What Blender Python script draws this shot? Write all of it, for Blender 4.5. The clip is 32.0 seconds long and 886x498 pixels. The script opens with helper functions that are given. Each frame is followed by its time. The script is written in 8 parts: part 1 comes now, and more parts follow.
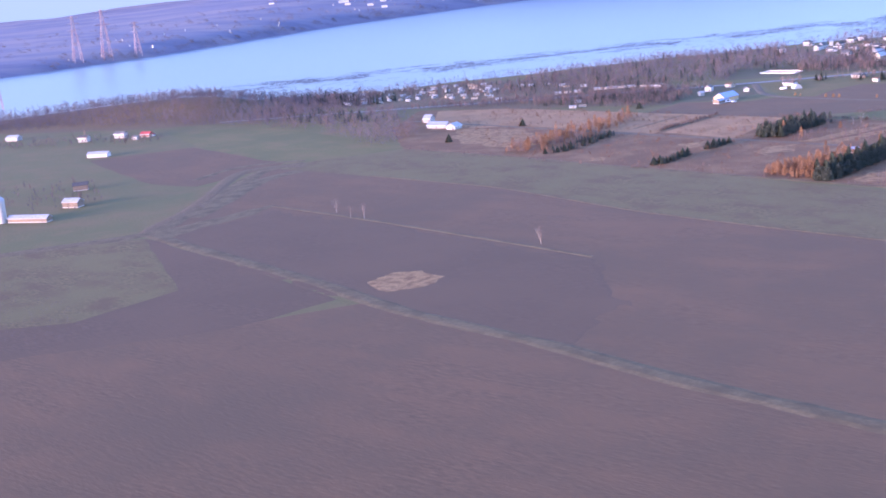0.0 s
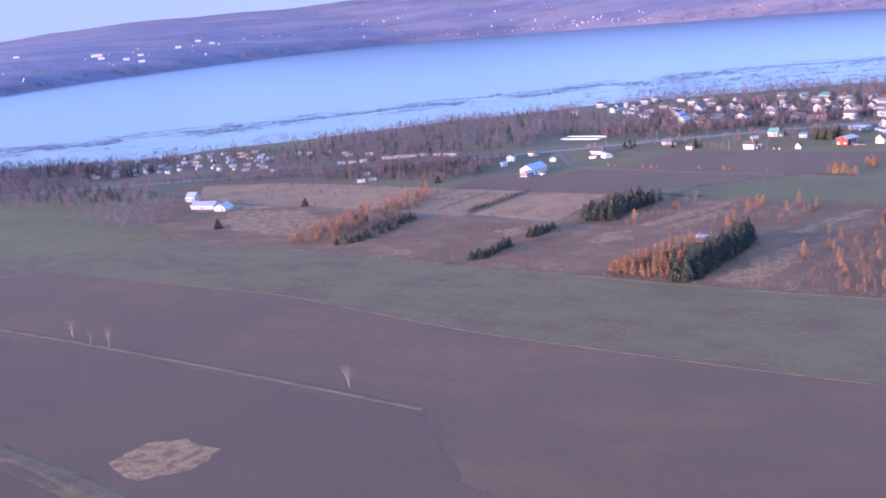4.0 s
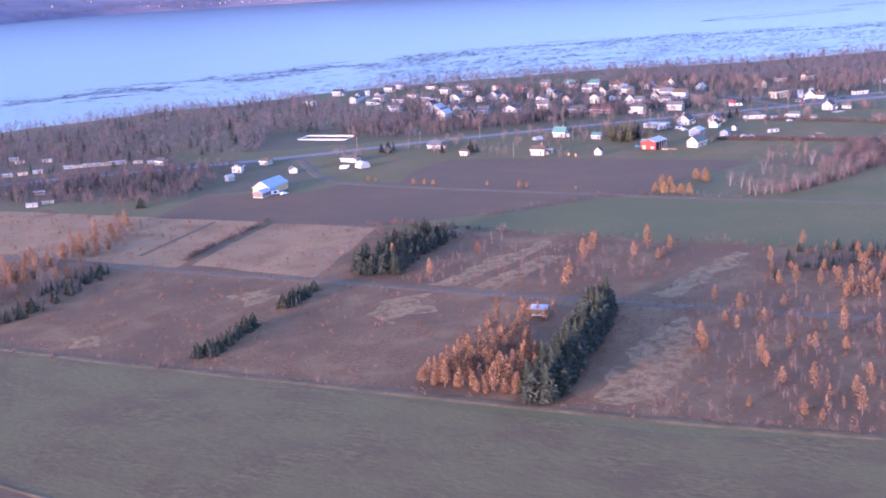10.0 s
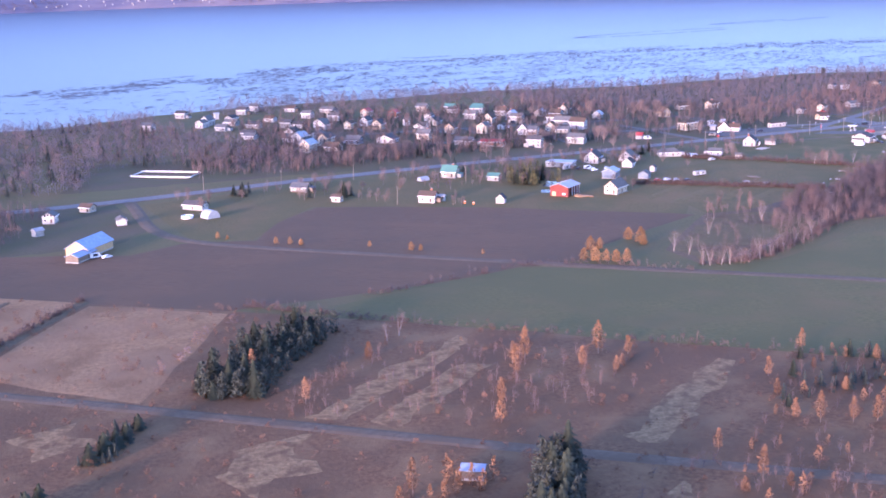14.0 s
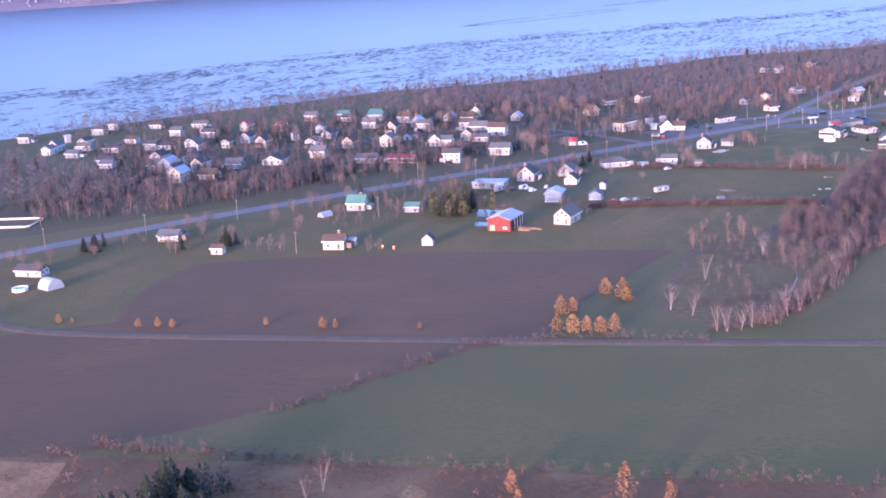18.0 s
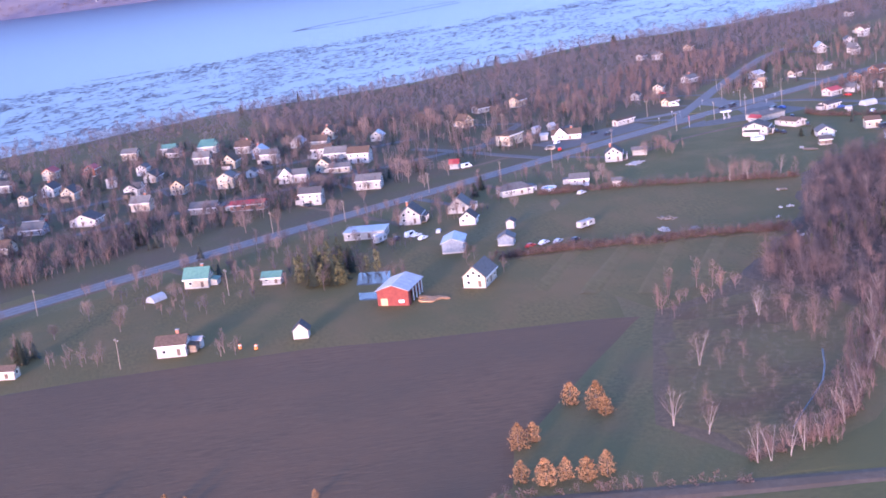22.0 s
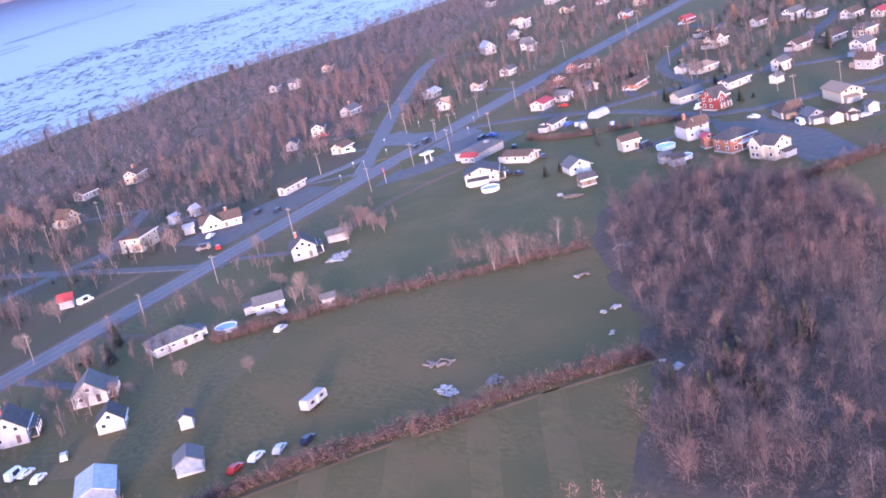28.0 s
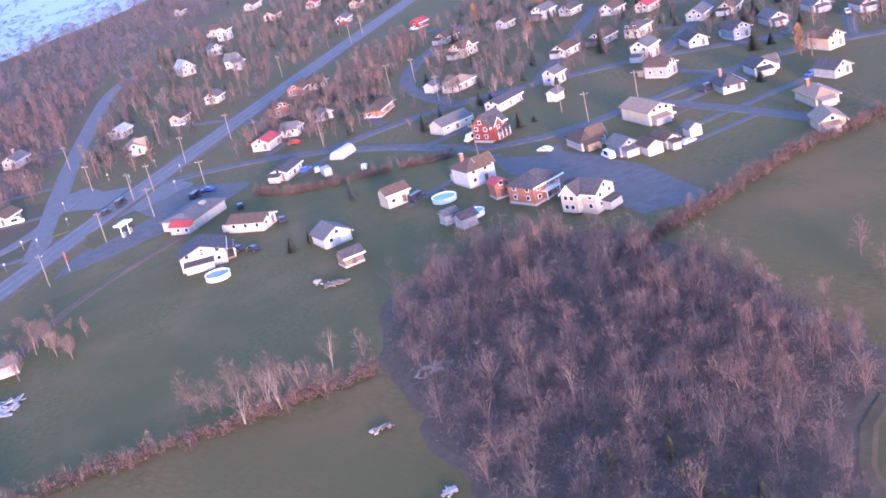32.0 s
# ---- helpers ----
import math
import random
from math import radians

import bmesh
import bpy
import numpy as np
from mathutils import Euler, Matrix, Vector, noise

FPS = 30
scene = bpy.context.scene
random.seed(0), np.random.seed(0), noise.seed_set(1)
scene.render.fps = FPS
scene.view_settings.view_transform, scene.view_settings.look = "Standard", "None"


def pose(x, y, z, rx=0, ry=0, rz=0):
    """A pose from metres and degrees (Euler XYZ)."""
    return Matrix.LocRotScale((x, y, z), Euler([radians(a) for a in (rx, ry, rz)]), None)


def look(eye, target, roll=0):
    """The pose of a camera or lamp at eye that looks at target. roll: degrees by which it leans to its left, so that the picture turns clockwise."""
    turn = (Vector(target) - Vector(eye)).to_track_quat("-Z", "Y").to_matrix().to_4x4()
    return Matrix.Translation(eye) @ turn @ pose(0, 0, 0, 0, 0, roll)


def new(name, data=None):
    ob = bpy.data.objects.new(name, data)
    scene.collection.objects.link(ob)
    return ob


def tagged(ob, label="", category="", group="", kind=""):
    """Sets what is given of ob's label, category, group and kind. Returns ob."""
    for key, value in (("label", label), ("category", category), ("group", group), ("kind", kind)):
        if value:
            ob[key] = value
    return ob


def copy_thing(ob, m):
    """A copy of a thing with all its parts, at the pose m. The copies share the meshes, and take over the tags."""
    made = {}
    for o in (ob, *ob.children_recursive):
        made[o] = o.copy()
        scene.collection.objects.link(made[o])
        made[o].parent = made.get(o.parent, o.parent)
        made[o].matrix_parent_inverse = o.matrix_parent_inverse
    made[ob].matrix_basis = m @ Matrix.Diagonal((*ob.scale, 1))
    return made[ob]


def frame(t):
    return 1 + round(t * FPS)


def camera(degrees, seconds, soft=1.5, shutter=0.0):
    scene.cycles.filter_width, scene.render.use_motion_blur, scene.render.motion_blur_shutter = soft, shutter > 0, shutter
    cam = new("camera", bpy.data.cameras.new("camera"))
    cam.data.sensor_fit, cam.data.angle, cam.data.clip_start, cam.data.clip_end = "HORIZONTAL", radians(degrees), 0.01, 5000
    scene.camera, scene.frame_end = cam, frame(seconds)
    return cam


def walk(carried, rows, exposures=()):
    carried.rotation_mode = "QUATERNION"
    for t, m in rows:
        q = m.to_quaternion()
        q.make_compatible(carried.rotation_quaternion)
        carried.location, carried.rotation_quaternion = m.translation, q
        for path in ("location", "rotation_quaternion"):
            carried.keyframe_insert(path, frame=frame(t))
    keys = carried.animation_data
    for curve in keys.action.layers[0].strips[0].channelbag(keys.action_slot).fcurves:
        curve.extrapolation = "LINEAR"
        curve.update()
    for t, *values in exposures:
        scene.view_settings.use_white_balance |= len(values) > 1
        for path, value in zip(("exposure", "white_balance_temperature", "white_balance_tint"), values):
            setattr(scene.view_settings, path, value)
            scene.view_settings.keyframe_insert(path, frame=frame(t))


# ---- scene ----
# camera: a light aircraft that sinks towards a village by a wide river
cam = camera(39.228, 32.0, soft=1.75)
PATH = [
    (0, (-0.00, -0.00, 135.69), (-0.000, 97.417, 113.111), -5.160),
    (0.5, (-0.60, 18.98, 135.55), (2.500, 116.859, 115.323), -5.441),
    (1, (-1.13, 37.95, 135.44), (4.345, 135.745, 115.311), -5.647),
    (1.5, (-1.50, 56.91, 135.38), (6.116, 154.545, 115.149), -5.719),
    (2, (-1.67, 75.82, 135.30), (8.144, 173.424, 115.855), -5.473),
    (2.5, (-1.58, 94.71, 135.20), (10.678, 192.067, 115.933), -5.086),
    (3, (-1.19, 113.60, 135.06), (13.278, 210.552, 115.296), -4.865),
    (3.5, (-0.47, 132.54, 134.89), (16.072, 229.093, 114.768), -4.714),
    (4, (1.55, 151.99, 134.61), (20.319, 248.163, 114.649), -4.315),
    (4.5, (4.23, 171.43, 134.28), (25.212, 267.263, 114.884), -3.769),
    (5, (7.29, 190.80, 133.92), (30.437, 286.227, 114.981), -3.290),
    (5.5, (10.48, 210.04, 133.57), (35.671, 304.902, 114.447), -3.093),
    (6, (13.88, 228.53, 133.29), (41.285, 322.791, 114.229), -3.338),
    (6.5, (17.35, 246.87, 133.00), (46.692, 340.343, 112.956), -3.158),
    (7, (20.89, 265.08, 132.61), (51.933, 357.750, 111.429), -3.142),
    (7.5, (24.60, 283.19, 132.02), (56.932, 375.031, 109.228), -3.214),
    (8, (28.52, 301.29, 131.20), (61.905, 392.446, 107.208), -3.599),
    (8.5, (32.77, 319.44, 130.21), (67.803, 410.252, 107.284), -3.610),
    (9, (37.47, 337.61, 129.09), (74.293, 427.577, 105.654), -3.283),
    (9.5, (42.68, 355.72, 127.92), (81.384, 444.957, 104.703), -3.134),
    (10, (48.28, 373.68, 126.79), (88.679, 462.132, 103.487), -2.835),
    (10.5, (54.18, 391.42, 125.80), (96.217, 479.152, 102.665), -2.510),
    (11, (60.37, 408.91, 125.03), (103.985, 495.915, 102.044), -2.103),
    (11.5, (66.84, 426.15, 124.46), (111.896, 512.462, 101.652), -1.702),
    (12, (73.55, 443.17, 124.08), (120.046, 528.733, 101.348), -1.377),
    (12.5, (80.49, 459.96, 123.81), (128.258, 544.757, 100.848), -1.326),
    (13, (87.60, 476.53, 123.57), (136.535, 560.642, 100.547), -1.424),
    (13.5, (94.81, 492.91, 123.29), (144.798, 576.447, 100.432), -1.233),
    (14, (102.10, 509.13, 122.95), (153.122, 592.015, 99.992), -1.217),
    (14.5, (109.48, 525.21, 122.56), (161.532, 607.422, 99.500), -0.878),
    (15, (117.09, 541.00, 122.08), (170.119, 622.641, 99.224), -0.877),
    (15.5, (124.72, 556.40, 121.56), (178.657, 637.553, 99.091), -1.153),
    (16, (132.49, 571.61, 120.99), (187.312, 652.243, 98.784), -1.574),
    (16.5, (140.53, 586.85, 120.42), (196.247, 666.798, 97.984), -2.009),
    (17, (148.86, 601.73, 119.86), (205.380, 680.927, 96.786), -2.493),
    (17.5, (157.26, 616.49, 119.26), (214.548, 694.786, 94.999), -3.007),
    (18, (165.79, 631.14, 118.61), (224.188, 708.640, 94.457), -3.204),
    (18.5, (174.48, 645.66, 117.92), (234.262, 722.399, 94.720), -3.767),
    (19, (183.37, 660.05, 117.23), (244.307, 735.834, 93.929), -3.988),
    (19.5, (192.38, 674.22, 116.56), (254.195, 749.131, 92.741), -4.572),
    (20, (201.49, 688.14, 115.89), (264.165, 762.235, 91.793), -5.355),
    (20.5, (210.73, 701.81, 115.20), (274.617, 774.913, 91.238), -5.486),
    (21, (220.13, 715.25, 114.48), (285.249, 787.136, 90.146), -5.723),
    (21.5, (229.73, 728.48, 113.77), (296.387, 799.055, 89.779), -6.021),
    (22, (239.58, 741.47, 113.13), (307.367, 810.497, 87.814), -6.713),
    (22.5, (249.75, 754.19, 112.56), (318.879, 821.735, 86.895), -7.430),
    (23, (260.29, 766.59, 112.04), (330.928, 832.521, 86.288), -8.246),
    (23.5, (271.17, 778.65, 111.52), (343.488, 842.866, 86.088), -8.698),
    (24, (282.28, 790.37, 110.96), (356.289, 852.528, 85.284), -8.843),
    (24.5, (293.50, 801.75, 110.35), (368.773, 861.821, 83.407), -9.447),
    (25, (304.81, 812.82, 109.68), (381.135, 871.191, 81.999), -10.403),
    (25.5, (316.16, 823.62, 109.01), (393.849, 880.118, 81.206), -10.880),
    (26, (328.00, 833.70, 108.42), (407.071, 888.135, 80.426), -11.473),
    (26.5, (339.89, 843.24, 107.87), (420.638, 895.375, 80.265), -11.914),
    (27, (351.93, 852.32, 107.32), (434.332, 901.965, 80.023), -12.234),
    (27.5, (364.19, 861.00, 106.75), (447.945, 908.066, 78.999), -12.463),
    (28, (376.62, 868.74, 106.17), (461.268, 913.266, 76.993), -12.497),
    (28.5, (389.05, 876.17, 105.58), (474.567, 918.126, 75.121), -12.904),
    (29, (401.48, 883.22, 104.93), (488.132, 922.417, 74.034), -13.047),
    (29.5, (413.88, 889.78, 104.18), (501.603, 926.067, 72.751), -13.148),
    (30, (426.20, 895.85, 103.30), (514.861, 929.138, 71.190), -13.140),
    (30.5, (438.51, 901.41, 102.33), (527.929, 931.842, 69.496), -13.095),
    (31, (450.91, 906.56, 101.29), (540.907, 934.527, 67.841), -12.948),
    (31.5, (463.46, 911.43, 100.19), (554.124, 936.627, 66.343), -13.199),
    (32, (476.06, 916.18, 99.05), (567.226, 938.667, 64.642), -13.240),
]
EXPOSURES = [(0, 3.24, 6050, 54), (4, 3.05, 6020, 54), (8, 3.08, 6000, 54), (13, 3.02, 6000, 54), (20, 2.87, 5980, 54), (26, 2.92, 6020, 54), (32, 3.12, 6080, 54)]
walk(cam, [(t, look(eye, target, roll)) for t, eye, target, roll in PATH], EXPOSURES)

# ---- world, sun ----
SUN_AZIMUTH, SUN_HEIGHT = 248.0, 6.2
world = bpy.data.worlds.new("evening_sky")
scene.world = world
world.use_nodes = True
wn, wl = world.node_tree.nodes, world.node_tree.links
sky = wn.new("ShaderNodeTexSky")
sky.sky_type, sky.sun_disc = "NISHITA", False
sky.sun_elevation, sky.sun_rotation = radians(SUN_HEIGHT), radians(SUN_AZIMUTH)
sky.air_density, sky.dust_density, sky.ozone_density = 1.0, 0.4, 3.0
wn["Background"].inputs["Strength"].default_value = 0.15
wl.new(sky.outputs["Color"], wn["Background"].inputs["Color"])
sun = new("sun", bpy.data.lights.new("sun", "SUN"))
sun.data.energy, sun.data.angle, sun.data.color = 1.25, radians(9.0), (1.0, 0.78, 0.57)
_az, _el = radians(SUN_AZIMUTH), radians(SUN_HEIGHT)
sun.matrix_world = look((0, 0, 300), (-math.sin(_az) * math.cos(_el), -math.cos(_az) * math.cos(_el), 300 - math.sin(_el)))

# ---- materials ----
def rgb(c):
    return (c[0], c[1], c[2], 1.0)


def surface(name, low, high, size, rough=0.9, bump=0.0, second=None, per_object=0.0, metal=0.0, stretch=(1, 1, 1), spread=0.0, turn=0.0, broad_at=0.22, patches=None):
    """Two tones mixed by noise at two scales (size in metres), a third tone in broad stains, fine relief."""
    m = bpy.data.materials.new(name)
    m.use_nodes = True
    n, l = m.node_tree.nodes, m.node_tree.links
    b = n["Principled BSDF"]
    b.inputs["Roughness"].default_value, b.inputs["Metallic"].default_value = rough, metal
    b.inputs["Specular IOR Level"].default_value = 0.25
    geo = n.new("ShaderNodeNewGeometry")
    scale = n.new("ShaderNodeVectorMath")
    scale.operation = "MULTIPLY"
    scale.inputs[1].default_value = stretch
    rot = n.new("ShaderNodeVectorRotate")
    rot.rotation_type = "Z_AXIS"
    rot.inputs["Angle"].default_value = radians(-turn)
    l.new(geo.outputs["Position"], rot.inputs["Vector"])
    l.new(rot.outputs[0], scale.inputs[0])
    fine = n.new("ShaderNodeTexNoise")
    fine.inputs["Scale"].default_value, fine.inputs["Detail"].default_value, fine.inputs["Roughness"].default_value = 1.0 / size, 5.0, 0.65
    l.new(scale.outputs[0], fine.inputs["Vector"])
    ramp = n.new("ShaderNodeMapRange")
    ramp.inputs["From Min"].default_value, ramp.inputs["From Max"].default_value = 0.36, 0.64
    l.new(fine.outputs["Fac"], ramp.inputs["Value"])
    mix = n.new("ShaderNodeMix")
    mix.data_type = "RGBA"
    mix.inputs["A"].default_value, mix.inputs["B"].default_value = rgb(low), rgb(high)
    l.new(ramp.outputs[0], mix.inputs["Factor"])
    out = mix.outputs["Result"]
    if second:
        broad = n.new("ShaderNodeTexNoise")
        broad.inputs["Scale"].default_value, broad.inputs["Detail"].default_value = broad_at / size, 6.0
        l.new(scale.outputs[0], broad.inputs["Vector"])
        r2 = n.new("ShaderNodeMapRange")
        r2.inputs["From Min"].default_value, r2.inputs["From Max"].default_value = 0.45, 0.62
        l.new(broad.outputs["Fac"], r2.inputs["Value"])
        m2 = n.new("ShaderNodeMix")
        m2.data_type = "RGBA"
        m2.inputs["B"].default_value = rgb(second)
        l.new(r2.outputs[0], m2.inputs["Factor"])
        l.new(out, m2.inputs["A"])
        out = m2.outputs["Result"]
    if patches:
        wide = n.new("ShaderNodeTexNoise")
        wide.inputs["Scale"].default_value, wide.inputs["Detail"].default_value, wide.inputs["Roughness"].default_value = 1.0 / patches[0], 7.0, 0.6
        l.new(rot.outputs[0], wide.inputs["Vector"])
        r3 = n.new("ShaderNodeMapRange")
        r3.inputs["From Min"].default_value, r3.inputs["From Max"].default_value = 0.42, 0.62
        l.new(wide.outputs["Fac"], r3.inputs["Value"])
        m3 = n.new("ShaderNodeMix")
        m3.data_type = "RGBA"
        m3.inputs["B"].default_value = rgb(patches[1])
        l.new(r3.outputs[0], m3.inputs["Factor"])
        l.new(out, m3.inputs["A"])
        out = m3.outputs["Result"]
    if per_object or spread:
        info = n.new("ShaderNodeObjectInfo") if per_object else n.new("ShaderNodeNewGeometry")
        hsv = n.new("ShaderNodeHueSaturation")
        vr = n.new("ShaderNodeMapRange")
        k = per_object or spread
        vr.inputs["To Min"].default_value, vr.inputs["To Max"].default_value = 1 - k, 1 + k
        l.new(info.outputs["Random" if per_object else "Random Per Island"], vr.inputs["Value"])
        l.new(vr.outputs[0], hsv.inputs["Value"])
        l.new(out, hsv.inputs["Color"])
        out = hsv.outputs["Color"]
    l.new(out, b.inputs["Base Color"])
    if bump:
        bp = n.new("ShaderNodeBump")
        bp.inputs["Strength"].default_value, bp.inputs["Distance"].default_value = bump, size * 0.3
        l.new(fine.outputs["Fac"], bp.inputs["Height"])
        l.new(bp.outputs[0], b.inputs["Normal"])
    return m


GROUND = surface("dull_autumn_grass", (0.096, 0.078, 0.031), (0.160, 0.122, 0.051), 1.5, 0.95, 0.3, (0.150, 0.102, 0.045), broad_at=0.07, patches=(45.0, (0.112, 0.098, 0.038)))
PLOUGHED = surface("ploughed_soil", (0.106, 0.059, 0.032), (0.158, 0.088, 0.047), 1.3, 0.95, 0.45, (0.150, 0.080, 0.042), turn=-40, stretch=(0.25, 1.0, 1.0), broad_at=0.09, patches=(70.0, (0.114, 0.068, 0.038)))
PLOUGHED_DARK = surface("damp_ploughed_soil", (0.092, 0.054, 0.032), (0.128, 0.076, 0.044), 1.2, 0.95, 0.4, (0.104, 0.062, 0.036), turn=-40, stretch=(0.25, 1.0, 1.0), broad_at=0.09, patches=(60.0, (0.120, 0.070, 0.040)))
DULL_MEADOW = surface("dull_brown_meadow", (0.090, 0.066, 0.029), (0.170, 0.114, 0.050), 1.8, 0.95, 0.4, (0.114, 0.070, 0.035), turn=-48, stretch=(0.55, 1.0, 1.0), broad_at=0.16, patches=(30.0, (0.138, 0.103, 0.043)))
GREEN = surface("green_meadow", (0.096, 0.083, 0.029), (0.152, 0.124, 0.044), 1.2, 0.95, 0.2, (0.148, 0.106, 0.042), turn=-48, stretch=(0.6, 1.0, 1.0), broad_at=0.07, patches=(60.0, (0.104, 0.094, 0.034)))
OLIVE = surface("olive_brown_pasture", (0.108, 0.078, 0.028), (0.168, 0.117, 0.042), 1.1, 0.95, 0.2, (0.166, 0.104, 0.041), turn=60, stretch=(0.5, 1.0, 1.0), broad_at=0.07, patches=(40.0, (0.112, 0.090, 0.032)))
LAWN = surface("mown_lawn", (0.088, 0.080, 0.028), (0.132, 0.113, 0.041), 1.1, 0.95, 0.2, (0.146, 0.108, 0.045), broad_at=0.08, patches=(30.0, (0.096, 0.088, 0.031)))
VILLAGE_GROUND = surface("leaf_strewn_gardens", (0.080, 0.064, 0.036), (0.122, 0.093, 0.050), 1.4, 0.95, 0.2, (0.104, 0.074, 0.043), broad_at=0.07, patches=(24.0, (0.088, 0.078, 0.034)))
MOWN = surface("pale_mown_strip", (0.120, 0.086, 0.031), (0.170, 0.120, 0.044), 2.0, 0.95, 0.12, (0.160, 0.106, 0.043), turn=60, stretch=(0.4, 1.0, 1.0))
TAN = surface("dry_tall_grass", (0.242, 0.125, 0.058), (0.371, 0.201, 0.094), 1.8, 0.95, 0.5, (0.218, 0.111, 0.050), broad_at=0.1, patches=(26.0, (0.278, 0.148, 0.074)))
PALE_GRASS = surface("pale_dry_grass", (0.207, 0.114, 0.052), (0.343, 0.198, 0.092), 1.4, 0.95, 0.6, (0.164, 0.085, 0.041), broad_at=0.3)
RUST = surface("rusty_fallow_scrub", (0.124, 0.057, 0.027), (0.223, 0.111, 0.051), 1.6, 0.95, 0.5, (0.213, 0.116, 0.055), broad_at=0.12, patches=(38.0, (0.135, 0.069, 0.034)))
STRAW = surface("straw_verge", (0.112, 0.078, 0.040), (0.160, 0.110, 0.058), 2.0, 0.95, 0.3, (0.100, 0.068, 0.036))
LITTER = surface("woodland_floor", (0.105, 0.070, 0.040), (0.155, 0.102, 0.056), 2.0, 0.95, 0.3, (0.125, 0.086, 0.046))
STREET_ASPHALT = surface("old_street_asphalt", (0.098, 0.092, 0.088), (0.140, 0.132, 0.124), 3.0, 0.92, 0.1, (0.12, 0.112, 0.104))
ASPHALT = surface("worn_asphalt", (0.132, 0.127, 0.124), (0.176, 0.169, 0.164), 3.0, 0.9, 0.1, (0.158, 0.150, 0.144))
GULLY_FLOOR = surface("dark_leaf_litter", (0.078, 0.056, 0.040), (0.122, 0.086, 0.058), 1.5, 0.95, 0.3, (0.100, 0.070, 0.047))
GRAVEL = surface("brown_gravel", (0.122, 0.083, 0.054), (0.168, 0.116, 0.076), 2.0, 0.95, 0.2, (0.132, 0.088, 0.055))
PAINT_LINE = surface("worn_road_paint", (0.16, 0.16, 0.155), (0.27, 0.27, 0.26), 0.8, 0.7)
# The bluish tone of the wet mud paints in reflected sky.
MUD = surface("sky_tinted_wet_mud", (0.078, 0.078, 0.092), (0.145, 0.140, 0.154), 6.0, 0.6, 0.2)
# Bluish purple base tones put distance haze into the far bank's colour.
FAR_LAND = surface("haze_tinted_far_slope", (0.112, 0.108, 0.158), (0.168, 0.152, 0.198), 34.0, 0.95, 0.08, (0.212, 0.172, 0.190), turn=8, stretch=(0.3, 1.0, 1.0), broad_at=0.3)

WALLS = {
    "white": surface("white_siding", (0.36, 0.355, 0.345), (0.47, 0.46, 0.445), 1.2, 0.7, per_object=0.2),
    "cream": surface("cream_siding", (0.40, 0.34, 0.26), (0.50, 0.43, 0.33), 1.2, 0.75, per_object=0.15),
    "grey": surface("grey_siding", (0.25, 0.25, 0.245), (0.34, 0.34, 0.33), 1.2, 0.75, per_object=0.08),
    "tan": surface("tan_siding", (0.42, 0.31, 0.21), (0.52, 0.39, 0.27), 1.2, 0.75, per_object=0.06),
    "red": surface("barn_red_boards", (0.165, 0.037, 0.032), (0.235, 0.056, 0.046), 0.8, 0.8, per_object=0.06),
    "brick": surface("red_brown_brick", (0.26, 0.105, 0.07), (0.36, 0.16, 0.11), 0.5, 0.85, per_object=0.06),
    "blue": surface("blue_grey_siding", (0.13, 0.165, 0.21), (0.20, 0.24, 0.29), 1.2, 0.75),
    "yellow": surface("yellow_ochre_boards", (0.42, 0.29, 0.16), (0.54, 0.38, 0.22), 0.8, 0.8),
    "wood": surface("weathered_boards", (0.14, 0.11, 0.09), (0.23, 0.18, 0.14), 0.7, 0.9),
}
ROOFS = {
    "dark": surface("charcoal_shingles", (0.051, 0.049, 0.051), (0.089, 0.085, 0.085), 0.7, 0.9, 0.4, per_object=0.12),
    "brown": surface("brown_shingles", (0.078, 0.053, 0.039), (0.121, 0.083, 0.062), 0.7, 0.9, 0.4, per_object=0.12),
    "grey": surface("grey_shingles", (0.094, 0.094, 0.094), (0.144, 0.142, 0.139), 0.7, 0.9, 0.4, per_object=0.1),
    "green": surface("green_painted_roof", (0.062, 0.167, 0.136), (0.093, 0.217, 0.180), 0.9, 0.6),
    "red": surface("red_painted_roof", (0.315, 0.045, 0.045), (0.413, 0.068, 0.064), 0.9, 0.6),
    "metal": surface("pale_sheet_metal", (0.255, 0.272, 0.306), (0.357, 0.374, 0.399), 1.5, 0.45, metal=0.2),
    "blue": surface("blue_sheet_metal", (0.22, 0.29, 0.40), (0.29, 0.37, 0.48), 1.5, 0.45, metal=0.15),
    "tan": surface("tan_shingles", (0.247, 0.173, 0.120), (0.323, 0.232, 0.165), 0.7, 0.9, 0.4),
    "white": surface("white_roof_sheet", (0.323, 0.338, 0.360), (0.420, 0.427, 0.443), 1.5, 0.5),
}
TRIM = surface("white_trim", (0.62, 0.62, 0.61), (0.72, 0.72, 0.71), 1.0, 0.6)
CONCRETE = surface("grey_concrete", (0.30, 0.29, 0.28), (0.40, 0.39, 0.37), 0.8, 0.9)
DOOR_PAINT = surface("dark_door_paint", (0.10, 0.07, 0.06), (0.15, 0.10, 0.085), 0.6, 0.6, per_object=0.3)
POLE_WOOD = surface("weathered_pole_wood", (0.17, 0.135, 0.11), (0.26, 0.215, 0.18), 0.5, 0.9)
STEEL = surface("galvanised_steel", (0.30, 0.29, 0.29), (0.42, 0.41, 0.41), 0.6, 0.5, metal=0.6)
FRESH_WOOD = surface("fresh_sawn_boards", (0.36, 0.19, 0.10), (0.50, 0.29, 0.16), 0.8, 0.8, per_object=0.3)
# Red and white muted to pink, with the haze mixed into the paint colour.
PYLON_PAINT = surface("hazy_pylon_paint", (0.34, 0.19, 0.19), (0.40, 0.33, 0.34), 22.0, 0.6)
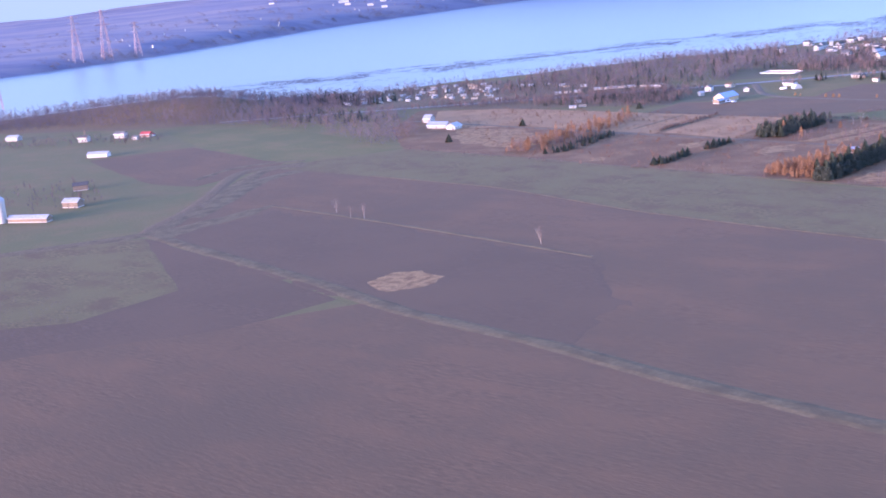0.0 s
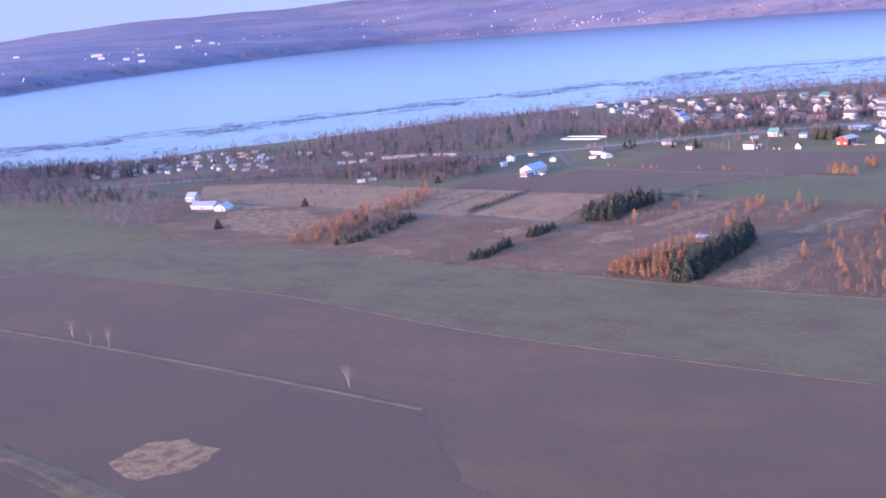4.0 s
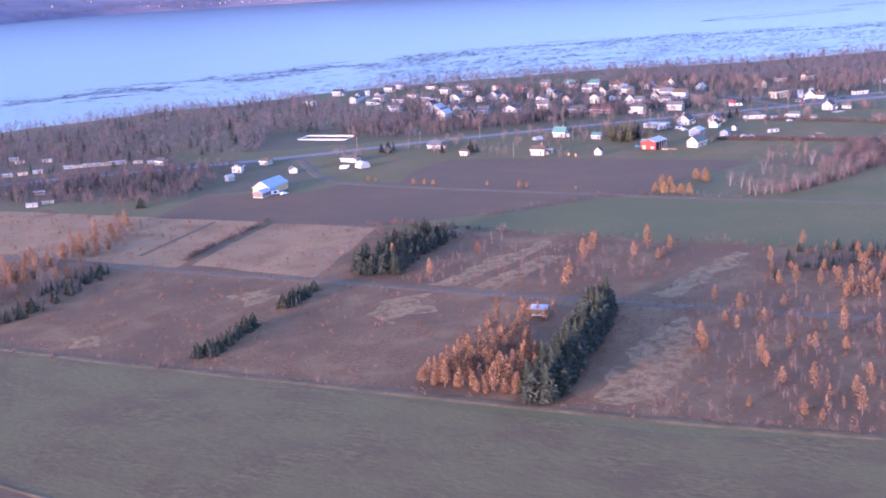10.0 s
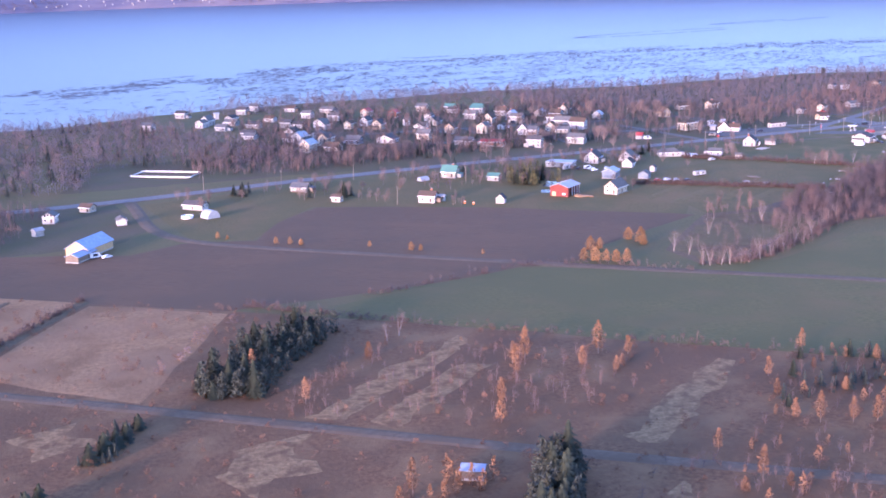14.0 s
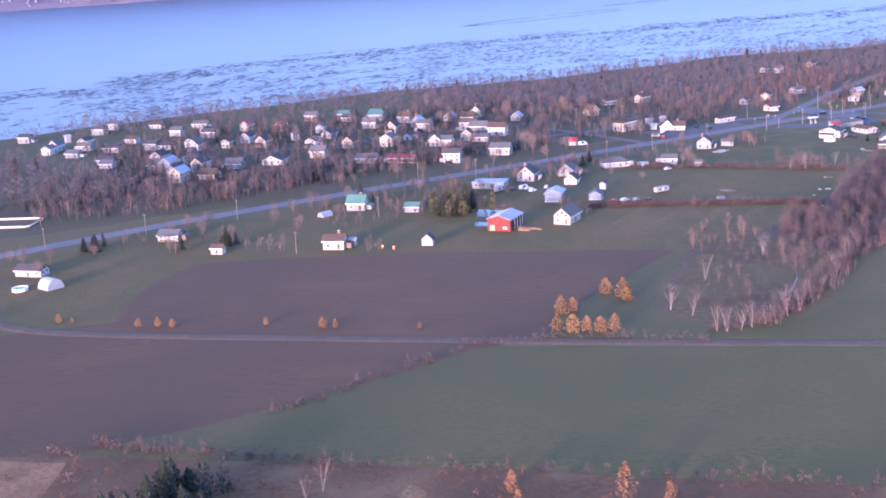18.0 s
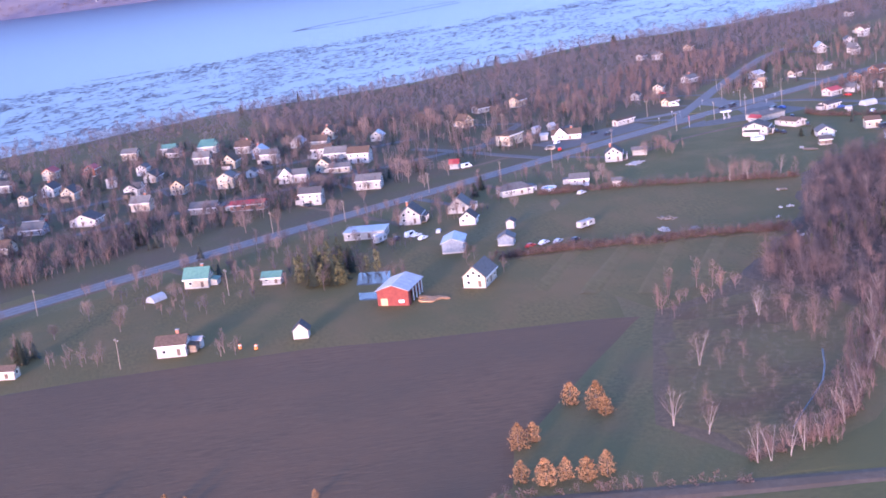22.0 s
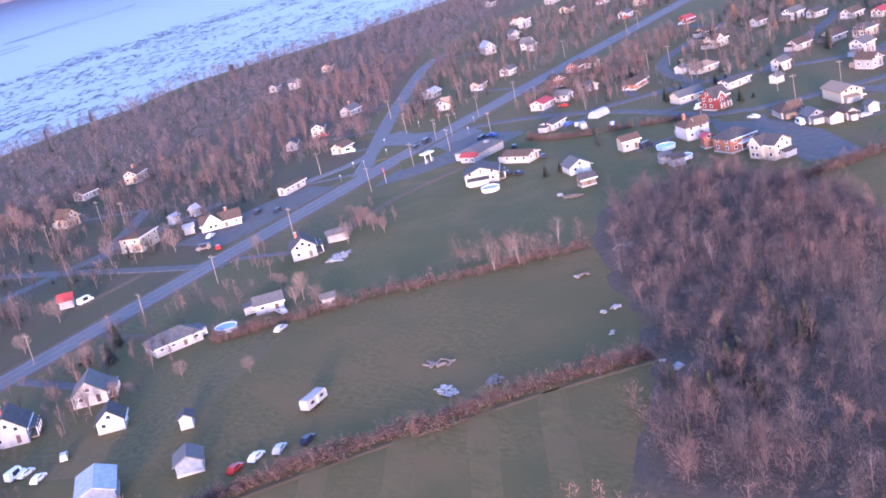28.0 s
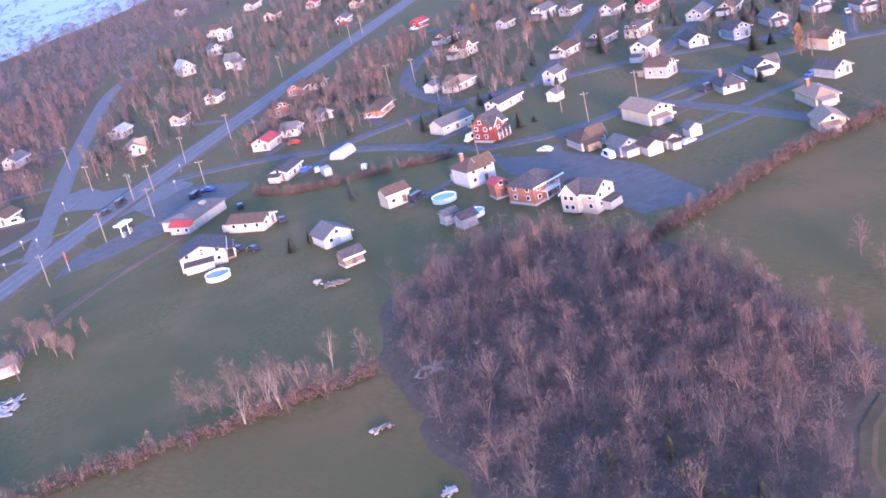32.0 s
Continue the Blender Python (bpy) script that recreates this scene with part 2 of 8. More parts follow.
TYRE = surface("black_rubber", (0.02, 0.02, 0.02), (0.035, 0.035, 0.035), 0.4, 0.9)
POOL_WALL = surface("white_pool_wall", (0.68, 0.70, 0.73), (0.80, 0.81, 0.83), 0.8, 0.5)
CARS = [surface(n, c, tuple(min(1, v * 1.1) for v in c), 2.0, 0.3) for n, c in (
    ("white_car_paint", (0.70, 0.70, 0.71)), ("dark_car_paint", (0.03, 0.035, 0.05)), ("red_car_paint", (0.42, 0.04, 0.03)), ("silver_car_paint", (0.40, 0.41, 0.43)), ("blue_car_paint", (0.05, 0.10, 0.28)))]

ORANGE_PLASTIC = surface("orange_plastic", (0.62, 0.16, 0.04), (0.72, 0.21, 0.06), 0.5, 0.5)
BARK = surface("grey_brown_bark", (0.11, 0.085, 0.075), (0.19, 0.15, 0.13), 0.6, 0.95)
BIRCH_BARK = surface("white_birch_bark", (0.22, 0.178, 0.160), (0.35, 0.295, 0.265), 0.7, 0.85)
TWIGS = surface("bare_reddish_twigs", (0.130, 0.096, 0.092), (0.205, 0.148, 0.134), 7.0, 0.95, per_object=0.25)
TWIGS_WOOD = surface("bare_wood_twigs", (0.079, 0.064, 0.068), (0.131, 0.102, 0.099), 9.0, 0.95, 0.0, None, 0.0, 0.0, (1, 1, 1), 0.35)
TWIGS_DARK = surface("dark_scrub_twigs", (0.065, 0.052, 0.053), (0.110, 0.084, 0.081), 7.0, 0.95, 0.0, None, 0.0, 0.0, (1, 1, 1), 0.3)
# Both far twig colours carry haze: a bluish or dulled tone, little contrast.
TWIGS_FAR = surface("hazy_grey_wood_twigs", (0.086, 0.079, 0.098), (0.132, 0.114, 0.132), 14.0, 0.95, 0.0, (0.126, 0.099, 0.108), 0.0, 0.0, (1, 1, 1), 0.2)
TWIGS_RUST_FAR = surface("hazy_russet_wood_twigs", (0.108, 0.078, 0.078), (0.168, 0.116, 0.106), 14.0, 0.95, 0.0, None, 0.0, 0.0, (1, 1, 1), 0.22)
TWIGS_RUST = surface("rusty_wood_twigs", (0.128, 0.084, 0.078), (0.192, 0.122, 0.106), 9.0, 0.95, 0.0, None, 0.0, 0.0, (1, 1, 1), 0.3)
HEDGE_TWIGS = surface("brown_hedge_twigs", (0.088, 0.058, 0.050), (0.146, 0.092, 0.076), 6.0, 0.95, 0.0, None, 0.0, 0.0, (1, 1, 1), 0.35)
SCRUB = surface("rusty_scrub_twigs", (0.109, 0.055, 0.036), (0.183, 0.093, 0.058), 6.0, 0.95, 0.0, None, 0.0, 0.0, (1, 1, 1), 0.35)
PALE_TWIGS = surface("pale_birch_twigs", (0.150, 0.104, 0.096), (0.225, 0.156, 0.138), 4.0, 0.95, per_object=0.15)
ORANGE = surface("orange_autumn_leaves", (0.170, 0.086, 0.048), (0.262, 0.136, 0.074), 3.0, 0.9, per_object=0.25)
GOLD = surface("golden_autumn_leaves", (0.215, 0.118, 0.056), (0.300, 0.163, 0.078), 3.0, 0.9, per_object=0.25)
NEEDLES = surface("dark_spruce_needles", (0.030, 0.041, 0.030), (0.054, 0.064, 0.042), 1.5, 0.95, per_object=0.2)
NEEDLES_WOOD = surface("dark_wood_needles", (0.038, 0.049, 0.042), (0.064, 0.073, 0.058), 3.0, 0.95, 0.0, None, 0.0, 0.0, (1, 1, 1), 0.25)
LARCH = surface("yellow_green_needles", (0.072, 0.072, 0.036), (0.118, 0.106, 0.050), 3.0, 0.95, 0.0, None, 0.0, 0.0, (1, 1, 1), 0.3)


def glass_pane():
    m = bpy.data.materials.new("dark_window_glass")
    m.use_nodes = True
    b = m.node_tree.nodes["Principled BSDF"]
    b.inputs["Base Color"].default_value = (0.025, 0.03, 0.04, 1)
    b.inputs["Roughness"].default_value = 0.06
    return m


GLASS = glass_pane()


def water_material(name, base, rough, ripple, size):
    m = bpy.data.materials.new(name)
    m.use_nodes = True
    n, l = m.node_tree.nodes, m.node_tree.links
    b = n["Principled BSDF"]
    b.inputs["Base Color"].default_value, b.inputs["Roughness"].default_value = rgb(base), rough
    b.inputs["IOR"].default_value, b.inputs["Specular IOR Level"].default_value = 1.33, 0.33
    geo, tex, bp = n.new("ShaderNodeNewGeometry"), n.new("ShaderNodeTexNoise"), n.new("ShaderNodeBump")
    tex.inputs["Scale"].default_value, tex.inputs["Detail"].default_value = 1.0 / size, 4.0
    bp.inputs["Strength"].default_value, bp.inputs["Distance"].default_value = ripple, size * 0.1
    l.new(geo.outputs["Position"], tex.inputs["Vector"])
    l.new(tex.outputs["Fac"], bp.inputs["Height"])
    l.new(bp.outputs[0], b.inputs["Normal"])
    return m


RIVER_WATER = water_material("river_water", (0.030, 0.060, 0.110), 0.3, 0.2, 6.0)
CREEK_WATER = water_material("creek_water", (0.06, 0.062, 0.062), 0.15, 0.2, 0.8)
POOL_WATER = water_material("pool_water", (0.10, 0.30, 0.50), 0.08, 0.1, 0.7)


def glow(name, colour, strength):
    m = bpy.data.materials.new(name)
    m.use_nodes = True
    b = m.node_tree.nodes["Principled BSDF"]
    b.inputs["Base Color"].default_value = rgb(colour)
    b.inputs["Emission Color"].default_value, b.inputs["Emission Strength"].default_value = rgb(colour), strength
    return m


# The backdrop hills give off pale blue themselves, in place of haze.
HAZE_HILLS = glow("glowing_haze_hills", (0.46, 0.76, 1.0), 0.10)
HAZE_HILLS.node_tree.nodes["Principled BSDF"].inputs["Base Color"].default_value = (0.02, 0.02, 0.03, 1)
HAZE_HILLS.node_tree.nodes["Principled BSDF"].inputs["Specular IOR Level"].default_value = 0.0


# ---- mesh helpers ----
def mesh(name, verts, faces, material, smooth=False):
    me = bpy.data.meshes.new(name)
    me.from_pydata([tuple(v) for v in verts], [], faces)
    me.materials.append(material)
    if smooth:
        me.polygons.foreach_set("use_smooth", [True] * len(me.polygons))
    me.update()
    return me


def part(name, data, parent, m=None, label=""):
    ob = new(name, data)
    ob.parent = parent
    if m is not None:
        ob.matrix_basis = m
    return tagged(ob, label)


def thing(name, m, label, category, group="", kind=""):
    ob = new(name)
    ob.empty_display_size = 0.3
    ob.matrix_basis = m
    return tagged(ob, label, category, group, kind)


class Shape:
    """Collects boxes, prisms, tubes and sheets into one mesh."""

    def __init__(self):
        self.v, self.f = [], []

    def add(self, verts, faces):
        k = len(self.v)
        self.v += [tuple(p) for p in verts]
        self.f += [tuple(i + k for i in f) for f in faces]
        return self

    def box(self, x0, y0, z0, x1, y1, z1):
        return self.add([(x, y, z) for z in (z0, z1) for y in (y0, y1) for x in (x0, x1)],
                        [(0, 2, 3, 1), (4, 5, 7, 6), (0, 1, 5, 4), (2, 6, 7, 3), (0, 4, 6, 2), (1, 3, 7, 5)])

    def tube(self, a, b, r0, r1, sides=6):
        a, b = Vector(a), Vector(b)
        d = (b - a).normalized()
        u = d.orthogonal().normalized()
        w = d.cross(u)
        ring = [u * math.cos(2 * math.pi * i / sides) + w * math.sin(2 * math.pi * i / sides) for i in range(sides)]
        return self.add([a + p * r0 for p in ring] + [b + p * r1 for p in ring],
                        [(i, (i + 1) % sides, sides + (i + 1) % sides, sides + i) for i in range(sides)]
                        + [tuple(range(sides - 1, -1, -1)), tuple(range(sides, 2 * sides))])

    def made(self, name, material, smooth=False):
        return mesh(name, self.v, self.f, material, smooth)


# ---- ground, river, far shore ----
SHORE_X = [-5000, -720, -400, -56, 104, 296, 520, 760, 896, 1072, 1192, 1360, 1920, 5000]
SHORE_Y = [1300, 1430, 1420, 1396, 1440, 1488, 1504, 1480, 1412, 1396, 1328, 1312, 1200, 900]
FAR_X = [-5000, -1760, -776, -560, -216, 264, 640, 1200, 1680, 2200, 2900, 5000]
FAR_Y = [1300, 1760, 2270, 2500, 3160, 3700, 3960, 3950, 3800, 3600, 3250, 2300]


def shore_y(x):
    return float(np.interp(x, SHORE_X, SHORE_Y)) + 14 * noise.noise((x * 0.012, 0.3, 0)) + 7 * noise.noise((x * 0.045, 2.3, 0))


def far_y(x):
    return float(np.interp(x, FAR_X, FAR_Y)) + 22 * noise.noise((x * 0.006, 7.1, 0))


def far_rise(x, u, depth):
    """Height of the far bank: a steep low edge, then a slope that climbs more to the east."""
    return 14 * min(1, u * depth / 90) + float(np.interp(x, [-2000, -800, -200, 500, 1200, 3000], [22, 58, 106, 116, 145, 175])) * u ** 0.9


def sheet(name, columns, material, label, category, kind="structure"):
    """A sheet from columns of points, each column as long as the next."""
    rows = len(columns[0])
    v = [p for c in columns for p in c]
    f = [(i * rows + j, (i + 1) * rows + j, (i + 1) * rows + j + 1, i * rows + j + 1) for i in range(len(columns) - 1) for j in range(rows - 1)]
    ob = new(name, mesh(name, v, f, material, True))
    return tagged(ob, label, category, kind=kind)


xs = [-5000, -3500, -2400, -1700] + [-1000 + 18 * i for i in range(160)] + [2200, 2800, 3600, 5000]
cols = []
for x in xs:
    s = shore_y(x)
    cols.append([(x, y, 0.0) for y in (-5000, -2000, -500, 200, 560, 800, 1000, 1120)] + [(x, s - 12, 0.0), (x, s - 3, -0.6), (x, s + 4, -2.6)])
sheet("ground", cols, GROUND, "flat dull green and brown autumn farmland", "ground")

water = sheet("water", [[(x, y, -2.0) for y in (700, 2000, 3000, 4000, 5000)] for x in (-5000, -2500, 0, 2500, 5000)],
              RIVER_WATER, "wide pale river reflecting the evening sky", "river")

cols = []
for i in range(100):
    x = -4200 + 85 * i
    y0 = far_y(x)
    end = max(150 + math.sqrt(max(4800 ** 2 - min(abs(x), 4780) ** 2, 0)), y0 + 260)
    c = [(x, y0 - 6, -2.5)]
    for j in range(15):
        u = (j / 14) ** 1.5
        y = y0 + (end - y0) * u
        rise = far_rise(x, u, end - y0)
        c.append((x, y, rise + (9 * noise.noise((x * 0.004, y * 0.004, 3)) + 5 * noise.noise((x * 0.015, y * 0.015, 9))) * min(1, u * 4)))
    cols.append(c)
sheet("far_bank", cols, FAR_LAND, "far wooded river bank with pale fields, tinted purple for haze", "river bank")
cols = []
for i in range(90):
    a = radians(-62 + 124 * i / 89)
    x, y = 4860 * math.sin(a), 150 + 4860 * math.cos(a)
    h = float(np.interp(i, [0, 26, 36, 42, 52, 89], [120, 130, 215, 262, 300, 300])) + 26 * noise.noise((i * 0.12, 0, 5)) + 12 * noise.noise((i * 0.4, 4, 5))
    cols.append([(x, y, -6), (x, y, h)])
sheet("backdrop", cols, HAZE_HILLS, "distant hills behind the far bank, glowing pale blue for haze", "hills")


def rise_height(x, y):
    """A low rounded hill by the river, under the western wood."""
    a = (x + 250) * 0.93 + (y - 1330) * -0.36
    b = (x + 250) * 0.36 + (y - 1330) * 0.93
    return 17.0 * math.exp(-(a / (190 if a < 0 else 80)) ** 2 - (b / 55) ** 2)


sheet("hill", [[(x, y, rise_height(x, y) - 0.25) for y in range(1170, 1420, 10)] for x in range(-620, -60, 14)], LITTER, "low rounded wooded hill by the river", "hill")

LAYER = []
PAVED = []


def support(x, y):
    """Height of the topmost patch of land or road at a spot."""
    best = 0.0
    for line, half, z in PAVED:
        if half:
            for (ax, ay), (bx, by) in zip(line, line[1:]):
                dx, dy = bx - ax, by - ay
                u = max(0.0, min(1.0, ((x - ax) * dx + (y - ay) * dy) / (dx * dx + dy * dy)))
                if math.hypot(x - ax - u * dx, y - ay - u * dy) < half:
                    best = max(best, z)
        else:
            inside = False
            for (ax, ay), (bx, by) in zip(line, line[1:] + line[:1]):
                if (ay > y) != (by > y) and x < (bx - ax) * (y - ay) / (by - ay) + ax:
                    inside = not inside
            if inside:
                best = max(best, z)
    return best


def slab(name, outline, z, material, label, category="field", waver=1.6):
    """A flat patch of land with a wavering edge, a little above the ground."""
    pts = []
    LAYER.append(name)
    z = 0.35 * z + 0.001 * (len(LAYER) % 25)
    PAVED.append((outline, 0.0, z))
    for i, (ax, ay) in enumerate(outline):
        bx, by = outline[(i + 1) % len(outline)]
        n = max(1, int(math.hypot(bx - ax, by - ay) / (14 if waver < 3 else 4)))
        for k in range(n):
            u = k / n
            x, y = ax + (bx - ax) * u, ay + (by - ay) * u
            pts.append((x + waver * noise.noise((x * 0.07, y * 0.07, 1)) + 0.5 * waver * noise.noise((x * 0.25, y * 0.25, 2)), y + waver * noise.noise((x * 0.07, y * 0.07, 8)) + 0.5 * waver * noise.noise((x * 0.25, y * 0.25, 5))))
    n = len(pts)
    area = sum(a[0] * b[1] - b[0] * a[1] for a, b in zip(pts, pts[1:] + pts[:1]))
    rim = []
    for i in range(n):
        (ax, ay), (bx, by) = pts[i - 1], pts[(i + 1) % n]
        d = math.hypot(bx - ax, by - ay) or 1.0
        k = 4.0 * (1 if area > 0 else -1) / d
        rim.append((pts[i][0] + (by - ay) * k, pts[i][1] - (bx - ax) * k))
    v = [(x, y, z) for x, y in pts] + [(x, y, -0.05) for x, y in rim]
    f = [tuple(range(n))] + [(i, n + i, n + (i + 1) % n, (i + 1) % n) for i in range(n)]
    bm = bmesh.new()
    vs = [bm.verts.new(p) for p in v]
    for q in f:
        bm.faces.new([vs[i] for i in q])
    bmesh.ops.recalc_face_normals(bm, faces=bm.faces)
    bmesh.ops.triangulate(bm, faces=[q for q in bm.faces if len(q.verts) > 4])
    me = bpy.data.meshes.new(name)
    bm.to_mesh(me)
    bm.free()
    me.materials.append(material)
    return tagged(new(name, me), label, category, kind="structure")


def ribbon(name, line, width, z, material, label, category="road", waver=0.0):
    """A strip of even width along a line, as a thin raised slab."""
    LAYER.append(name)
    z = 0.35 * z + 0.08 + 0.001 * (len(LAYER) % 25)
    PAVED.append((line, width / 2, z))
    slope = max(min(1.3, width), width * 0.45) if waver else min(1.1, width * 0.22)
    width *= 0.6 if waver else 1.0
    pts = []
    for (ax, ay), (bx, by) in zip(line, line[1:]):
        n = max(1, int(math.hypot(bx - ax, by - ay) / 12))
        pts += [(ax + (bx - ax) * k / n, ay + (by - ay) * k / n) for k in range(n)]
    pts.append(line[-1])
    pts = [Vector(p) for p in pts]
    for _ in range(3):
        pts = [pts[0]] + [(a + 2 * b + c) / 4 for a, b, c in zip(pts, pts[1:], pts[2:])] + [pts[-1]]
    s = Shape()
    v = []
    for i, p in enumerate(pts):
        d = (pts[min(i + 1, len(pts) - 1)] - pts[max(i - 1, 0)]).normalized()
        w = width / 2 * (1 + waver * noise.noise((p.x * 0.06, p.y * 0.06, 4)))
        nrm = Vector((-d.y, d.x))
        a, b = p + nrm * w, p - nrm * w
        o = nrm * slope
        v += [(a.x + o.x, a.y + o.y, -0.05), (a.x, a.y, z), (b.x, b.y, z), (b.x - o.x, b.y - o.y, -0.05)]
    f = [(4 * i + j, 4 * i + j + 1, 4 * i + j + 5, 4 * i + j + 4) for i in range(len(pts) - 1) for j in range(3)]
    s.add(v, [tuple(reversed(q)) for q in f])
    return tagged(new(name, s.made(name, material)), label, category, kind="structure")

# ---- fields, from the start of the flight to the village ----
slab("field", [(-163, 683), (-80, 571), (38, 424), (120, 318), (255, 180), (493, 90), (556, 330), (274, 444), (209, 508), (164, 558), (101, 634), (35, 737), (-48, 823), (-87, 869), (-119, 899), (-140, 797), (-154, 740)],
     0.10, PLOUGHED, "large brown ploughed field with faint furrows")
slab("field", [(-99, 723), (-150, 675), (-100, 590), (-46, 518), (40, 419), (67, 462), (66, 538), (31, 574), (-24, 643)],
     0.25, PLOUGHED_DARK, "dark damp ploughed field beside a straw track", "field", 8.0)
slab("field", [(-720, 416), (-263, 448), (-88, 478), (-48, 510), (-85, 564), (-164, 675), (-204, 671), (-335, 638), (-719, 606)], 0.08, PLOUGHED_DARK, "dark ploughed field beside the creek")
slab("field", [(-243, 669), (-165, 673), (-123, 551), (-159, 511), (-263, 511), (-335, 606)], 0.22, DULL_MEADOW, "dull green meadow corner between ploughed fields")
slab("field", [(-127, 903), (-93, 905), (-21, 926), (50, 844), (117, 775), (170, 699), (230, 624), (278, 591), (445, 443), (382, 379), (209, 510), (164, 560), (101, 635), (35, 739), (-48, 824)],
     0.18, DULL_MEADOW, "long band of dull green and brown meadow")
slab("field", [(-284, 1022), (-204, 1046), (-112, 913), (-164, 842), (-199, 868)], 0.15, PLOUGHED, "brown ploughed field beyond the creek")
slab("field", [(-248, 1171), (-147, 1143), (-21, 936), (-94, 907), (-129, 934), (-198, 1054)], 0.15, GREEN, "green meadow in front of bare woods")
slab("field", [(-478, 992), (-302, 1031), (-207, 874), (-167, 834), (-159, 748), (-171, 693), (-239, 677), (-478, 741)], 0.12, GROUND, "dull green pasture round a white farm")
ribbon("straw_track", [(-162, 684), (-82, 574), (-56, 540), (-18, 480), (36, 420), (67, 376), (117, 320), (239, 169)], 7.5, 0.42, STRAW, "straw-coloured grass track between ploughed fields", "track", 0.5)
slab("grass_verge", [(-160, 690), (-101, 744), (-112, 720), (-152, 672)], 0.40, STRAW, "olive grass strip at a field corner", "verge", 3.0)
ribbon("field_verge", [(-101, 742), (-60, 697), (0, 626), (47, 568), (67, 543)], 2.2, 0.42, STRAW, "thin straw-coloured strip between fields", "verge", 0.8)
ribbon("field_verge", [(211, 505), (165, 556), (102, 632), (37, 736), (-44, 820)], 1.0, 0.42, STRAW, "thin rusty grass strip along a field edge", "verge", 0.9)
slab("bare_patch", [(-36, 532), (-24, 546), (-12, 545), (-3, 533), (-12, 520), (-24, 512)], 0.40, PALE_GRASS, "pale bare patch in dark ploughed soil", "bare patch", 5.0)
ribbon("ditch_bank", [(166, 903), (194, 932), (222, 960)], 5.0, 0.55, LITTER, "low dark earth bank between two tan fields", "bank", 0.4)
ribbon("ditch_bank", [(150, 925), (176, 952), (198, 976)], 2.5, 0.5, LITTER, "low overgrown bank in a tan field", "ditch", 0.5)
ribbon("creek_bank", [(-96, 868), (-117, 857), (-127, 816), (-134, 772), (-142, 745), (-146, 725)], 11.0, 0.36, STRAW, "pale grass bank beside the creek gully", "creek bank", 0.5)
ribbon("creek_bank", [(-170, 868), (-155, 905), (-131, 922), (-95, 915)], 6.0, 0.36, STRAW, "pale grass bank above the creek gully", "creek bank", 0.5)
ribbon("gully", [(-95, 888), (-122, 905), (-140, 900), (-145, 853), (-147, 800), (-152, 753), (-162, 720), (-168, 692)], 8.0, 0.38, LITTER, "dark overgrown creek gully", "gully", 0.5)
ribbon("creek_bank", [(-95, 902), (-123, 895), (-137, 797), (-153, 740), (-162, 683), (-204, 676), (-241, 663), (-479, 630)], 11.0, 0.30, STRAW, "straw-grown creek bank", "creek bank", 0.6)
ribbon("creek", [(-95, 902), (-123, 895), (-137, 797), (-153, 740), (-162, 683), (-204, 676), (-241, 663), (-479, 630)], 2.2, 0.45, LITTER, "narrow dark creek between straw banks", "creek", 0.4)

slab("fallow", [(-21, 928), (53, 847), (105, 784), (229, 643), (275, 597), (445, 448), (571, 569), (408, 743), (306, 864), (260, 915), (168, 1013), (72, 1120), (-8, 1163), (-32, 1053)],
     0.14, RUST, "rusty brown fallow land with scrub", "fallow land")
slab("field", [(71, 1002), (159, 894), (165, 903), (220, 958), (168, 1013), (72, 1118), (8, 1147), (0, 1022)], 0.28, TAN, "pale tan dry-grass field")
slab("field", [(167, 894), (222, 953), (259, 913), (204, 843)], 0.30, TAN, "pale tan mown field beside a dark hedge")
ribbon("field_verge", [(-21, 926), (53, 846), (105, 782), (229, 641), (275, 596), (445, 445)], 3.6, 0.45, STRAW, "tan grass verge along the fallow land", "verge", 0.7)
slab("dry_grass_patch", [(166, 839), (182, 834), (181, 817), (167, 817)], 0.32, PALE_GRASS, "straw-coloured patch in rusty scrub", "grass patch", 7.0)
slab("dry_grass_patch", [(211, 796), (226, 791), (219, 765), (202, 767)], 0.32, PALE_GRASS, "straw-coloured patch in rusty scrub", "grass patch", 9.0)
slab("dry_grass_patch", [(103, 811), (112, 809), (109, 798), (100, 800)], 0.32, PALE_GRASS, "small straw-coloured patch in scrub", "grass patch", 4.0)
slab("dry_grass_patch", [(240, 804), (313, 843), (316, 838), (246, 796)], 0.32, PALE_GRASS, "tan strip of dry grass between scrub", "grass patch", 5.0)
slab("dry_grass_patch", [(252, 790), (300, 818), (303, 812), (256, 784)], 0.33, PALE_GRASS, "straw-coloured strip of dry grass", "grass patch", 4.0)
slab("dry_grass_patch", [(301, 744), (364, 777), (367, 770), (306, 735)], 0.32, PALE_GRASS, "tan strip of dry grass between scrub", "grass patch", 5.0)
slab("dry_grass_patch", [(228, 661), (261, 697), (294, 710), (263, 665), (234, 648)], 0.32, PALE_GRASS, "tan clearing beside the spruce row", "grass patch", 7.0)
slab("dry_grass_patch", [(20, 935), (62, 880), (90, 915), (60, 985), (20, 1010)], 0.31, PALE_GRASS, "pale tan patch of dry grass", "grass patch", 9.0)
ribbon("grass_edge", [(649, 897), (642, 904), (632, 906), (619, 903), (604, 899), (570, 888)], 2.6, 0.5, STRAW, "tan grass edge between wood and field", "verge", 0.5)
ribbon("creek", [(508, 885), (498, 879), (489, 872), (481, 873), (478, 874), (462, 868)], 0.4, 0.52, CREEK_WATER, "small bright creek winding through scrub", "creek", 0.5)
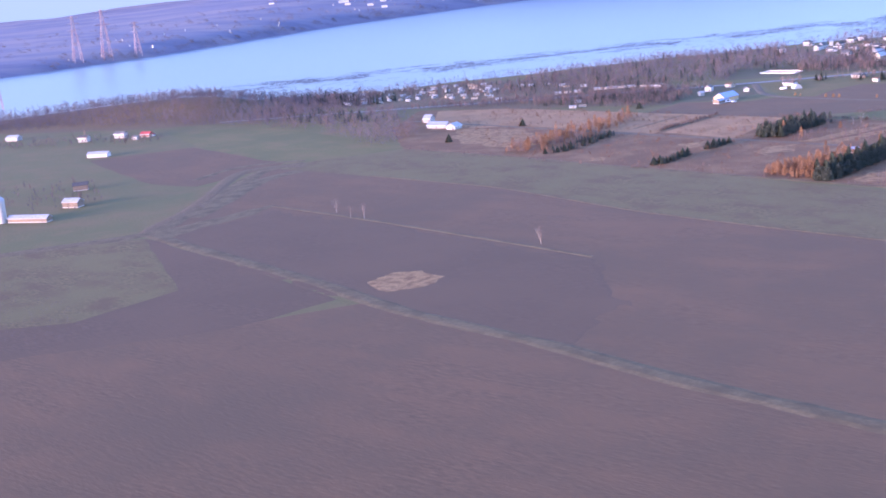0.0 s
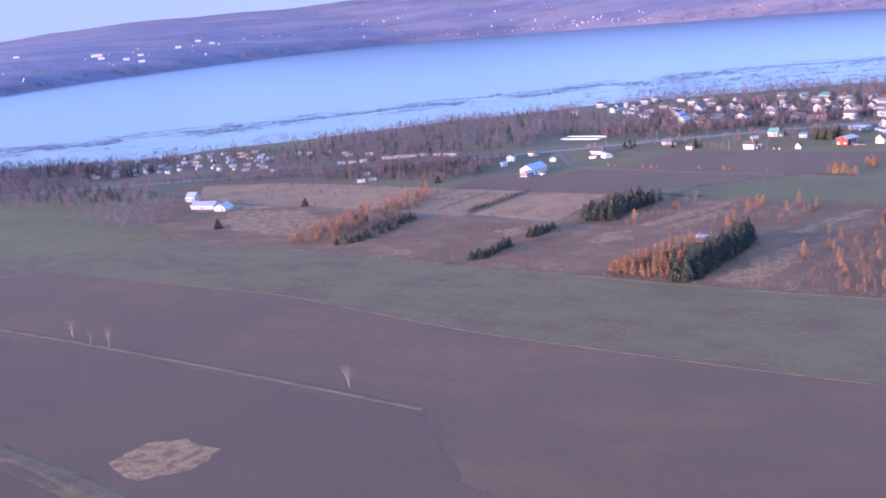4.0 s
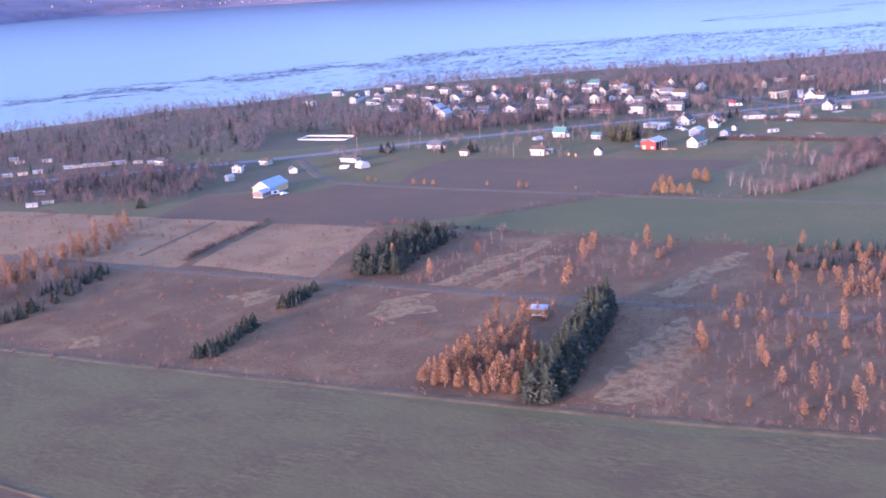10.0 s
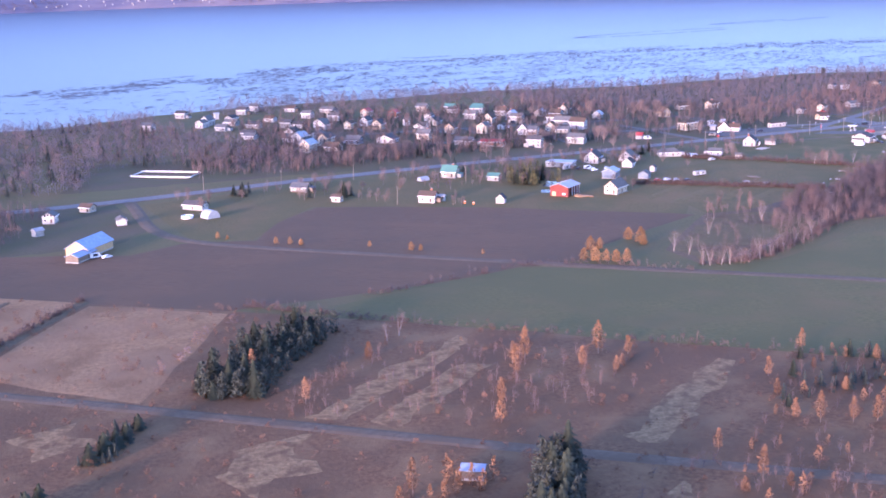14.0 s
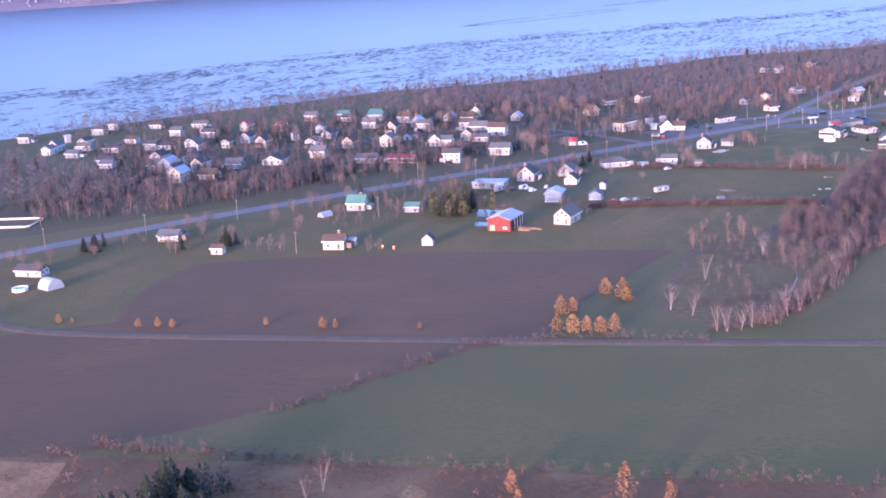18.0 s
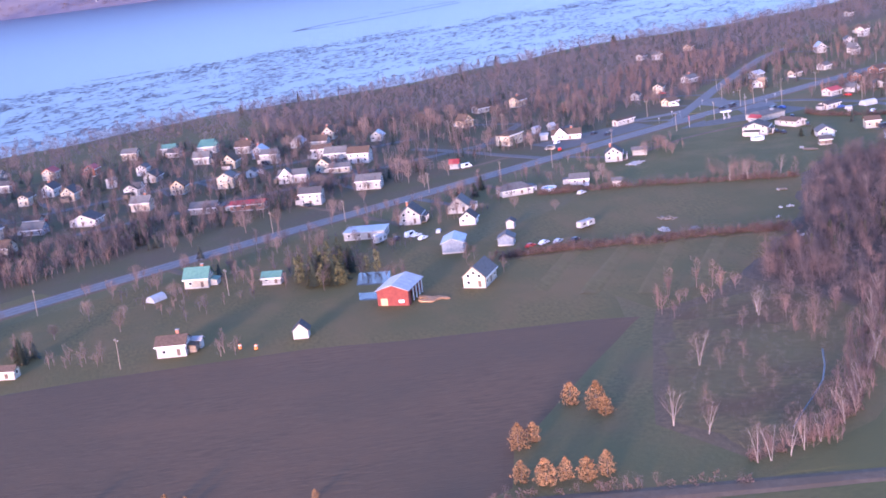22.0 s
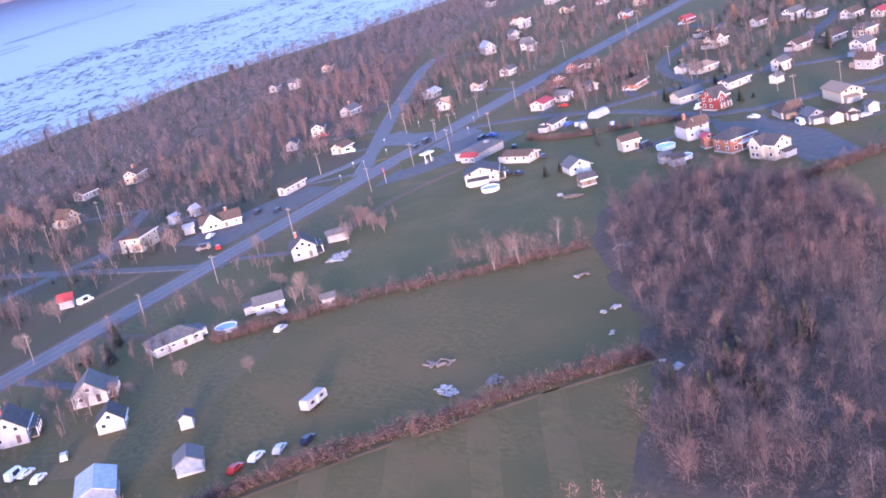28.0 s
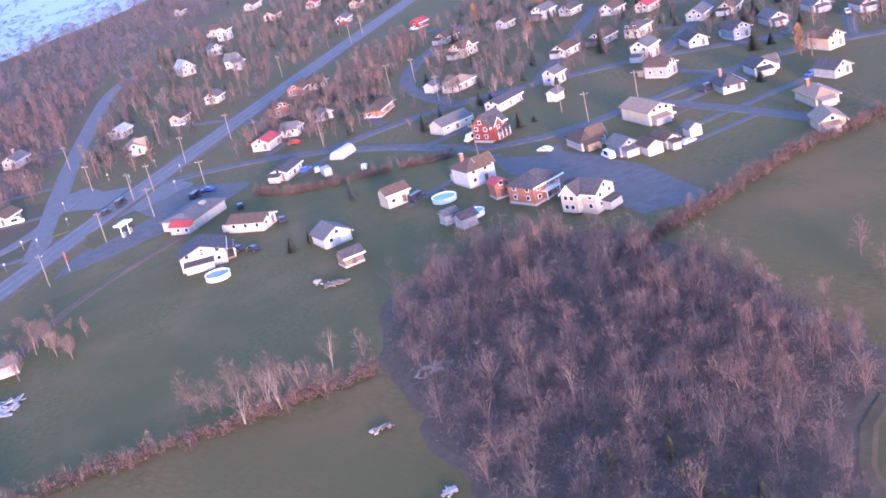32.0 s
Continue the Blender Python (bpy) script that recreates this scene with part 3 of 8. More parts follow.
ribbon("gravel_track", [(-31, 1108), (65, 997), (156, 889), (204, 835), (264, 764), (346, 674), (492, 506)], 5.0, 0.50, GRAVEL, "straight grey gravel track across the fallow land", "track", 0.2)

slab("field", [(177, 1007), (262, 919), (328, 909), (383, 907), (409, 904), (422, 916), (472, 932), (508, 942), (445, 1010), (399, 1050), (372, 1067), (342, 1046), (317, 1015), (287, 1029), (261, 1021), (214, 1052)],
     0.20, PLOUGHED, "reddish brown ploughed field in front of the farmhouses")
slab("field", [(295, 898), (327, 900), (383, 906), (432, 857), (485, 807), (602, 688), (650, 504), (571, 573), (411, 744), (359, 806), (313, 866)], 0.24, GREEN, "green meadow beside the farm track")
slab("field", [(443, 859), (475, 853), (538, 866), (648, 857), (712, 710), (609, 696), (488, 813)], 0.20, GREEN, "green meadow inside a curve of birches")
slab("farmyard_lawn", [(295, 1037), (317, 1023), (348, 1056), (372, 1075), (445, 1015), (508, 947), (545, 988), (553, 1039), (537, 1116), (379, 1130), (304, 1130)], 0.16, OLIVE, "dull green lawn behind the farmhouses", "lawn")
slab("field", [(518, 938), (553, 1037), (569, 1001), (592, 988), (605, 946), (585, 927)], 0.22, OLIVE, "mown green field with pale stripes")
ribbon("mown_strip", [(517, 984), (545, 997), (574, 1009)], 5.5, 0.38, MOWN, "paler mown strip across a green field", "field", 0.6)
ribbon("mown_strip", [(521, 968), (551, 981), (583, 994)], 5.5, 0.38, MOWN, "paler mown strip across a green field", "field", 0.6)
ribbon("mown_strip", [(528, 952), (557, 965), (592, 981)], 5.5, 0.38, MOWN, "paler mown strip across a green field", "field", 0.6)
ribbon("mown_strip", [(539, 941), (569, 955), (600, 968)], 5.5, 0.38, MOWN, "paler mown strip across a green field", "field", 0.6)
slab("field", [(571, 1006), (555, 1043), (636, 1048), (657, 1025), (676, 981), (632, 958), (608, 950), (594, 991)], 0.22, OLIVE, "dull green field between two rusty hedges")
slab("field", [(665, 1007), (641, 1044), (655, 1080), (741, 1083), (769, 1049), (749, 979), (710, 990), (689, 985)], 0.22, LAWN, "green lawn sloping up to the highway", "lawn")
slab("field", [(720, 938), (740, 920), (767, 899), (789, 874), (837, 709), (712, 671), (632, 857), (608, 895), (642, 905), (661, 903), (695, 916)], 0.20, OLIVE, "broad green field behind the wood")
slab("garden_lawn", [(757, 1083), (835, 1049), (837, 1037), (806, 978), (745, 983), (769, 1045)], 0.18, LAWN, "green garden lawn behind the houses", "lawn")
slab("garden_lawn", [(773, 919), (789, 951), (820, 944), (830, 929), (791, 892), (781, 900)], 0.20, GREEN, "dull green garden plot", "lawn")
slab("village_ground", [(442, 1145), (552, 1137), (678, 1124), (796, 1114), (834, 1135), (818, 1260), (708, 1339), (504, 1387), (442, 1340)], 0.12, VILLAGE_GROUND, "dull brown and green gardens between the village houses", "lawn")
slab("woodland_floor", [(448, 867), (478, 862), (500, 871), (546, 890), (575, 890), (606, 900), (642, 907), (660, 904), (699, 920), (724, 932), (736, 953), (731, 974), (710, 987), (685, 983), (608, 946), (537, 933), (518, 939), (486, 918), (453, 894)], 0.30, LITTER, "brown leaf litter under bare trees", "woodland floor")

slab("clearing", [(452, 870), (480, 864), (540, 887), (545, 922), (520, 933), (486, 915), (456, 893)], 0.55, DULL_MEADOW, "rough dull grass inside a curve of birches", "clearing", 4.0)
slab("gully_floor", [(548, 893), (575, 890), (605, 899), (632, 907), (645, 904), (652, 898), (662, 896), (680, 906), (704, 918), (724, 932), (738, 955), (735, 974), (711, 986), (684, 982), (608, 944), (556, 934)], 0.75, GULLY_FLOOR, "dark leaf litter under a bare gully wood", "woodland floor", 4.0)
slab("field", [(-900, -400), (260, -400), (300, 100), (120, 318), (36, 420), (-28, 500), (-90, 480), (-260, 445), (-900, 410)], 0.06, PLOUGHED, "brown ploughed field below the straw track")

# ---- roads ----
HIGHWAY = [(-206, 1221), (79, 1178), (237, 1154), (299, 1147), (395, 1146), (513, 1135), (623, 1121), (709, 1111), (827, 1097), (944, 1081), (1104, 1058), (1424, 1004), (1825, 929)]
SIDE_ROAD = [(776, 1107), (797, 1114), (818, 1122), (875, 1143), (936, 1163), (1002, 1184), (1024, 1188), (1035, 1186)]
slab("woodland_floor", [(430, 1160), (640, 1135), (660, 1160), (520, 1220), (430, 1240), (300, 1280), (280, 1190)], 0.06, VILLAGE_GROUND, "brown rough grass between the highway and the village", "rough grass", 5.0)
slab("woodland_floor", [(690, 1330), (770, 1235), (845, 1150), (930, 1165), (1060, 1212), (1260, 1185), (1700, 1090), (1700, 1180), (1360, 1290), (1190, 1305), (1070, 1375), (900, 1390), (760, 1440)], 0.05, LITTER, "leaf litter under the bluff wood", "woodland floor", 5.0)
slab("rough_ground", [(200, 1045), (226, 1100), (228, 1160), (290, 1146), (284, 1070), (262, 1050), (214, 1054)], 0.05, VILLAGE_GROUND, "brown rough ground behind the barn", "rough grass", 3.0)
slab("shore_ground", [(-150, 1395), (-60, 1385), (60, 1400), (130, 1345), (235, 1235), (228, 1165), (226, 1100), (200, 1045), (140, 1085), (60, 1125), (0, 1180), (-110, 1270)], 0.05, LITTER, "leaf-strewn brown ground round the shore homes", "ground", 5.0)
ribbon("highway_shoulder", HIGHWAY, 11.5, 0.32, GRAVEL, "pale gravel shoulder of the highway", "road")
ribbon("highway", HIGHWAY, 9.2, 0.48, ASPHALT, "two-lane grey asphalt highway through the village", "road")
ribbon("road_line", HIGHWAY, 0.22, 0.62, PAINT_LINE, "worn centre line on the highway", "road marking")
for k in (-1, 1):
    ribbon("road_line", [(x + 0.42 * k, y + 3.5 * k) for x, y in HIGHWAY], 0.16, 0.62, PAINT_LINE, "worn white edge line on the highway", "road marking")
ribbon("side_road", SIDE_ROAD, 5.2, 0.44, ASPHALT, "grey side road that forks off the highway", "road")
STREETS = [
    [(835, 1091), (847, 1064), (840, 1035), (833, 1008), (810, 980), (806, 965), (824, 951), (834, 933), (847, 919), (860, 907), (871, 883), (868, 836)],
    [(840, 1036), (863, 1016), (873, 998), (881, 971), (891, 930), (887, 891)],
    [(873, 999), (910, 1028), (943, 1027), (970, 1022), (1008, 1016)],
    [(832, 931), (813, 909), (791, 890)],
    [(881, 971), (930, 965), (992, 957)],
    [(891, 930), (946, 914), (1025, 906)],
    [(683, 1107), (682, 1122), (682, 1143), (687, 1178), (685, 1208)],
    [(690, 1169), (709, 1175), (729, 1184), (756, 1195)],
    [(497, 1231), (599, 1199), (678, 1181), (756, 1159)],
    [(505, 1293), (615, 1262), (709, 1230)],
]
for line in STREETS:
    ribbon("street", line, 4.2, 0.42, STREET_ASPHALT, "narrow grey village street", "street")
ribbon("service_road", [(838, 1120), (829, 1124), (793, 1115), (780, 1129), (765, 1138)], 4.2, 0.42, ASPHALT, "narrow service road beside the highway", "road")
slab("junction", [(836, 1128), (844, 1122), (834, 1113), (836, 1098), (841, 1094), (827, 1079), (818, 1081), (805, 1092), (809, 1114)], 0.33, ASPHALT, "wide asphalt junction between highway and side road", "road")
slab("grass_island", [(797, 1110), (820, 1118), (816, 1106), (805, 1105)], 0.75, LAWN, "grass triangle between the side road and the highway", "lawn", 0.6)
slab("grass_island", [(780, 1090), (800, 1082), (808, 1089), (792, 1098)], 0.75, LAWN, "grass strip between highway and forecourt", "lawn", 0.6)
slab("garden_lawn", [(817, 1222), (850, 1205), (833, 1192), (806, 1205)], 0.25, LAWN, "green lawn among bare trees", "lawn")
slab("parking_lot", [(748, 922), (789, 944), (801, 975), (789, 969), (777, 957), (744, 933)], 0.28, STREET_ASPHALT, "grey asphalt turning place by the new houses", "parking")
slab("parking_lot", [(762, 1091), (824, 1083), (819, 1055), (790, 1062)], 0.28, STREET_ASPHALT, "asphalt forecourt of the roadside shop", "parking")
slab("parking_lot", [(703, 1123), (764, 1114), (768, 1126), (741, 1136), (709, 1146)], 0.28, STREET_ASPHALT, "asphalt parking strip along the highway", "parking")
slab("pond", [(499.0, 1045.5), (502.2, 1038.5), (512.5, 1049.0), (508.8, 1055.0)], 0.62, CREEK_WATER, "small pale pond beside firs and a red barn", "pond", 0.4)
slab("puddle", [(491.8, 1037.1), (493.6, 1033.2), (489.1, 1028.4), (488.0, 1032.0)], 0.62, CREEK_WATER, "puddle on the grass beside the barn", "puddle", 0.5)
ribbon("farm_track", [(299, 1143), (295, 1116), (284, 1068), (287, 1035), (321, 992), (381, 922), (437, 858), (485, 805), (617, 664)], 5.0, 0.50, GRAVEL, "grey gravel farm track from the highway", "track", 0.2)
ribbon("path", [(682, 1075), (733, 1078), (768, 1067), (788, 1057)], 3.0, 0.45, GRAVEL, "narrow grey path beside the highway", "path", 0.2)

# tidal flats: mud banks off the near shore
v, f = [], []
for k in range(25000):
    x = random.uniform(-320, 2000)
    line = 1664 + 0.22 * (min(x, 800) - 80) - 0.28 * max(x - 880, 0)
    y = line + random.gauss(0, 26) if random.random() < 0.12 else random.uniform(shore_y(x) + 10, line + 70)
    cluster = noise.noise((x * 0.012, y * 0.03, 0)) + 0.6 * noise.noise((x * 0.05, y * 0.11, 4)) + 0.12 * (abs(y - line) < 40)
    if cluster < (0.04 if x < 420 or x > 1400 else -0.22 if y < line - 70 else -0.06) or (x < 560 and y < line - 45 and random.random() < 0.8):
        continue
    a, b = random.uniform(1.2, 3.0) * random.uniform(0.8, 2.4), random.uniform(0.5, 1.9)
    n = 9
    base, turn = len(v), radians(random.gauss(8, 14))
    for i in range(n):
        q = 2 * math.pi * i / n
        r = random.uniform(0.45, 1.3)
        px, py = a * r * math.cos(q), b * r * math.sin(q)
        v.append((x + px * math.cos(turn) - py * math.sin(turn), y + px * math.sin(turn) + py * math.cos(turn), -1.85))
    v.append((x, y, -1.65))
    f += [(base + i, base + (i + 1) % n, base + n) for i in range(n)]
for c, (cx, cy, ra, rb) in enumerate(((1440, 2016, 160, 27), (1800, 2112, 152, 14))):
    for k in range(90):
        q = random.uniform(0.5, 5.6)
        x, y = cx + ra * math.cos(q), cy + rb * math.sin(q)
        a, b, base, n = random.uniform(5, 16), random.uniform(2, 4), len(v), 7
        v += [(x + a * math.cos(6.283 * i / n), y + b * math.sin(6.283 * i / n), -1.85) for i in range(n)] + [(x, y, -1.6)]
        f += [(base + i, base + (i + 1) % n, base + n) for i in range(n)]
tagged(new("mud_bank", mesh("mud_bank", v, f, MUD)), "dark mud banks showing at low tide in the river", "mud bank", kind="stuff")

# ---- houses ----
WORDS = {"white": "white-sided", "cream": "cream-sided", "grey": "grey-sided", "tan": "tan-sided", "red": "red-boarded", "brick": "red-brown brick", "blue": "blue-grey", "yellow": "ochre-boarded", "wood": "weathered wooden"}
ROOF_WORDS = {"dark": "charcoal shingle roof", "brown": "brown shingle roof", "grey": "grey shingle roof", "green": "green painted roof", "red": "red painted roof", "metal": "pale metal roof", "blue": "blue metal roof", "tan": "tan shingle roof", "white": "white sheet roof"}
_frame, _pane, _bar = Shape(), Shape(), Shape()
_o, _i = ((-0.62, -0.62), (0.62, -0.62), (0.62, 0.58), (-0.62, 0.58)), ((-0.5, -0.48), (0.5, -0.48), (0.5, 0.48), (-0.5, 0.48))
_frame.add([(x, -0.06, z) for x, z in _o] + [(x, -0.06, z) for x, z in _i] + [(x, 0.05, z) for x, z in _o] + [(x, 0.05, z) for x, z in _i],
           [f for k in range(4) for m in [(k + 1) % 4] for f in ((k, m, 4 + m, 4 + k), (8 + k, 12 + k, 12 + m, 8 + m), (k, 8 + k, 8 + m, m), (4 + k, 4 + m, 12 + m, 12 + k))])
_pane.box(-0.52, -0.02, -0.5, 0.52, 0.03, 0.5)
FRAME_MESH, PANE_MESH = _frame.made("window", TRIM), _pane.made("pane", GLASS)
_d = Shape().box(-0.5, -0.06, 0, 0.5, 0.05, 1.95)
DOOR_MESH = _d.made("door", DOOR_PAINT)
_d = Shape()
_d.add([(x, -0.05 - 0.03 * (i % 2), 0.05 + 0.19 * i) for i in range(11) for x in (-1.2, 1.2)], [(2 * i, 2 * i + 1, 2 * i + 3, 2 * i + 2) for i in range(10)])
GARAGE_DOOR_MESH = _d.made("garage_door", TRIM)
SEEN = Vector((-0.55, -0.84))


def house(x, y, turn, w, d, storeys, wall, roof, name="house", hip=False, flat=False, chimney=False, porch=False, windows=True, garage=False, pitch=0.55, deck=False, wing=False, label="", group=""):
    """A house with its long side along the direction turn, in degrees; walls, footing, roof, windows and door as parts."""
    if y > 1150 and x < 700:
        w, d = w * 1.12, d * 1.1
    h = 0.4 + 2.2 * storeys * (1.12 if y > 1150 else 1.0)
    r = 0.25 if flat else pitch * d / 2
    kind = {1: "one-storey", 1.5: "low", 2: "two-storey", 3: "three-storey"}.get(storeys, "small")
    text = label or f"{WORDS[wall]} {kind} {name.replace('_', ' ')} with a {ROOF_WORDS[roof]}"
    top = thing(name, pose(x, y, 0.2, 0, 0, turn), text, name.replace("_", " "), group)
    a, b = w / 2, d / 2
    s = Shape()
    if hip or flat:
        s.box(-a, -b, 0.3, a, b, h)
    else:
        s.add([(-a, -b, 0.3), (-a, b, 0.3), (-a, b, h), (-a, 0, h + r), (-a, -b, h), (a, -b, 0.3), (a, b, 0.3), (a, b, h), (a, 0, h + r), (a, -b, h)],
              [(0, 4, 3, 2, 1), (5, 6, 7, 8, 9), (0, 5, 9, 4), (1, 2, 7, 6), (0, 1, 6, 5)])
    part("wall", s.made("wall", WALLS[wall]), top)
    part("footing", Shape().box(-a - 0.06, -b - 0.06, -0.4, a + 0.06, b + 0.06, 0.42).made("footing", CONCRETE), top)
    o, th = 0.5, 0.22
    s = Shape()
    if flat:
        s.box(-a - 0.3, -b - 0.3, h + 0.004, a + 0.3, b + 0.3, h + 0.35)
    elif hip:
        k = max(a - b, 0.3)
        e = h - o * r / b
        lo = [(-a - o, -b - o, e), (a + o, -b - o, e), (a + o, b + o, e), (-a - o, b + o, e)]
        s.add(lo + [(-k, 0, h + r), (k, 0, h + r)] + [(p[0], p[1], p[2] - th) for p in lo],
              [(0, 1, 5, 4), (1, 2, 5), (2, 3, 4, 5), (3, 0, 4), (0, 6, 7, 1), (1, 7, 8, 2), (2, 8, 9, 3), (3, 9, 6, 0), (6, 9, 8, 7)])
    else:
        e = h - o * r / b
        for q in (-1, 1):
            p = [(-a - o, q * (b + o), e), (a + o, q * (b + o), e), (a + o, 0, h + r + 0.02), (-a - o, 0, h + r + 0.02)]
            low = [(i, j, k + th) for i, j, k in p]
            fs = [(0, 1, 2, 3), (7, 6, 5, 4), (0, 4, 5, 1), (1, 5, 6, 2), (2, 6, 7, 3), (3, 7, 4, 0)]
            s.add(p + low, [tuple(reversed(i)) for i in fs] if q < 0 else fs)
    part("roof", s.made("roof", ROOFS[roof]), top)
    cs, sn = math.cos(radians(turn)), math.sin(radians(turn))
    if windows:
        for side, (nx, ny, length, off) in enumerate(((0, -1, w, b), (1, 0, d, a), (0, 1, w, b), (-1, 0, d, a))):
            out = Vector((nx * cs - ny * sn, nx * sn + ny * cs))
            if out.dot(SEEN) < -0.1:
                continue
            n = max(1, round(length / 3.6))
            for fl in range(int(math.ceil(storeys))):
                for i in range(n):
                    u = (i + 0.5) / n * length - length / 2
                    z = 0.4 + 2.2 * fl + 1.3
                    at = Vector((nx * off - ny * u, ny * off + nx * u, z))
                    m = Matrix.Translation(at + Vector((nx, ny, 0)) * 0.03) @ pose(0, 0, 0, 0, 0, math.degrees(math.atan2(nx, -ny)))
                    if fl == 0 and side in (0, 3) and i == n // 2 and out.dot(SEEN) > 0.3:
                        m = Matrix.Translation((at.x + nx * 0.03, at.y + ny * 0.03, 0.3)) @ pose(0, 0, 0, 0, 0, math.degrees(math.atan2(nx, -ny)))
                        if garage:
                            part("garage_door", GARAGE_DOOR_MESH, top, m)
                        else:
                            part("door", DOOR_MESH, top, m)
                        continue
                    if fl + 1 > storeys and side in (0, 2):
                        continue
                    part("pane", PANE_MESH, part("window", FRAME_MESH, top, m))
    if not (hip or flat) and d > 5 and windows:
        for q in (-1, 1):
            if q * (cs * SEEN.x + sn * SEEN.y) > 0:
                part("pane", PANE_MESH, part("window", FRAME_MESH, top, Matrix.Translation((q * (a + 0.03), 0, h + r * 0.38)) @ pose(0, 0, 0, 0, 0, 90 * q)))
    if wing:
        ww, wx = w * 0.24, -w * 0.2
        rr, out_ = ww * 1.0, b + 1.4
        s = Shape().add([(wx - ww, -out_, 0.3), (wx + ww, -out_, 0.3), (wx + ww, -out_, h), (wx, -out_, h + rr), (wx - ww, -out_, h), (wx - ww, 0, 0.3), (wx + ww, 0, 0.3), (wx + ww, 0, h), (wx, 0, h + rr), (wx - ww, 0, h)],
                        [(0, 1, 2, 3, 4), (5, 9, 8, 7, 6), (0, 4, 9, 5), (1, 6, 7, 2), (0, 5, 6, 1)])
        part("wing_wall", s.made("wing_wall", WALLS[wall]), top)
        s = Shape()
        for q in (-1, 1):
            p = [(wx + q * (ww + 0.35), -out_ - 0.35, h - 0.35), (wx + q * (ww + 0.35), 0, h - 0.35), (wx, 0, h + rr + 0.03), (wx, -out_ - 0.35, h + rr + 0.03)]
            fs = [(0, 1, 2, 3), (7, 6, 5, 4), (0, 4, 5, 1), (1, 5, 6, 2), (2, 6, 7, 3), (3, 7, 4, 0)]
            s.add(p + [(i, j, k + 0.18) for i, j, k in p], [tuple(reversed(i)) for i in fs] if q < 0 else fs)
        part("wing_roof", s.made("wing_roof", ROOFS[roof]), top)
        for fl in range(int(math.ceil(storeys))):
            for u in ((-0.85, 0.85) if ww > 2.2 else (0.0,)):
                part("pane", PANE_MESH, part("window", FRAME_MESH, top, pose(wx + u, -out_ - 0.03, 0.4 + 2.2 * fl + 1.3)))
        for q in (-1, 1):
            part("bargeboard", Shape().add([(wx, -out_ - 0.38, h + rr + 0.2), (wx + q * (ww + 0.36), -out_ - 0.38, h - 0.2), (wx + q * (ww + 0.36), -out_ - 0.38, h - 0.55), (wx, -out_ - 0.38, h + rr - 0.2), (wx, -out_ - 0.34, h + rr + 0.2), (wx + q * (ww + 0.36), -out_ - 0.34, h - 0.2), (wx + q * (ww + 0.36), -out_ - 0.34, h - 0.55), (wx, -out_ - 0.34, h + rr - 0.2)],
                 [(0, 1, 2, 3)[::q], (4, 5, 6, 7)[::-q], (0, 4, 5, 1)[::q], (3, 2, 6, 7)[::q]]).made("bargeboard", TRIM), top)
    if windows and not flat and w > 6.5 and not label:
        k = int(x * 7 + y * 3) % 3
        q = -1 if k == 1 else 1
        if k:
            aw, ad = 2.4 + 0.2 * (int(x) % 4), d * 0.62
            part("annex", Shape().add([(0, -ad / 2, 0.1), (q * aw, -ad / 2, 0.1), (q * aw, ad / 2, 0.1), (0, ad / 2, 0.1), (0, -ad / 2, 2.5), (q * aw, -ad / 2, 2.1), (q * aw, ad / 2, 2.1), (0, ad / 2, 2.5)],
                 [(0, 1, 5, 4)[::q], (1, 2, 6, 5)[::q], (2, 3, 7, 6)[::q], (3, 0, 4, 7)[::q], (4, 5, 6, 7)[::q]]).made("annex", WALLS[("wood", "grey", "white")[int(y) % 3]]), top, pose(q * (a + 0.01), b * 0.2, 0))
            part("annex_roof", Shape().add([(0, -ad / 2 - 0.3, 2.62), (q * (aw + 0.3), -ad / 2 - 0.3, 2.15), (q * (aw + 0.3), ad / 2 + 0.3, 2.15), (0, ad / 2 + 0.3, 2.62), (0, -ad / 2 - 0.3, 2.52), (q * (aw + 0.3), -ad / 2 - 0.3, 2.05), (q * (aw + 0.3), ad / 2 + 0.3, 2.05), (0, ad / 2 + 0.3, 2.52)],
                 [(0, 1, 2, 3)[::q], (4, 0, 3, 7)[::q], (5, 1, 0, 4)[::q], (6, 2, 1, 5)[::q], (7, 3, 2, 6)[::q]]).made("annex_roof", ROOFS[roof]), top, pose(q * (a + 0.02), b * 0.2, 0))
    if windows and not flat:
        e = h - o * r / b
        part("fascia", Shape().box(-a - o, -b - o - 0.12, -0.3, a + o, -b - o - 0.003, 0.12).made("fascia", TRIM), top, pose(0, 0, e))
    if chimney:
        c = part("chimney", Shape().box(-0.45, -0.4, 0, 0.45, 0.4, r * 0.6 + 2.0).made("chimney", WALLS["brick"]), top, pose(a * 0.35, b * 0.35, h))
        part("cap", Shape().box(-0.55, -0.5, 0, 0.55, 0.5, 0.15).made("cap", CONCRETE), c, pose(0, 0, r * 0.6 + 2.004))
    if porch:
        part("porch_floor", Shape().box(-a * 0.7, -b - 2.2, 0.1, a * 0.7, -b - 0.07, 0.5).made("porch_floor", WALLS["wood"]), top)
        part("porch_roof", Shape().add([(-a * 0.75, -b - 2.5, 2.7), (a * 0.75, -b - 2.5, 2.7), (a * 0.75, -b, 3.2), (-a * 0.75, -b, 3.2), (-a * 0.75, -b - 2.5, 2.55), (a * 0.75, -b - 2.5, 2.55), (a * 0.75, -b, 3.05), (-a * 0.75, -b, 3.05)],
             [(0, 1, 2, 3), (7, 6, 5, 4), (4, 5, 1, 0), (5, 6, 2, 1), (7, 4, 0, 3)]).made("porch_roof", ROOFS[roof]), top)
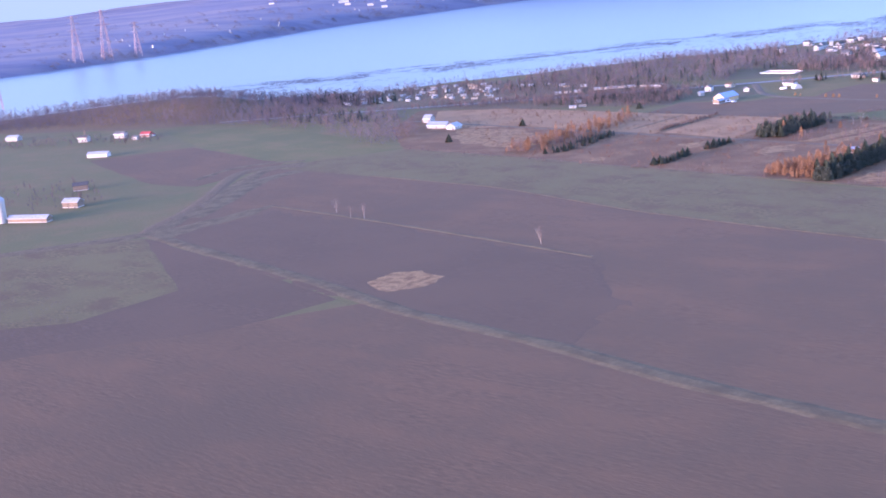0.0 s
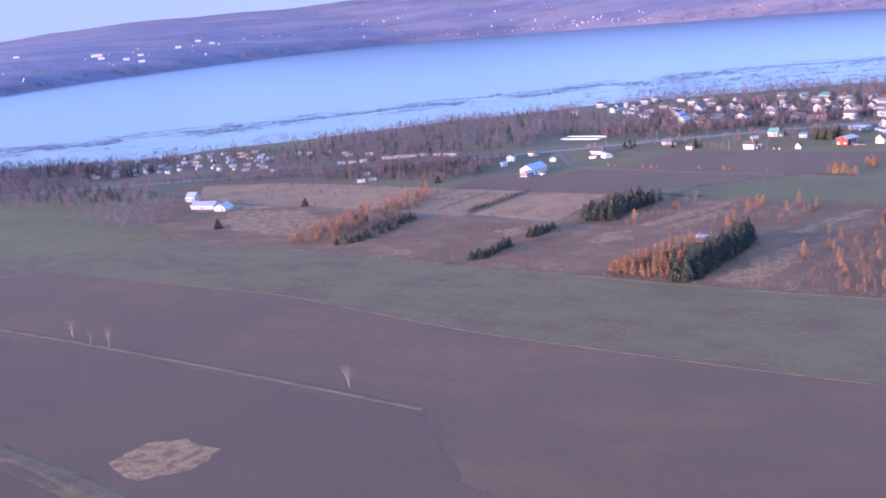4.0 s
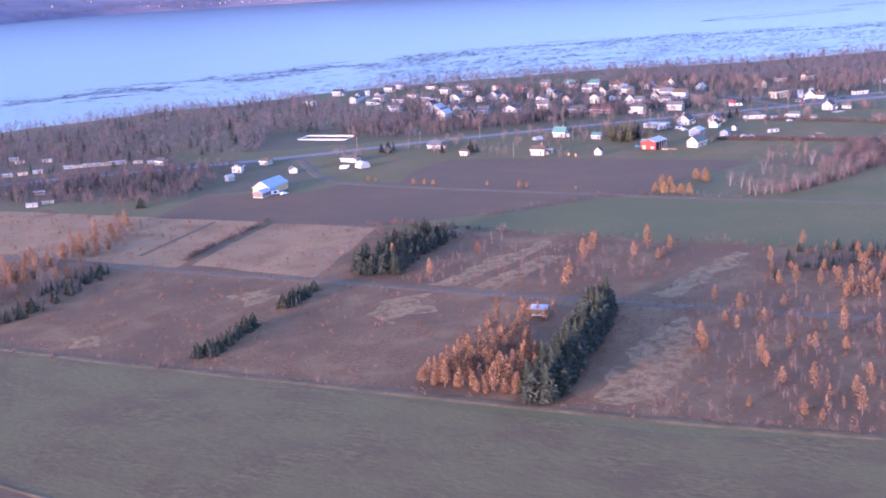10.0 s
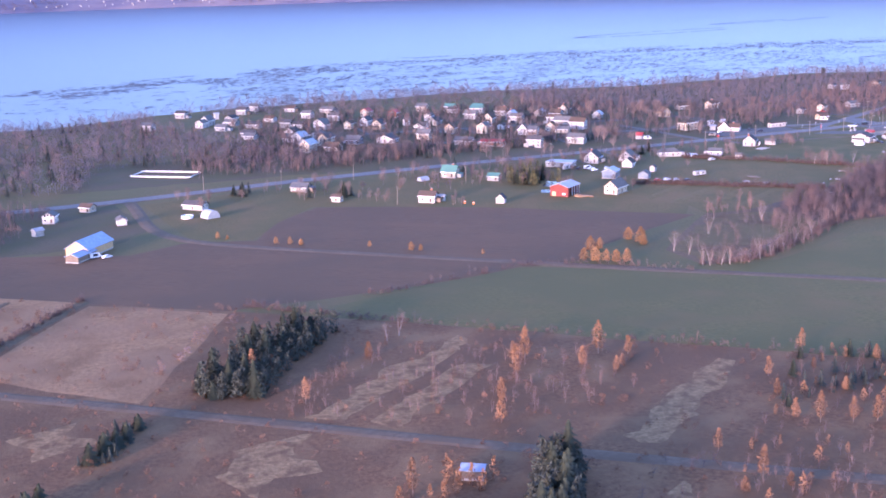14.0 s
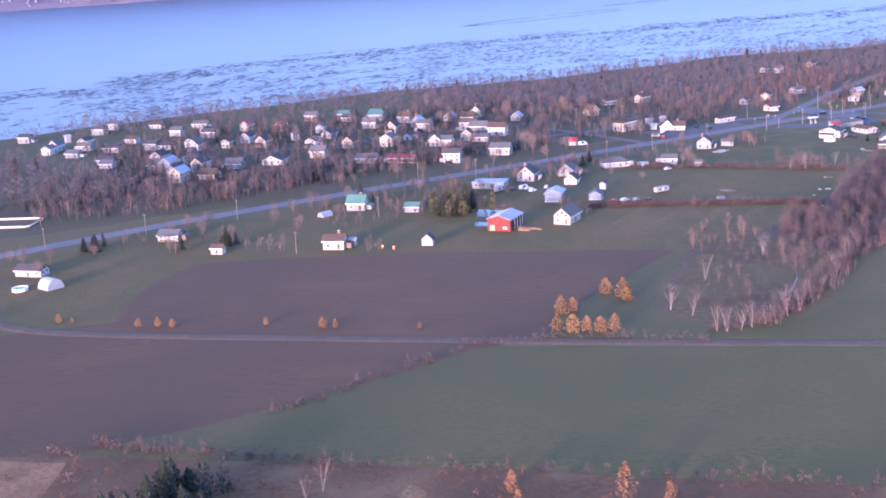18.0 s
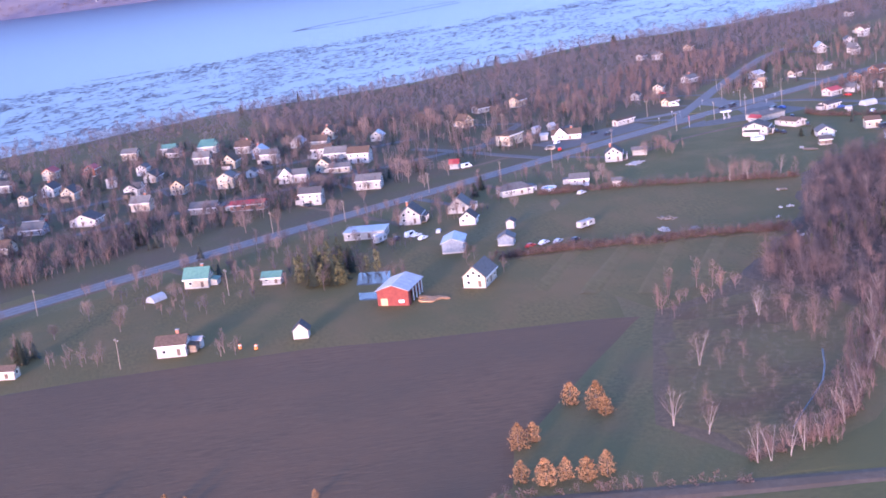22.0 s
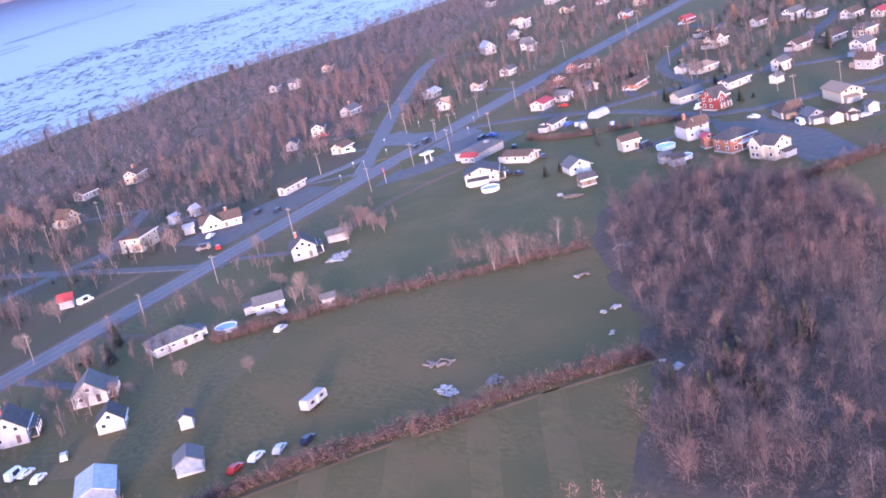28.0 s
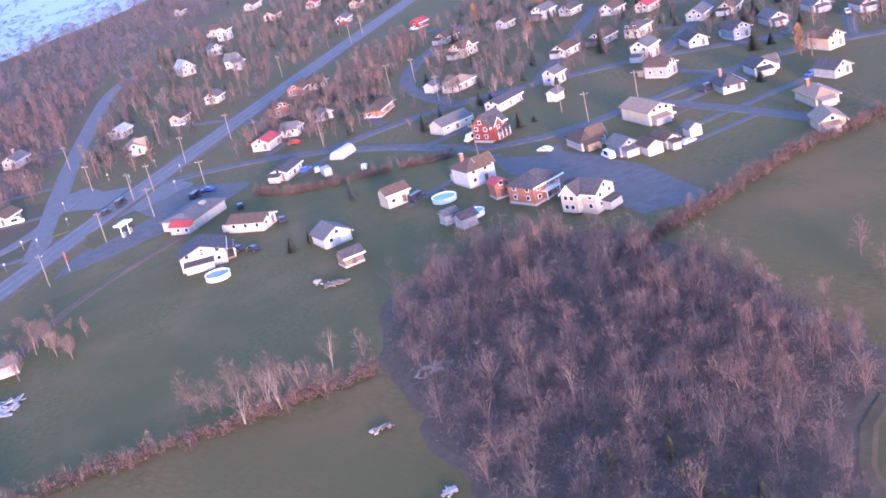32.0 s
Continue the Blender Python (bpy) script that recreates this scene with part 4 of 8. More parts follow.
        for i in range(4):
            part("porch_post", POST_MESH, top, pose(-a * 0.68 + a * 1.36 * i / 3, -b - 2.1, 0.5))
    if deck:
        part("balcony", Shape().box(-a * 0.5, -b - 1.8, 2.55, a * 0.5, -b - 0.02, 2.75).made("balcony", TRIM), top)
        for i in range(9):
            part("baluster", BALUSTER_MESH, top, pose(-a * 0.48 + a * 0.96 * i / 8, -b - 1.7, 2.75))
        part("balcony_rail", Shape().box(-a * 0.5, -b - 1.76, 3.65, a * 0.5, -b - 1.64, 3.74).made("balcony_rail", TRIM), top)
        for i in (-1, 1):
            part("porch_post", POST_MESH, top, pose(a * 0.45 * i, -b - 1.6, 0.4))
    return top


POST_MESH = Shape().box(-0.09, -0.09, 0, 0.09, 0.09, 2.35).made("porch_post", TRIM)
BALUSTER_MESH = Shape().box(-0.05, -0.05, 0, 0.05, 0.05, 0.9).made("baluster", TRIM)
house(425, 1047, -48, 8.6, 6.6, 1.5, "white", "brown", chimney=True)
house(453, 1022, 42, 3.8, 4.4, 1, "white", "dark", name="shed", windows=False, pitch=0.9)
house(432, 1045, -54, 2.9, 2.2, 1, "white", "metal", name="shed", windows=False)
house(386, 1116, -54, 9.4, 6.5, 1, "grey", "grey", porch=True)
house(388, 1077, -54, 5, 3.6, 1, "cream", "brown", name="shed")
house(321, 1104, -54, 11.5, 5.8, 1, "white", "dark")
house(251, 1116, 60, 7.2, 5.8, 1.5, "white", "grey")
house(274, 1132, -54, 6.5, 5, 1, "cream", "brown")
house(278, 1090, 80, 5.8, 4.3, 1, "white", "grey", name="garage", garage=True)
house(218, 1179, -54, 6.5, 5, 1, "white", "dark")
house(238, 1089, 20, 4.3, 3.6, 1, "grey", "metal", name="shed", windows=False)
house(473, 1102, -54, 8.6, 6.5, 1.5, "cream", "green", pitch=0.9, chimney=True)
house(487, 1078, -54, 6.5, 5, 1, "grey", "green")
house(516.5, 1008.1, 24.5, 12.0, 7.4, 1.5, "cream", "grey", pitch=0.85)
house(545, 1093, -54, 15.8, 10.1, 1, "grey", "metal", flat=True, name="workshop")
house(568, 1091.5, 35, 9.0, 8.6, 1.5, "white", "dark", chimney=True, pitch=0.8, porch=True)
house(589, 1084.5, 33, 9.0, 8.6, 1, "white", "grey", pitch=0.8, porch=True)
house(574.5, 1066.5, 33, 6, 6.2, 1, "white", "dark", name="garage", garage=True, pitch=0.8)
house(543.5, 1045, 38, 11.0, 7.6, 1.5, "blue", "metal", name="workshop", windows=False, pitch=0.4)
house(556.5, 1031.5, 36, 6.0, 5.6, 1, "blue", "grey", name="shed", windows=False)
house(575, 1045.5, 33, 3.6, 2.9, 1, "white", "dark", name="shed", windows=False)
house(620, 1082, -30, 13.5, 8.0, 1, "white", "grey", hip=True)
house(643.5, 1066, -54, 7.9, 5.8, 1, "white", "grey")
house(644, 1047, -54, 3.6, 2.9, 1, "white", "grey", name="shed", windows=False)
house(687, 1080, 36, 8.5, 7.6, 1.5, "white", "dark", pitch=0.75, chimney=True, porch=True)
house(700, 1075, -54, 6.5, 3.6, 1, "grey", "grey", name="shed", windows=False)
house(708, 1161, 5, 11.5, 8.6, 2, "cream", "brown", hip=True, pitch=0.3)
house(726, 1138, -54, 14.4, 7.9, 1, "white", "brown", chimney=True, wing=True)
house(734, 1165, -6, 3.6, 2.9, 1, "white", "metal", name="shed", windows=False)
house(742, 1161, -6, 2.9, 2.9, 1, "white", "white", name="shed", windows=False, pitch=0.9)
house(720, 1148, -54, 3.6, 2.9, 1, "white", "white", name="shed", windows=False)
house(765, 1131, -6, 13, 3.6, 1, "white", "brown", pitch=0.3)
house(653, 1148, -54, 4.3, 4.3, 1, "white", "red", name="garage", pitch=0.7, windows=False)
house(743, 1225, 84, 7.2, 6.5, 1.5, "tan", "brown", pitch=0.9)
house(785, 1251, -6, 8.6, 6.5, 1, "grey", "brown")
house(806, 1239, 10, 9.4, 6.5, 1.5, "tan", "brown", chimney=True)
house(569, 1379, 36, 7.9, 5.8, 1.5, "cream", "red", pitch=0.7)
house(583, 1359, 36, 7.2, 5.8, 1.5, "brick", "red")
house(621, 1379, -54, 7.9, 6.5, 1.5, "cream", "grey")
house(634, 1353, -54, 6.5, 5.8, 1, "grey", "dark")
house(648, 1339, -54, 9.4, 5.8, 1.5, "grey", "green")
house(622, 1283, 36, 8, 6.6, 1.5, "cream", "brown", pitch=0.9)
house(637, 1268, -54, 7.9, 6.5, 2, "grey", "grey")
house(655, 1246, -54, 9.4, 5.8, 2, "white", "brown")
house(698, 1290, 36, 7.9, 6.4, 1.5, "cream", "brown", chimney=True, pitch=0.9)
house(588, 1240, 36, 7.9, 7.2, 2, "cream", "grey", porch=True)
house(609, 1248, 36, 5, 4.3, 1, "white", "dark")
house(607, 1212, -54, 12.2, 6.5, 1.5, "white", "grey", wing=True)
house(629, 1215, 36, 5.8, 6.5, 1.5, "cream", "brown", pitch=0.8)
house(631, 1205, -54, 9, 5, 1, "cream", "grey")
house(559, 1278, 36, 9.4, 6.5, 1.5, "white", "dark", wing=True)
house(570, 1255, 36, 6.5, 6.5, 1.5, "tan", "brown", pitch=0.8)
house(594, 1324, 36, 6.5, 5, 1.5, "white", "grey")
house(566, 1311, 0, 3.6, 3.6, 1.5, "white", "grey", name="shed", windows=False)
house(541, 1308, 36, 8, 6.4, 1.5, "cream", "dark", pitch=0.8)
house(508, 1333, 36, 9.4, 6.4, 1.5, "white", "grey", pitch=0.85)
house(497, 1354, -54, 8.6, 5.8, 1, "white", "dark")
house(482, 1290, 36, 9.4, 8, 1, "grey", "grey", pitch=0.6)
house(525, 1324, 36, 7.2, 5, 1.5, "cream", "brown")
house(501, 1272, -54, 6.5, 5, 1, "white", "brown")
house(512, 1244, 36, 8.5, 11, 1, "white", "dark", pitch=0.4)
house(548, 1203, -54, 10.8, 6.5, 1, "grey", "grey")
house(559.5, 1186, -54, 13.7, 5.8, 1, "brick", "red", pitch=0.35)
house(577, 1163, -54, 8.6, 6.5, 2, "white", "dark", deck=True)
house(609, 1160, -54, 10.1, 7.2, 1.5, "grey", "grey")
house(538, 1373, -54, 7.9, 5.8, 1.5, "grey", "dark")
house(528, 1401, -54, 7.2, 5.8, 1.5, "white", "grey")
house(476, 1319, 36, 7.9, 7, 1, "white", "dark", pitch=0.7)
house(402, 1413, -54, 7.9, 5.8, 1.5, "white", "grey")
house(449, 1469, -54, 7.9, 5.8, 1.5, "grey", "dark")
house(440, 1402, 36, 7.2, 5.8, 1.5, "white", "grey")
house(463, 1399, -54, 8.6, 5.8, 1, "grey", "grey")
house(468, 1443, 0, 2.9, 2.9, 1.5, "white", "white", name="shed", windows=False)
house(449, 1333, -54, 8.6, 5.8, 1, "grey", "dark")
house(536, 1449, -54, 7.9, 5.8, 1, "white", "brown")
house(515, 1473, -54, 7.2, 5.8, 1.5, "white", "grey")
house(655, 1349, -54, 7.2, 5.8, 1.5, "grey", "green")
house(469, 1414, 36, 8.6, 5.8, 1.5, "white", "dark")
house(449, 1413, 36, 7.9, 6.4, 1.5, "white", "grey", pitch=0.9)
house(512, 1346, 36, 8.6, 6.5, 1.5, "white", "grey")
house(541, 1385, 36, 5.8, 5, 1.5, "cream", "brown")
house(471, 1375, -54, 9.4, 5.8, 1, "grey", "dark")
house(557, 1423, -54, 10.1, 5.8, 1, "grey", "grey")
house(638, 1364, -54, 7.2, 5.8, 1.5, "grey", "green")
house(495, 1399, -54, 7.2, 5.8, 1, "white", "brown")
house(497, 1458, -54, 7.9, 5.8, 1.5, "grey", "dark")
house(446, 1376, -54, 7.9, 5.8, 1, "grey", "grey")
house(491, 1360, -54, 7.2, 5.8, 1.5, "grey", "dark")
house(444, 1319, -54, 7.2, 5.8, 1, "white", "grey")
house(894, 1174, -6, 8.6, 6.5, 1, "white", "grey", chimney=True)
house(855, 1170, 25, 7.2, 5.8, 1.5, "cream", "brown")
house(834, 1172, 25, 6.5, 5, 1, "grey", "dark")
house(819, 1138, -6, 7.9, 5.8, 1, "tan", "brown")
house(988, 1262, 84, 5, 5.8, 1.5, "white", "grey")
house(1035, 1266, 20, 10.1, 5.8, 1, "tan", "brown")
house(988, 1276, 10, 6.5, 5, 1, "grey", "dark")
house(882, 1119, 20, 10.1, 6.5, 1, "white", "tan", pitch=0.5, wing=True)
house(912, 1138, -6, 7.9, 5.8, 1, "grey", "white", pitch=0.5)
house(917, 1115, -6, 7.2, 5, 1, "cream", "brown")
house(944, 1110, -6, 6.5, 5.8, 1, "white", "grey")
house(1016, 1150, 40, 10.1, 6.5, 1.5, "grey", "metal", pitch=0.9)
house(1011, 1124, 84, 5.8, 5.8, 1.5, "white", "grey", pitch=0.9)
house(1109, 1165, 84, 7.9, 6.5, 1.5, "cream", "brown")
house(1053, 1148, 40, 7.2, 5.8, 1.5, "grey", "grey")
house(1130, 1141, -6, 8.6, 6.5, 1, "tan", "brown")
house(932, 1070, -6, 9.4, 6.5, 1, "brick", "brown")
house(935, 1063, 84, 5.8, 5, 1, "cream", "brown")
house(858, 1061, -10, 8.6, 6.5, 1, "white", "red", pitch=0.45)
house(869, 1055, 84, 5.8, 5.8, 1, "white", "grey", name="garage", garage=True)
house(900, 1069, 40, 6.5, 5.8, 1.5, "brick", "brown")
house(820, 1043, -10, 10.1, 5.8, 1, "white", "dark", pitch=0.35)
house(883, 1047, 40, 4.3, 4.3, 1, "grey", "grey")
house(878, 1026, -10, 12.2, 6.5, 1, "brick", "brown", hip=True)
house(776, 1040, 78, 11.0, 7.0, 1, "white", "brown", pitch=0.35)
house(754, 1046, 20, 9.5, 11.5, 1.5, "white", "dark", pitch=0.36, porch=True)
house(755, 1012, 40, 7.6, 7.4, 1, "white", "grey", name="garage", garage=True)
house(738, 1003, -50, 5.0, 4.0, 1, "wood", "dark", name="shed")
house(777, 1000, -50, 6.5, 5, 1.5, "cream", "brown")
house(785, 980, 40, 8.6, 7.2, 2, "white", "brown", hip=True, chimney=True, wing=True)
house(765, 961, -36, 10.5, 8.6, 2, "brick", "dark", hip=True, deck=True)
house(752, 947, -122, 9.4, 7.6, 2, "cream", "dark", wing=True)
house(752, 977, -50, 4.3, 3.6, 1, "white", "dark", name="shed", windows=False)
house(756, 982, -50, 3.6, 2.9, 1, "grey", "grey", name="shed", windows=False)
house(770, 971, 32, 4.3, 3.6, 1.5, "brick", "red", name="shed")
house(824, 980, -30, 7.9, 6.5, 2, "red", "dark", pitch=0.9, porch=True, wing=True)
house(842, 995, -40, 11.5, 6.5, 1, "cream", "grey")
house(858, 980, -30, 12.2, 5.8, 1, "white", "dark", pitch=0.35)
house(893, 1000, -30, 10.8, 6.5, 1, "cream", "tan", hip=True)
house(895, 1010, -20, 5, 3.6, 1, "white", "grey", name="shed", windows=False)
house(802, 951, 30, 9.4, 6.5, 1, "grey", "brown", hip=True, wing=True)
house(790, 940, 30, 7.2, 5.8, 1, "blue", "grey")
house(817, 934, 35, 13.7, 7.9, 1.5, "cream", "tan", pitch=0.4)
house(786, 933, 30, 5.8, 4.3, 1, "white", "brown", name="garage", garage=True)
house(790, 929, 30, 7.2, 3.6, 1, "white", "brown", name="garage", garage=True)
house(795, 922, 30, 3.6, 3.6, 1, "white", "grey", name="shed", windows=False)
house(784, 889, 10, 8.6, 6.5, 1, "tan", "tan", name="barn")
house(808, 889, 20, 12.5, 6.5, 1, "tan", "tan", hip=True, chimney=True)
house(834, 911, 20, 9.4, 6.5, 1, "grey", "dark", hip=True, chimney=True)
house(847, 901, 20, 8.6, 6.5, 1, "white", "dark", wing=True)
house(889, 935, -25, 7.9, 6.5, 2, "white", "grey")
house(863, 930, 60, 7.9, 6.5, 1.5, "grey", "brown")
house(916, 964, -30, 8.6, 5.8, 1, "white", "brown")
house(877, 965, -30, 5.8, 5, 1.5, "white", "grey")
house(855, 963, -30, 4.3, 3.6, 1, "white", "grey", name="shed", windows=False)
house(925, 951, -30, 9.4, 6.5, 1, "white", "brown")
house(926, 938, -30, 8.6, 6.5, 1.5, "cream", "dark", hip=True)
house(946, 1006, -30, 9.4, 6.5, 1.5, "cream", "brown", wing=True)
house(979, 1018, -30, 7.9, 5.8, 1, "tan", "brown")
house(1023, 1038, -30, 6.5, 5, 1, "red", "red")
house(986, 994, -30, 6.5, 5, 1, "white", "brown")
house(991, 978, -30, 8.6, 6.5, 1.5, "white", "grey")
house(989, 967, -30, 7.9, 5.8, 1, "white", "dark")
house(974, 949, -30, 8.6, 6.5, 1, "white", "brown")
house(968, 935, -30, 8.6, 5.8, 1, "cream", "red")
house(896, 919, 20, 9.4, 6.5, 1, "white", "dark")
house(936, 916, -20, 10.1, 6.5, 1, "grey", "grey")
house(937, 905, -20, 9.4, 6.5, 1, "cream", "brown")
house(907, 892, 20, 9.4, 6.5, 1, "white", "grey")
house(916, 877, 20, 10.1, 6.5, 1, "white", "grey")
house(863, 880, 40, 8.6, 6.5, 1.5, "tan", "brown")
house(831, 882, 40, 7.9, 6.5, 1, "grey", "dark")
house(896, 905, 30, 7.9, 6.5, 1.5, "blue", "dark")
house(904, 863, 20, 8.6, 6.5, 1, "white", "brown")
house(1092, 1156, -6, 6.5, 5.8, 2, "white", "brown")
house(1004, 1119, 84, 4.3, 4.3, 1.5, "white", "grey")
house(1185, 1170, -6, 13, 5.8, 1, "white", "brown")
house(1144, 1121, -6, 7.2, 5.8, 1, "white", "red")
house(1115, 1089, -6, 7.2, 5.8, 1, "tan", "brown")
house(1073, 1086, -6, 8.6, 5.8, 1, "white", "grey")
house(1219, 1230, -6, 6.5, 5, 1, "grey", "brown")
house(6, 1033, -35, 18.7, 8.6, 1, "white", "metal", name="farm_building")
house(18, 1017, 55, 10.1, 8.6, 1, "white", "metal", name="farm_building")
house(-2, 1074, -35, 7.2, 7.2, 1.5, "white", "metal", name="farm_building", pitch=0.8)
house(-281, 1042, -15, 18.7, 6.5, 1, "white", "metal", name="barn", windows=False)
# Dark board walls put the shade on these barns into their colour.
house(-254, 762, -20, 28.8, 5.8, 1, "wood", "metal", name="barn", windows=False)
house(-238, 803, -20, 11.5, 7.2, 1.5, "wood", "metal", name="barn", windows=False)
house(-251, 871, 10, 10.1, 6.5, 1.5, "wood", "dark", name="barn", windows=False)
house(-410, 1223, -20, 11.5, 7.2, 1, "grey", "metal")
house(-324, 1160, -20, 8.6, 5.8, 1.5, "white", "dark")
house(-291, 1165, -20, 9.4, 5.8, 1.5, "white", "grey")
house(-265, 1156, -20, 8.6, 5.8, 1, "brick", "red")
house(-272, 1141, -20, 5, 4.3, 1, "grey", "grey", name="shed")


# ---- pools, tanks, vehicles, poles ----
def pool(x, y, radius, label):
    top = thing("swimming_pool", pose(x, y, 0.2), label, "pool")
    n = 24
    v, f = [], []
    for i in range(n):
        c, s_ = math.cos(2 * math.pi * i / n), math.sin(2 * math.pi * i / n)
        for rr, z in ((radius, 0), (radius, 1.2), (radius + 0.15, 1.25), (radius - 0.2, 1.25), (radius - 0.2, 0.9)):
            v.append((rr * c, rr * s_, z))
    for i in range(n):
        j = (i + 1) % n
        f += [(5 * i + k, 5 * j + k, 5 * j + k + 1, 5 * i + k + 1) for k in range(4)]
    part("pool_wall", mesh("pool_wall", v, f, POOL_WALL), top)
    part("water", mesh("pool_surface", [((radius - 0.19) * math.cos(2 * math.pi * i / n), (radius - 0.19) * math.sin(2 * math.pi * i / n), 1.0) for i in range(n)], [tuple(range(n))], POOL_WATER), top)
    part("ladder", Shape().tube((-0.3, 0, 0), (-0.3, 0, 1.9), 0.05, 0.05).tube((0.3, 0, 0), (0.3, 0, 1.9), 0.05, 0.05).box(-0.3, -0.05, 0.4, 0.3, 0.05, 0.47).box(-0.3, -0.05, 0.9, 0.3, 0.05, 0.97).made("ladder", STEEL), top, pose(radius + 0.2, 0, 0, 0, 0, 90))


def arched_shelter(x, y, turn, w, length, material, label, name="arched_shelter"):
    top = thing(name, pose(x, y, 0.2, 0, 0, turn), label, "shelter")
    n, v, f = 12, [], []
    for k, yy in enumerate((-length / 2, length / 2)):
        v += [(w / 2 * math.cos(math.pi * i / n), yy, -0.1 + w * 0.55 * math.sin(math.pi * i / n)) for i in range(n + 1)]
    f = [(i, i + 1, n + 2 + i, n + 1 + i) for i in range(n)]
    part("cover", mesh("cover", v, [tuple(reversed(q)) for q in f], material, True), top)
    for yy, order in ((-length / 2, 1), (length / 2, -1)):
        part("end_wall", mesh("end_wall", [(w / 2 * math.cos(math.pi * i / n), yy, -0.1 + w * 0.55 * math.sin(math.pi * i / n)) for i in range(n + 1)], [tuple(range(n + 1))[::order]], material), top)


def car_model(material, label, name="car", length=4.4, height=1.45, boxy=False):
    top = thing(name, pose(0, 0, 0), label, name)
    a = length / 2
    prof = [(-a, 0.35), (a, 0.35), (a, 0.8), (a * 0.55, 0.92), (a * 0.25, height), (-a * 0.55, height), (-a * 0.9, 0.95), (-a, 0.85)]
    if boxy:
        prof = [(-a, 0.4), (a, 0.4), (a, 1.0), (a * 0.72, 1.15), (a * 0.55, height), (-a * 0.97, height), (-a, height - 0.2), (-a, 0.8)]
    n = len(prof)
    v = [(x, -0.85 if z < 1.0 else -0.7, z) for x, z in prof] + [(x, 0.85 if z < 1.0 else 0.7, z) for x, z in prof]
    f = [tuple(range(n))[::-1], tuple(range(n, 2 * n))] + [(i, (i + 1) % n, n + (i + 1) % n, n + i) for i in range(n)]
    part("body", mesh("car_body", v, [q[::-1] for q in f], material), top)
    part("windscreen", Shape().add([(a * 0.53, -0.72, 0.96), (a * 0.53, 0.72, 0.96), (a * 0.29, 0.62, height - 0.05), (a * 0.29, -0.62, height - 0.05)], [(0, 1, 2, 3)]).made("windscreen", GLASS), top, pose(0.03, 0, 0.02))
    for q in (-1, 1):
        part("side_window", Shape().box(-a * 0.5, -0.02, 1.0, a * 0.3, 0.02, height - 0.12).made("side_window", GLASS), top, pose(0, q * 0.79, 0))
        for xx in (-a * 0.62, a * 0.62):
            wheel = part("wheel", Shape().tube((0, -0.1, 0), (0, 0.1, 0), 0.33, 0.33, 12).made("wheel", TYRE), top, pose(xx, q * 0.78, 0.33))
            part("rim", Shape().tube((0, -0.11, 0), (0, 0.11, 0), 0.18, 0.18, 8).made("rim", STEEL), wheel)
        part("headlight", Shape().box(-0.03, -0.16, -0.08, 0.03, 0.16, 0.08).made("headlight", GLASS), top, pose(a + 0.01, q * 0.6, 0.68))
    return top


def utility_pole_model():
    top = thing("utility_pole", pose(0, 0, 0), "weathered wooden utility pole with a crossarm", "utility pole", "utility poles along the roads")
    part("pole", Shape().tube((0, 0, -0.3), (0, 0, 9.2), 0.15, 0.10, 8).made("pole", POLE_WOOD), top)
    part("crossarm", Shape().box(-1.1, -0.06, 8.35, 1.1, 0.06, 8.5).made("crossarm", POLE_WOOD), top)
    for i in (-1.0, 0.05, 1.0):
        part("insulator", Shape().tube((i, 0, 8.5), (i, 0, 8.72), 0.06, 0.04, 6).made("insulator", TRIM), top)
    return top


def trailer(x, y, turn, length, label):
    top = thing("trailer", pose(x, y, 0.25, 0, 0, turn), label, "trailer")
    a = length / 2
    s = Shape()
    prof = [(-a, 0.6), (a, 0.6), (a, 2.3), (a - 0.4, 2.7), (-a + 0.3, 2.75), (-a, 2.4)]
    n = len(prof)
    s.add([(p, -1.15, z) for p, z in prof] + [(p, 1.15, z) for p, z in prof], [tuple(range(n)), tuple(range(n, 2 * n))[::-1]] + [(i, n + i, n + (i + 1) % n, (i + 1) % n) for i in range(n)])
    part("body", s.made("trailer_body", WALLS["white"]), top)
    for i in (-0.5, 0.45):
        part("window", Shape().box(-0.6, -0.03, -0.3, 0.6, 0.03, 0.3).made("window", GLASS), top, pose(a * i, -1.16, 1.75))
    part("door", Shape().box(-0.35, -0.03, 0, 0.35, 0.03, 1.7).made("door", TRIM), top, pose(0, -1.17, 0.75))
    for q in (-1, 1):
        part("wheel", Shape().tube((0, -0.1, 0), (0, 0.1, 0), 0.35, 0.35, 12).made("wheel", TYRE), top, pose(0, q * 1.0, 0.35))
    part("drawbar", Shape().box(a, -0.06, 0.5, a + 1.2, 0.06, 0.6).tube((a + 1.1, 0, 0), (a + 1.1, 0, 0.6), 0.05, 0.05).made("drawbar", STEEL), top)


def silo(x, y):
    top = thing("silo", pose(x, y, 0.1), "grey concrete silo with a pale domed cap beside a barn", "silo")
    part("shaft", Shape().tube((0, 0, -0.2), (0, 0, 14), 2.6, 2.6, 20).made("shaft", CONCRETE, False), top)
    dome = Shape()
    for i in range(4):
        a, b = i * math.pi / 8, (i + 1) * math.pi / 8
        dome.tube((0, 0, 14.01 + 2.7 * math.sin(a)), (0, 0, 14.01 + 2.7 * math.sin(b)), 2.7 * math.cos(a), max(2.7 * math.cos(b), 0.05), 20)
    part("cap", dome.made("cap", ROOFS["metal"]), top)
    for i in range(6):
        ring = Shape()
        ring.tube((0, 0, 1.5 + 2.2 * i), (0, 0, 1.62 + 2.2 * i), 2.66, 2.66, 20)
        part("hoop", ring.made("hoop", STEEL), top)


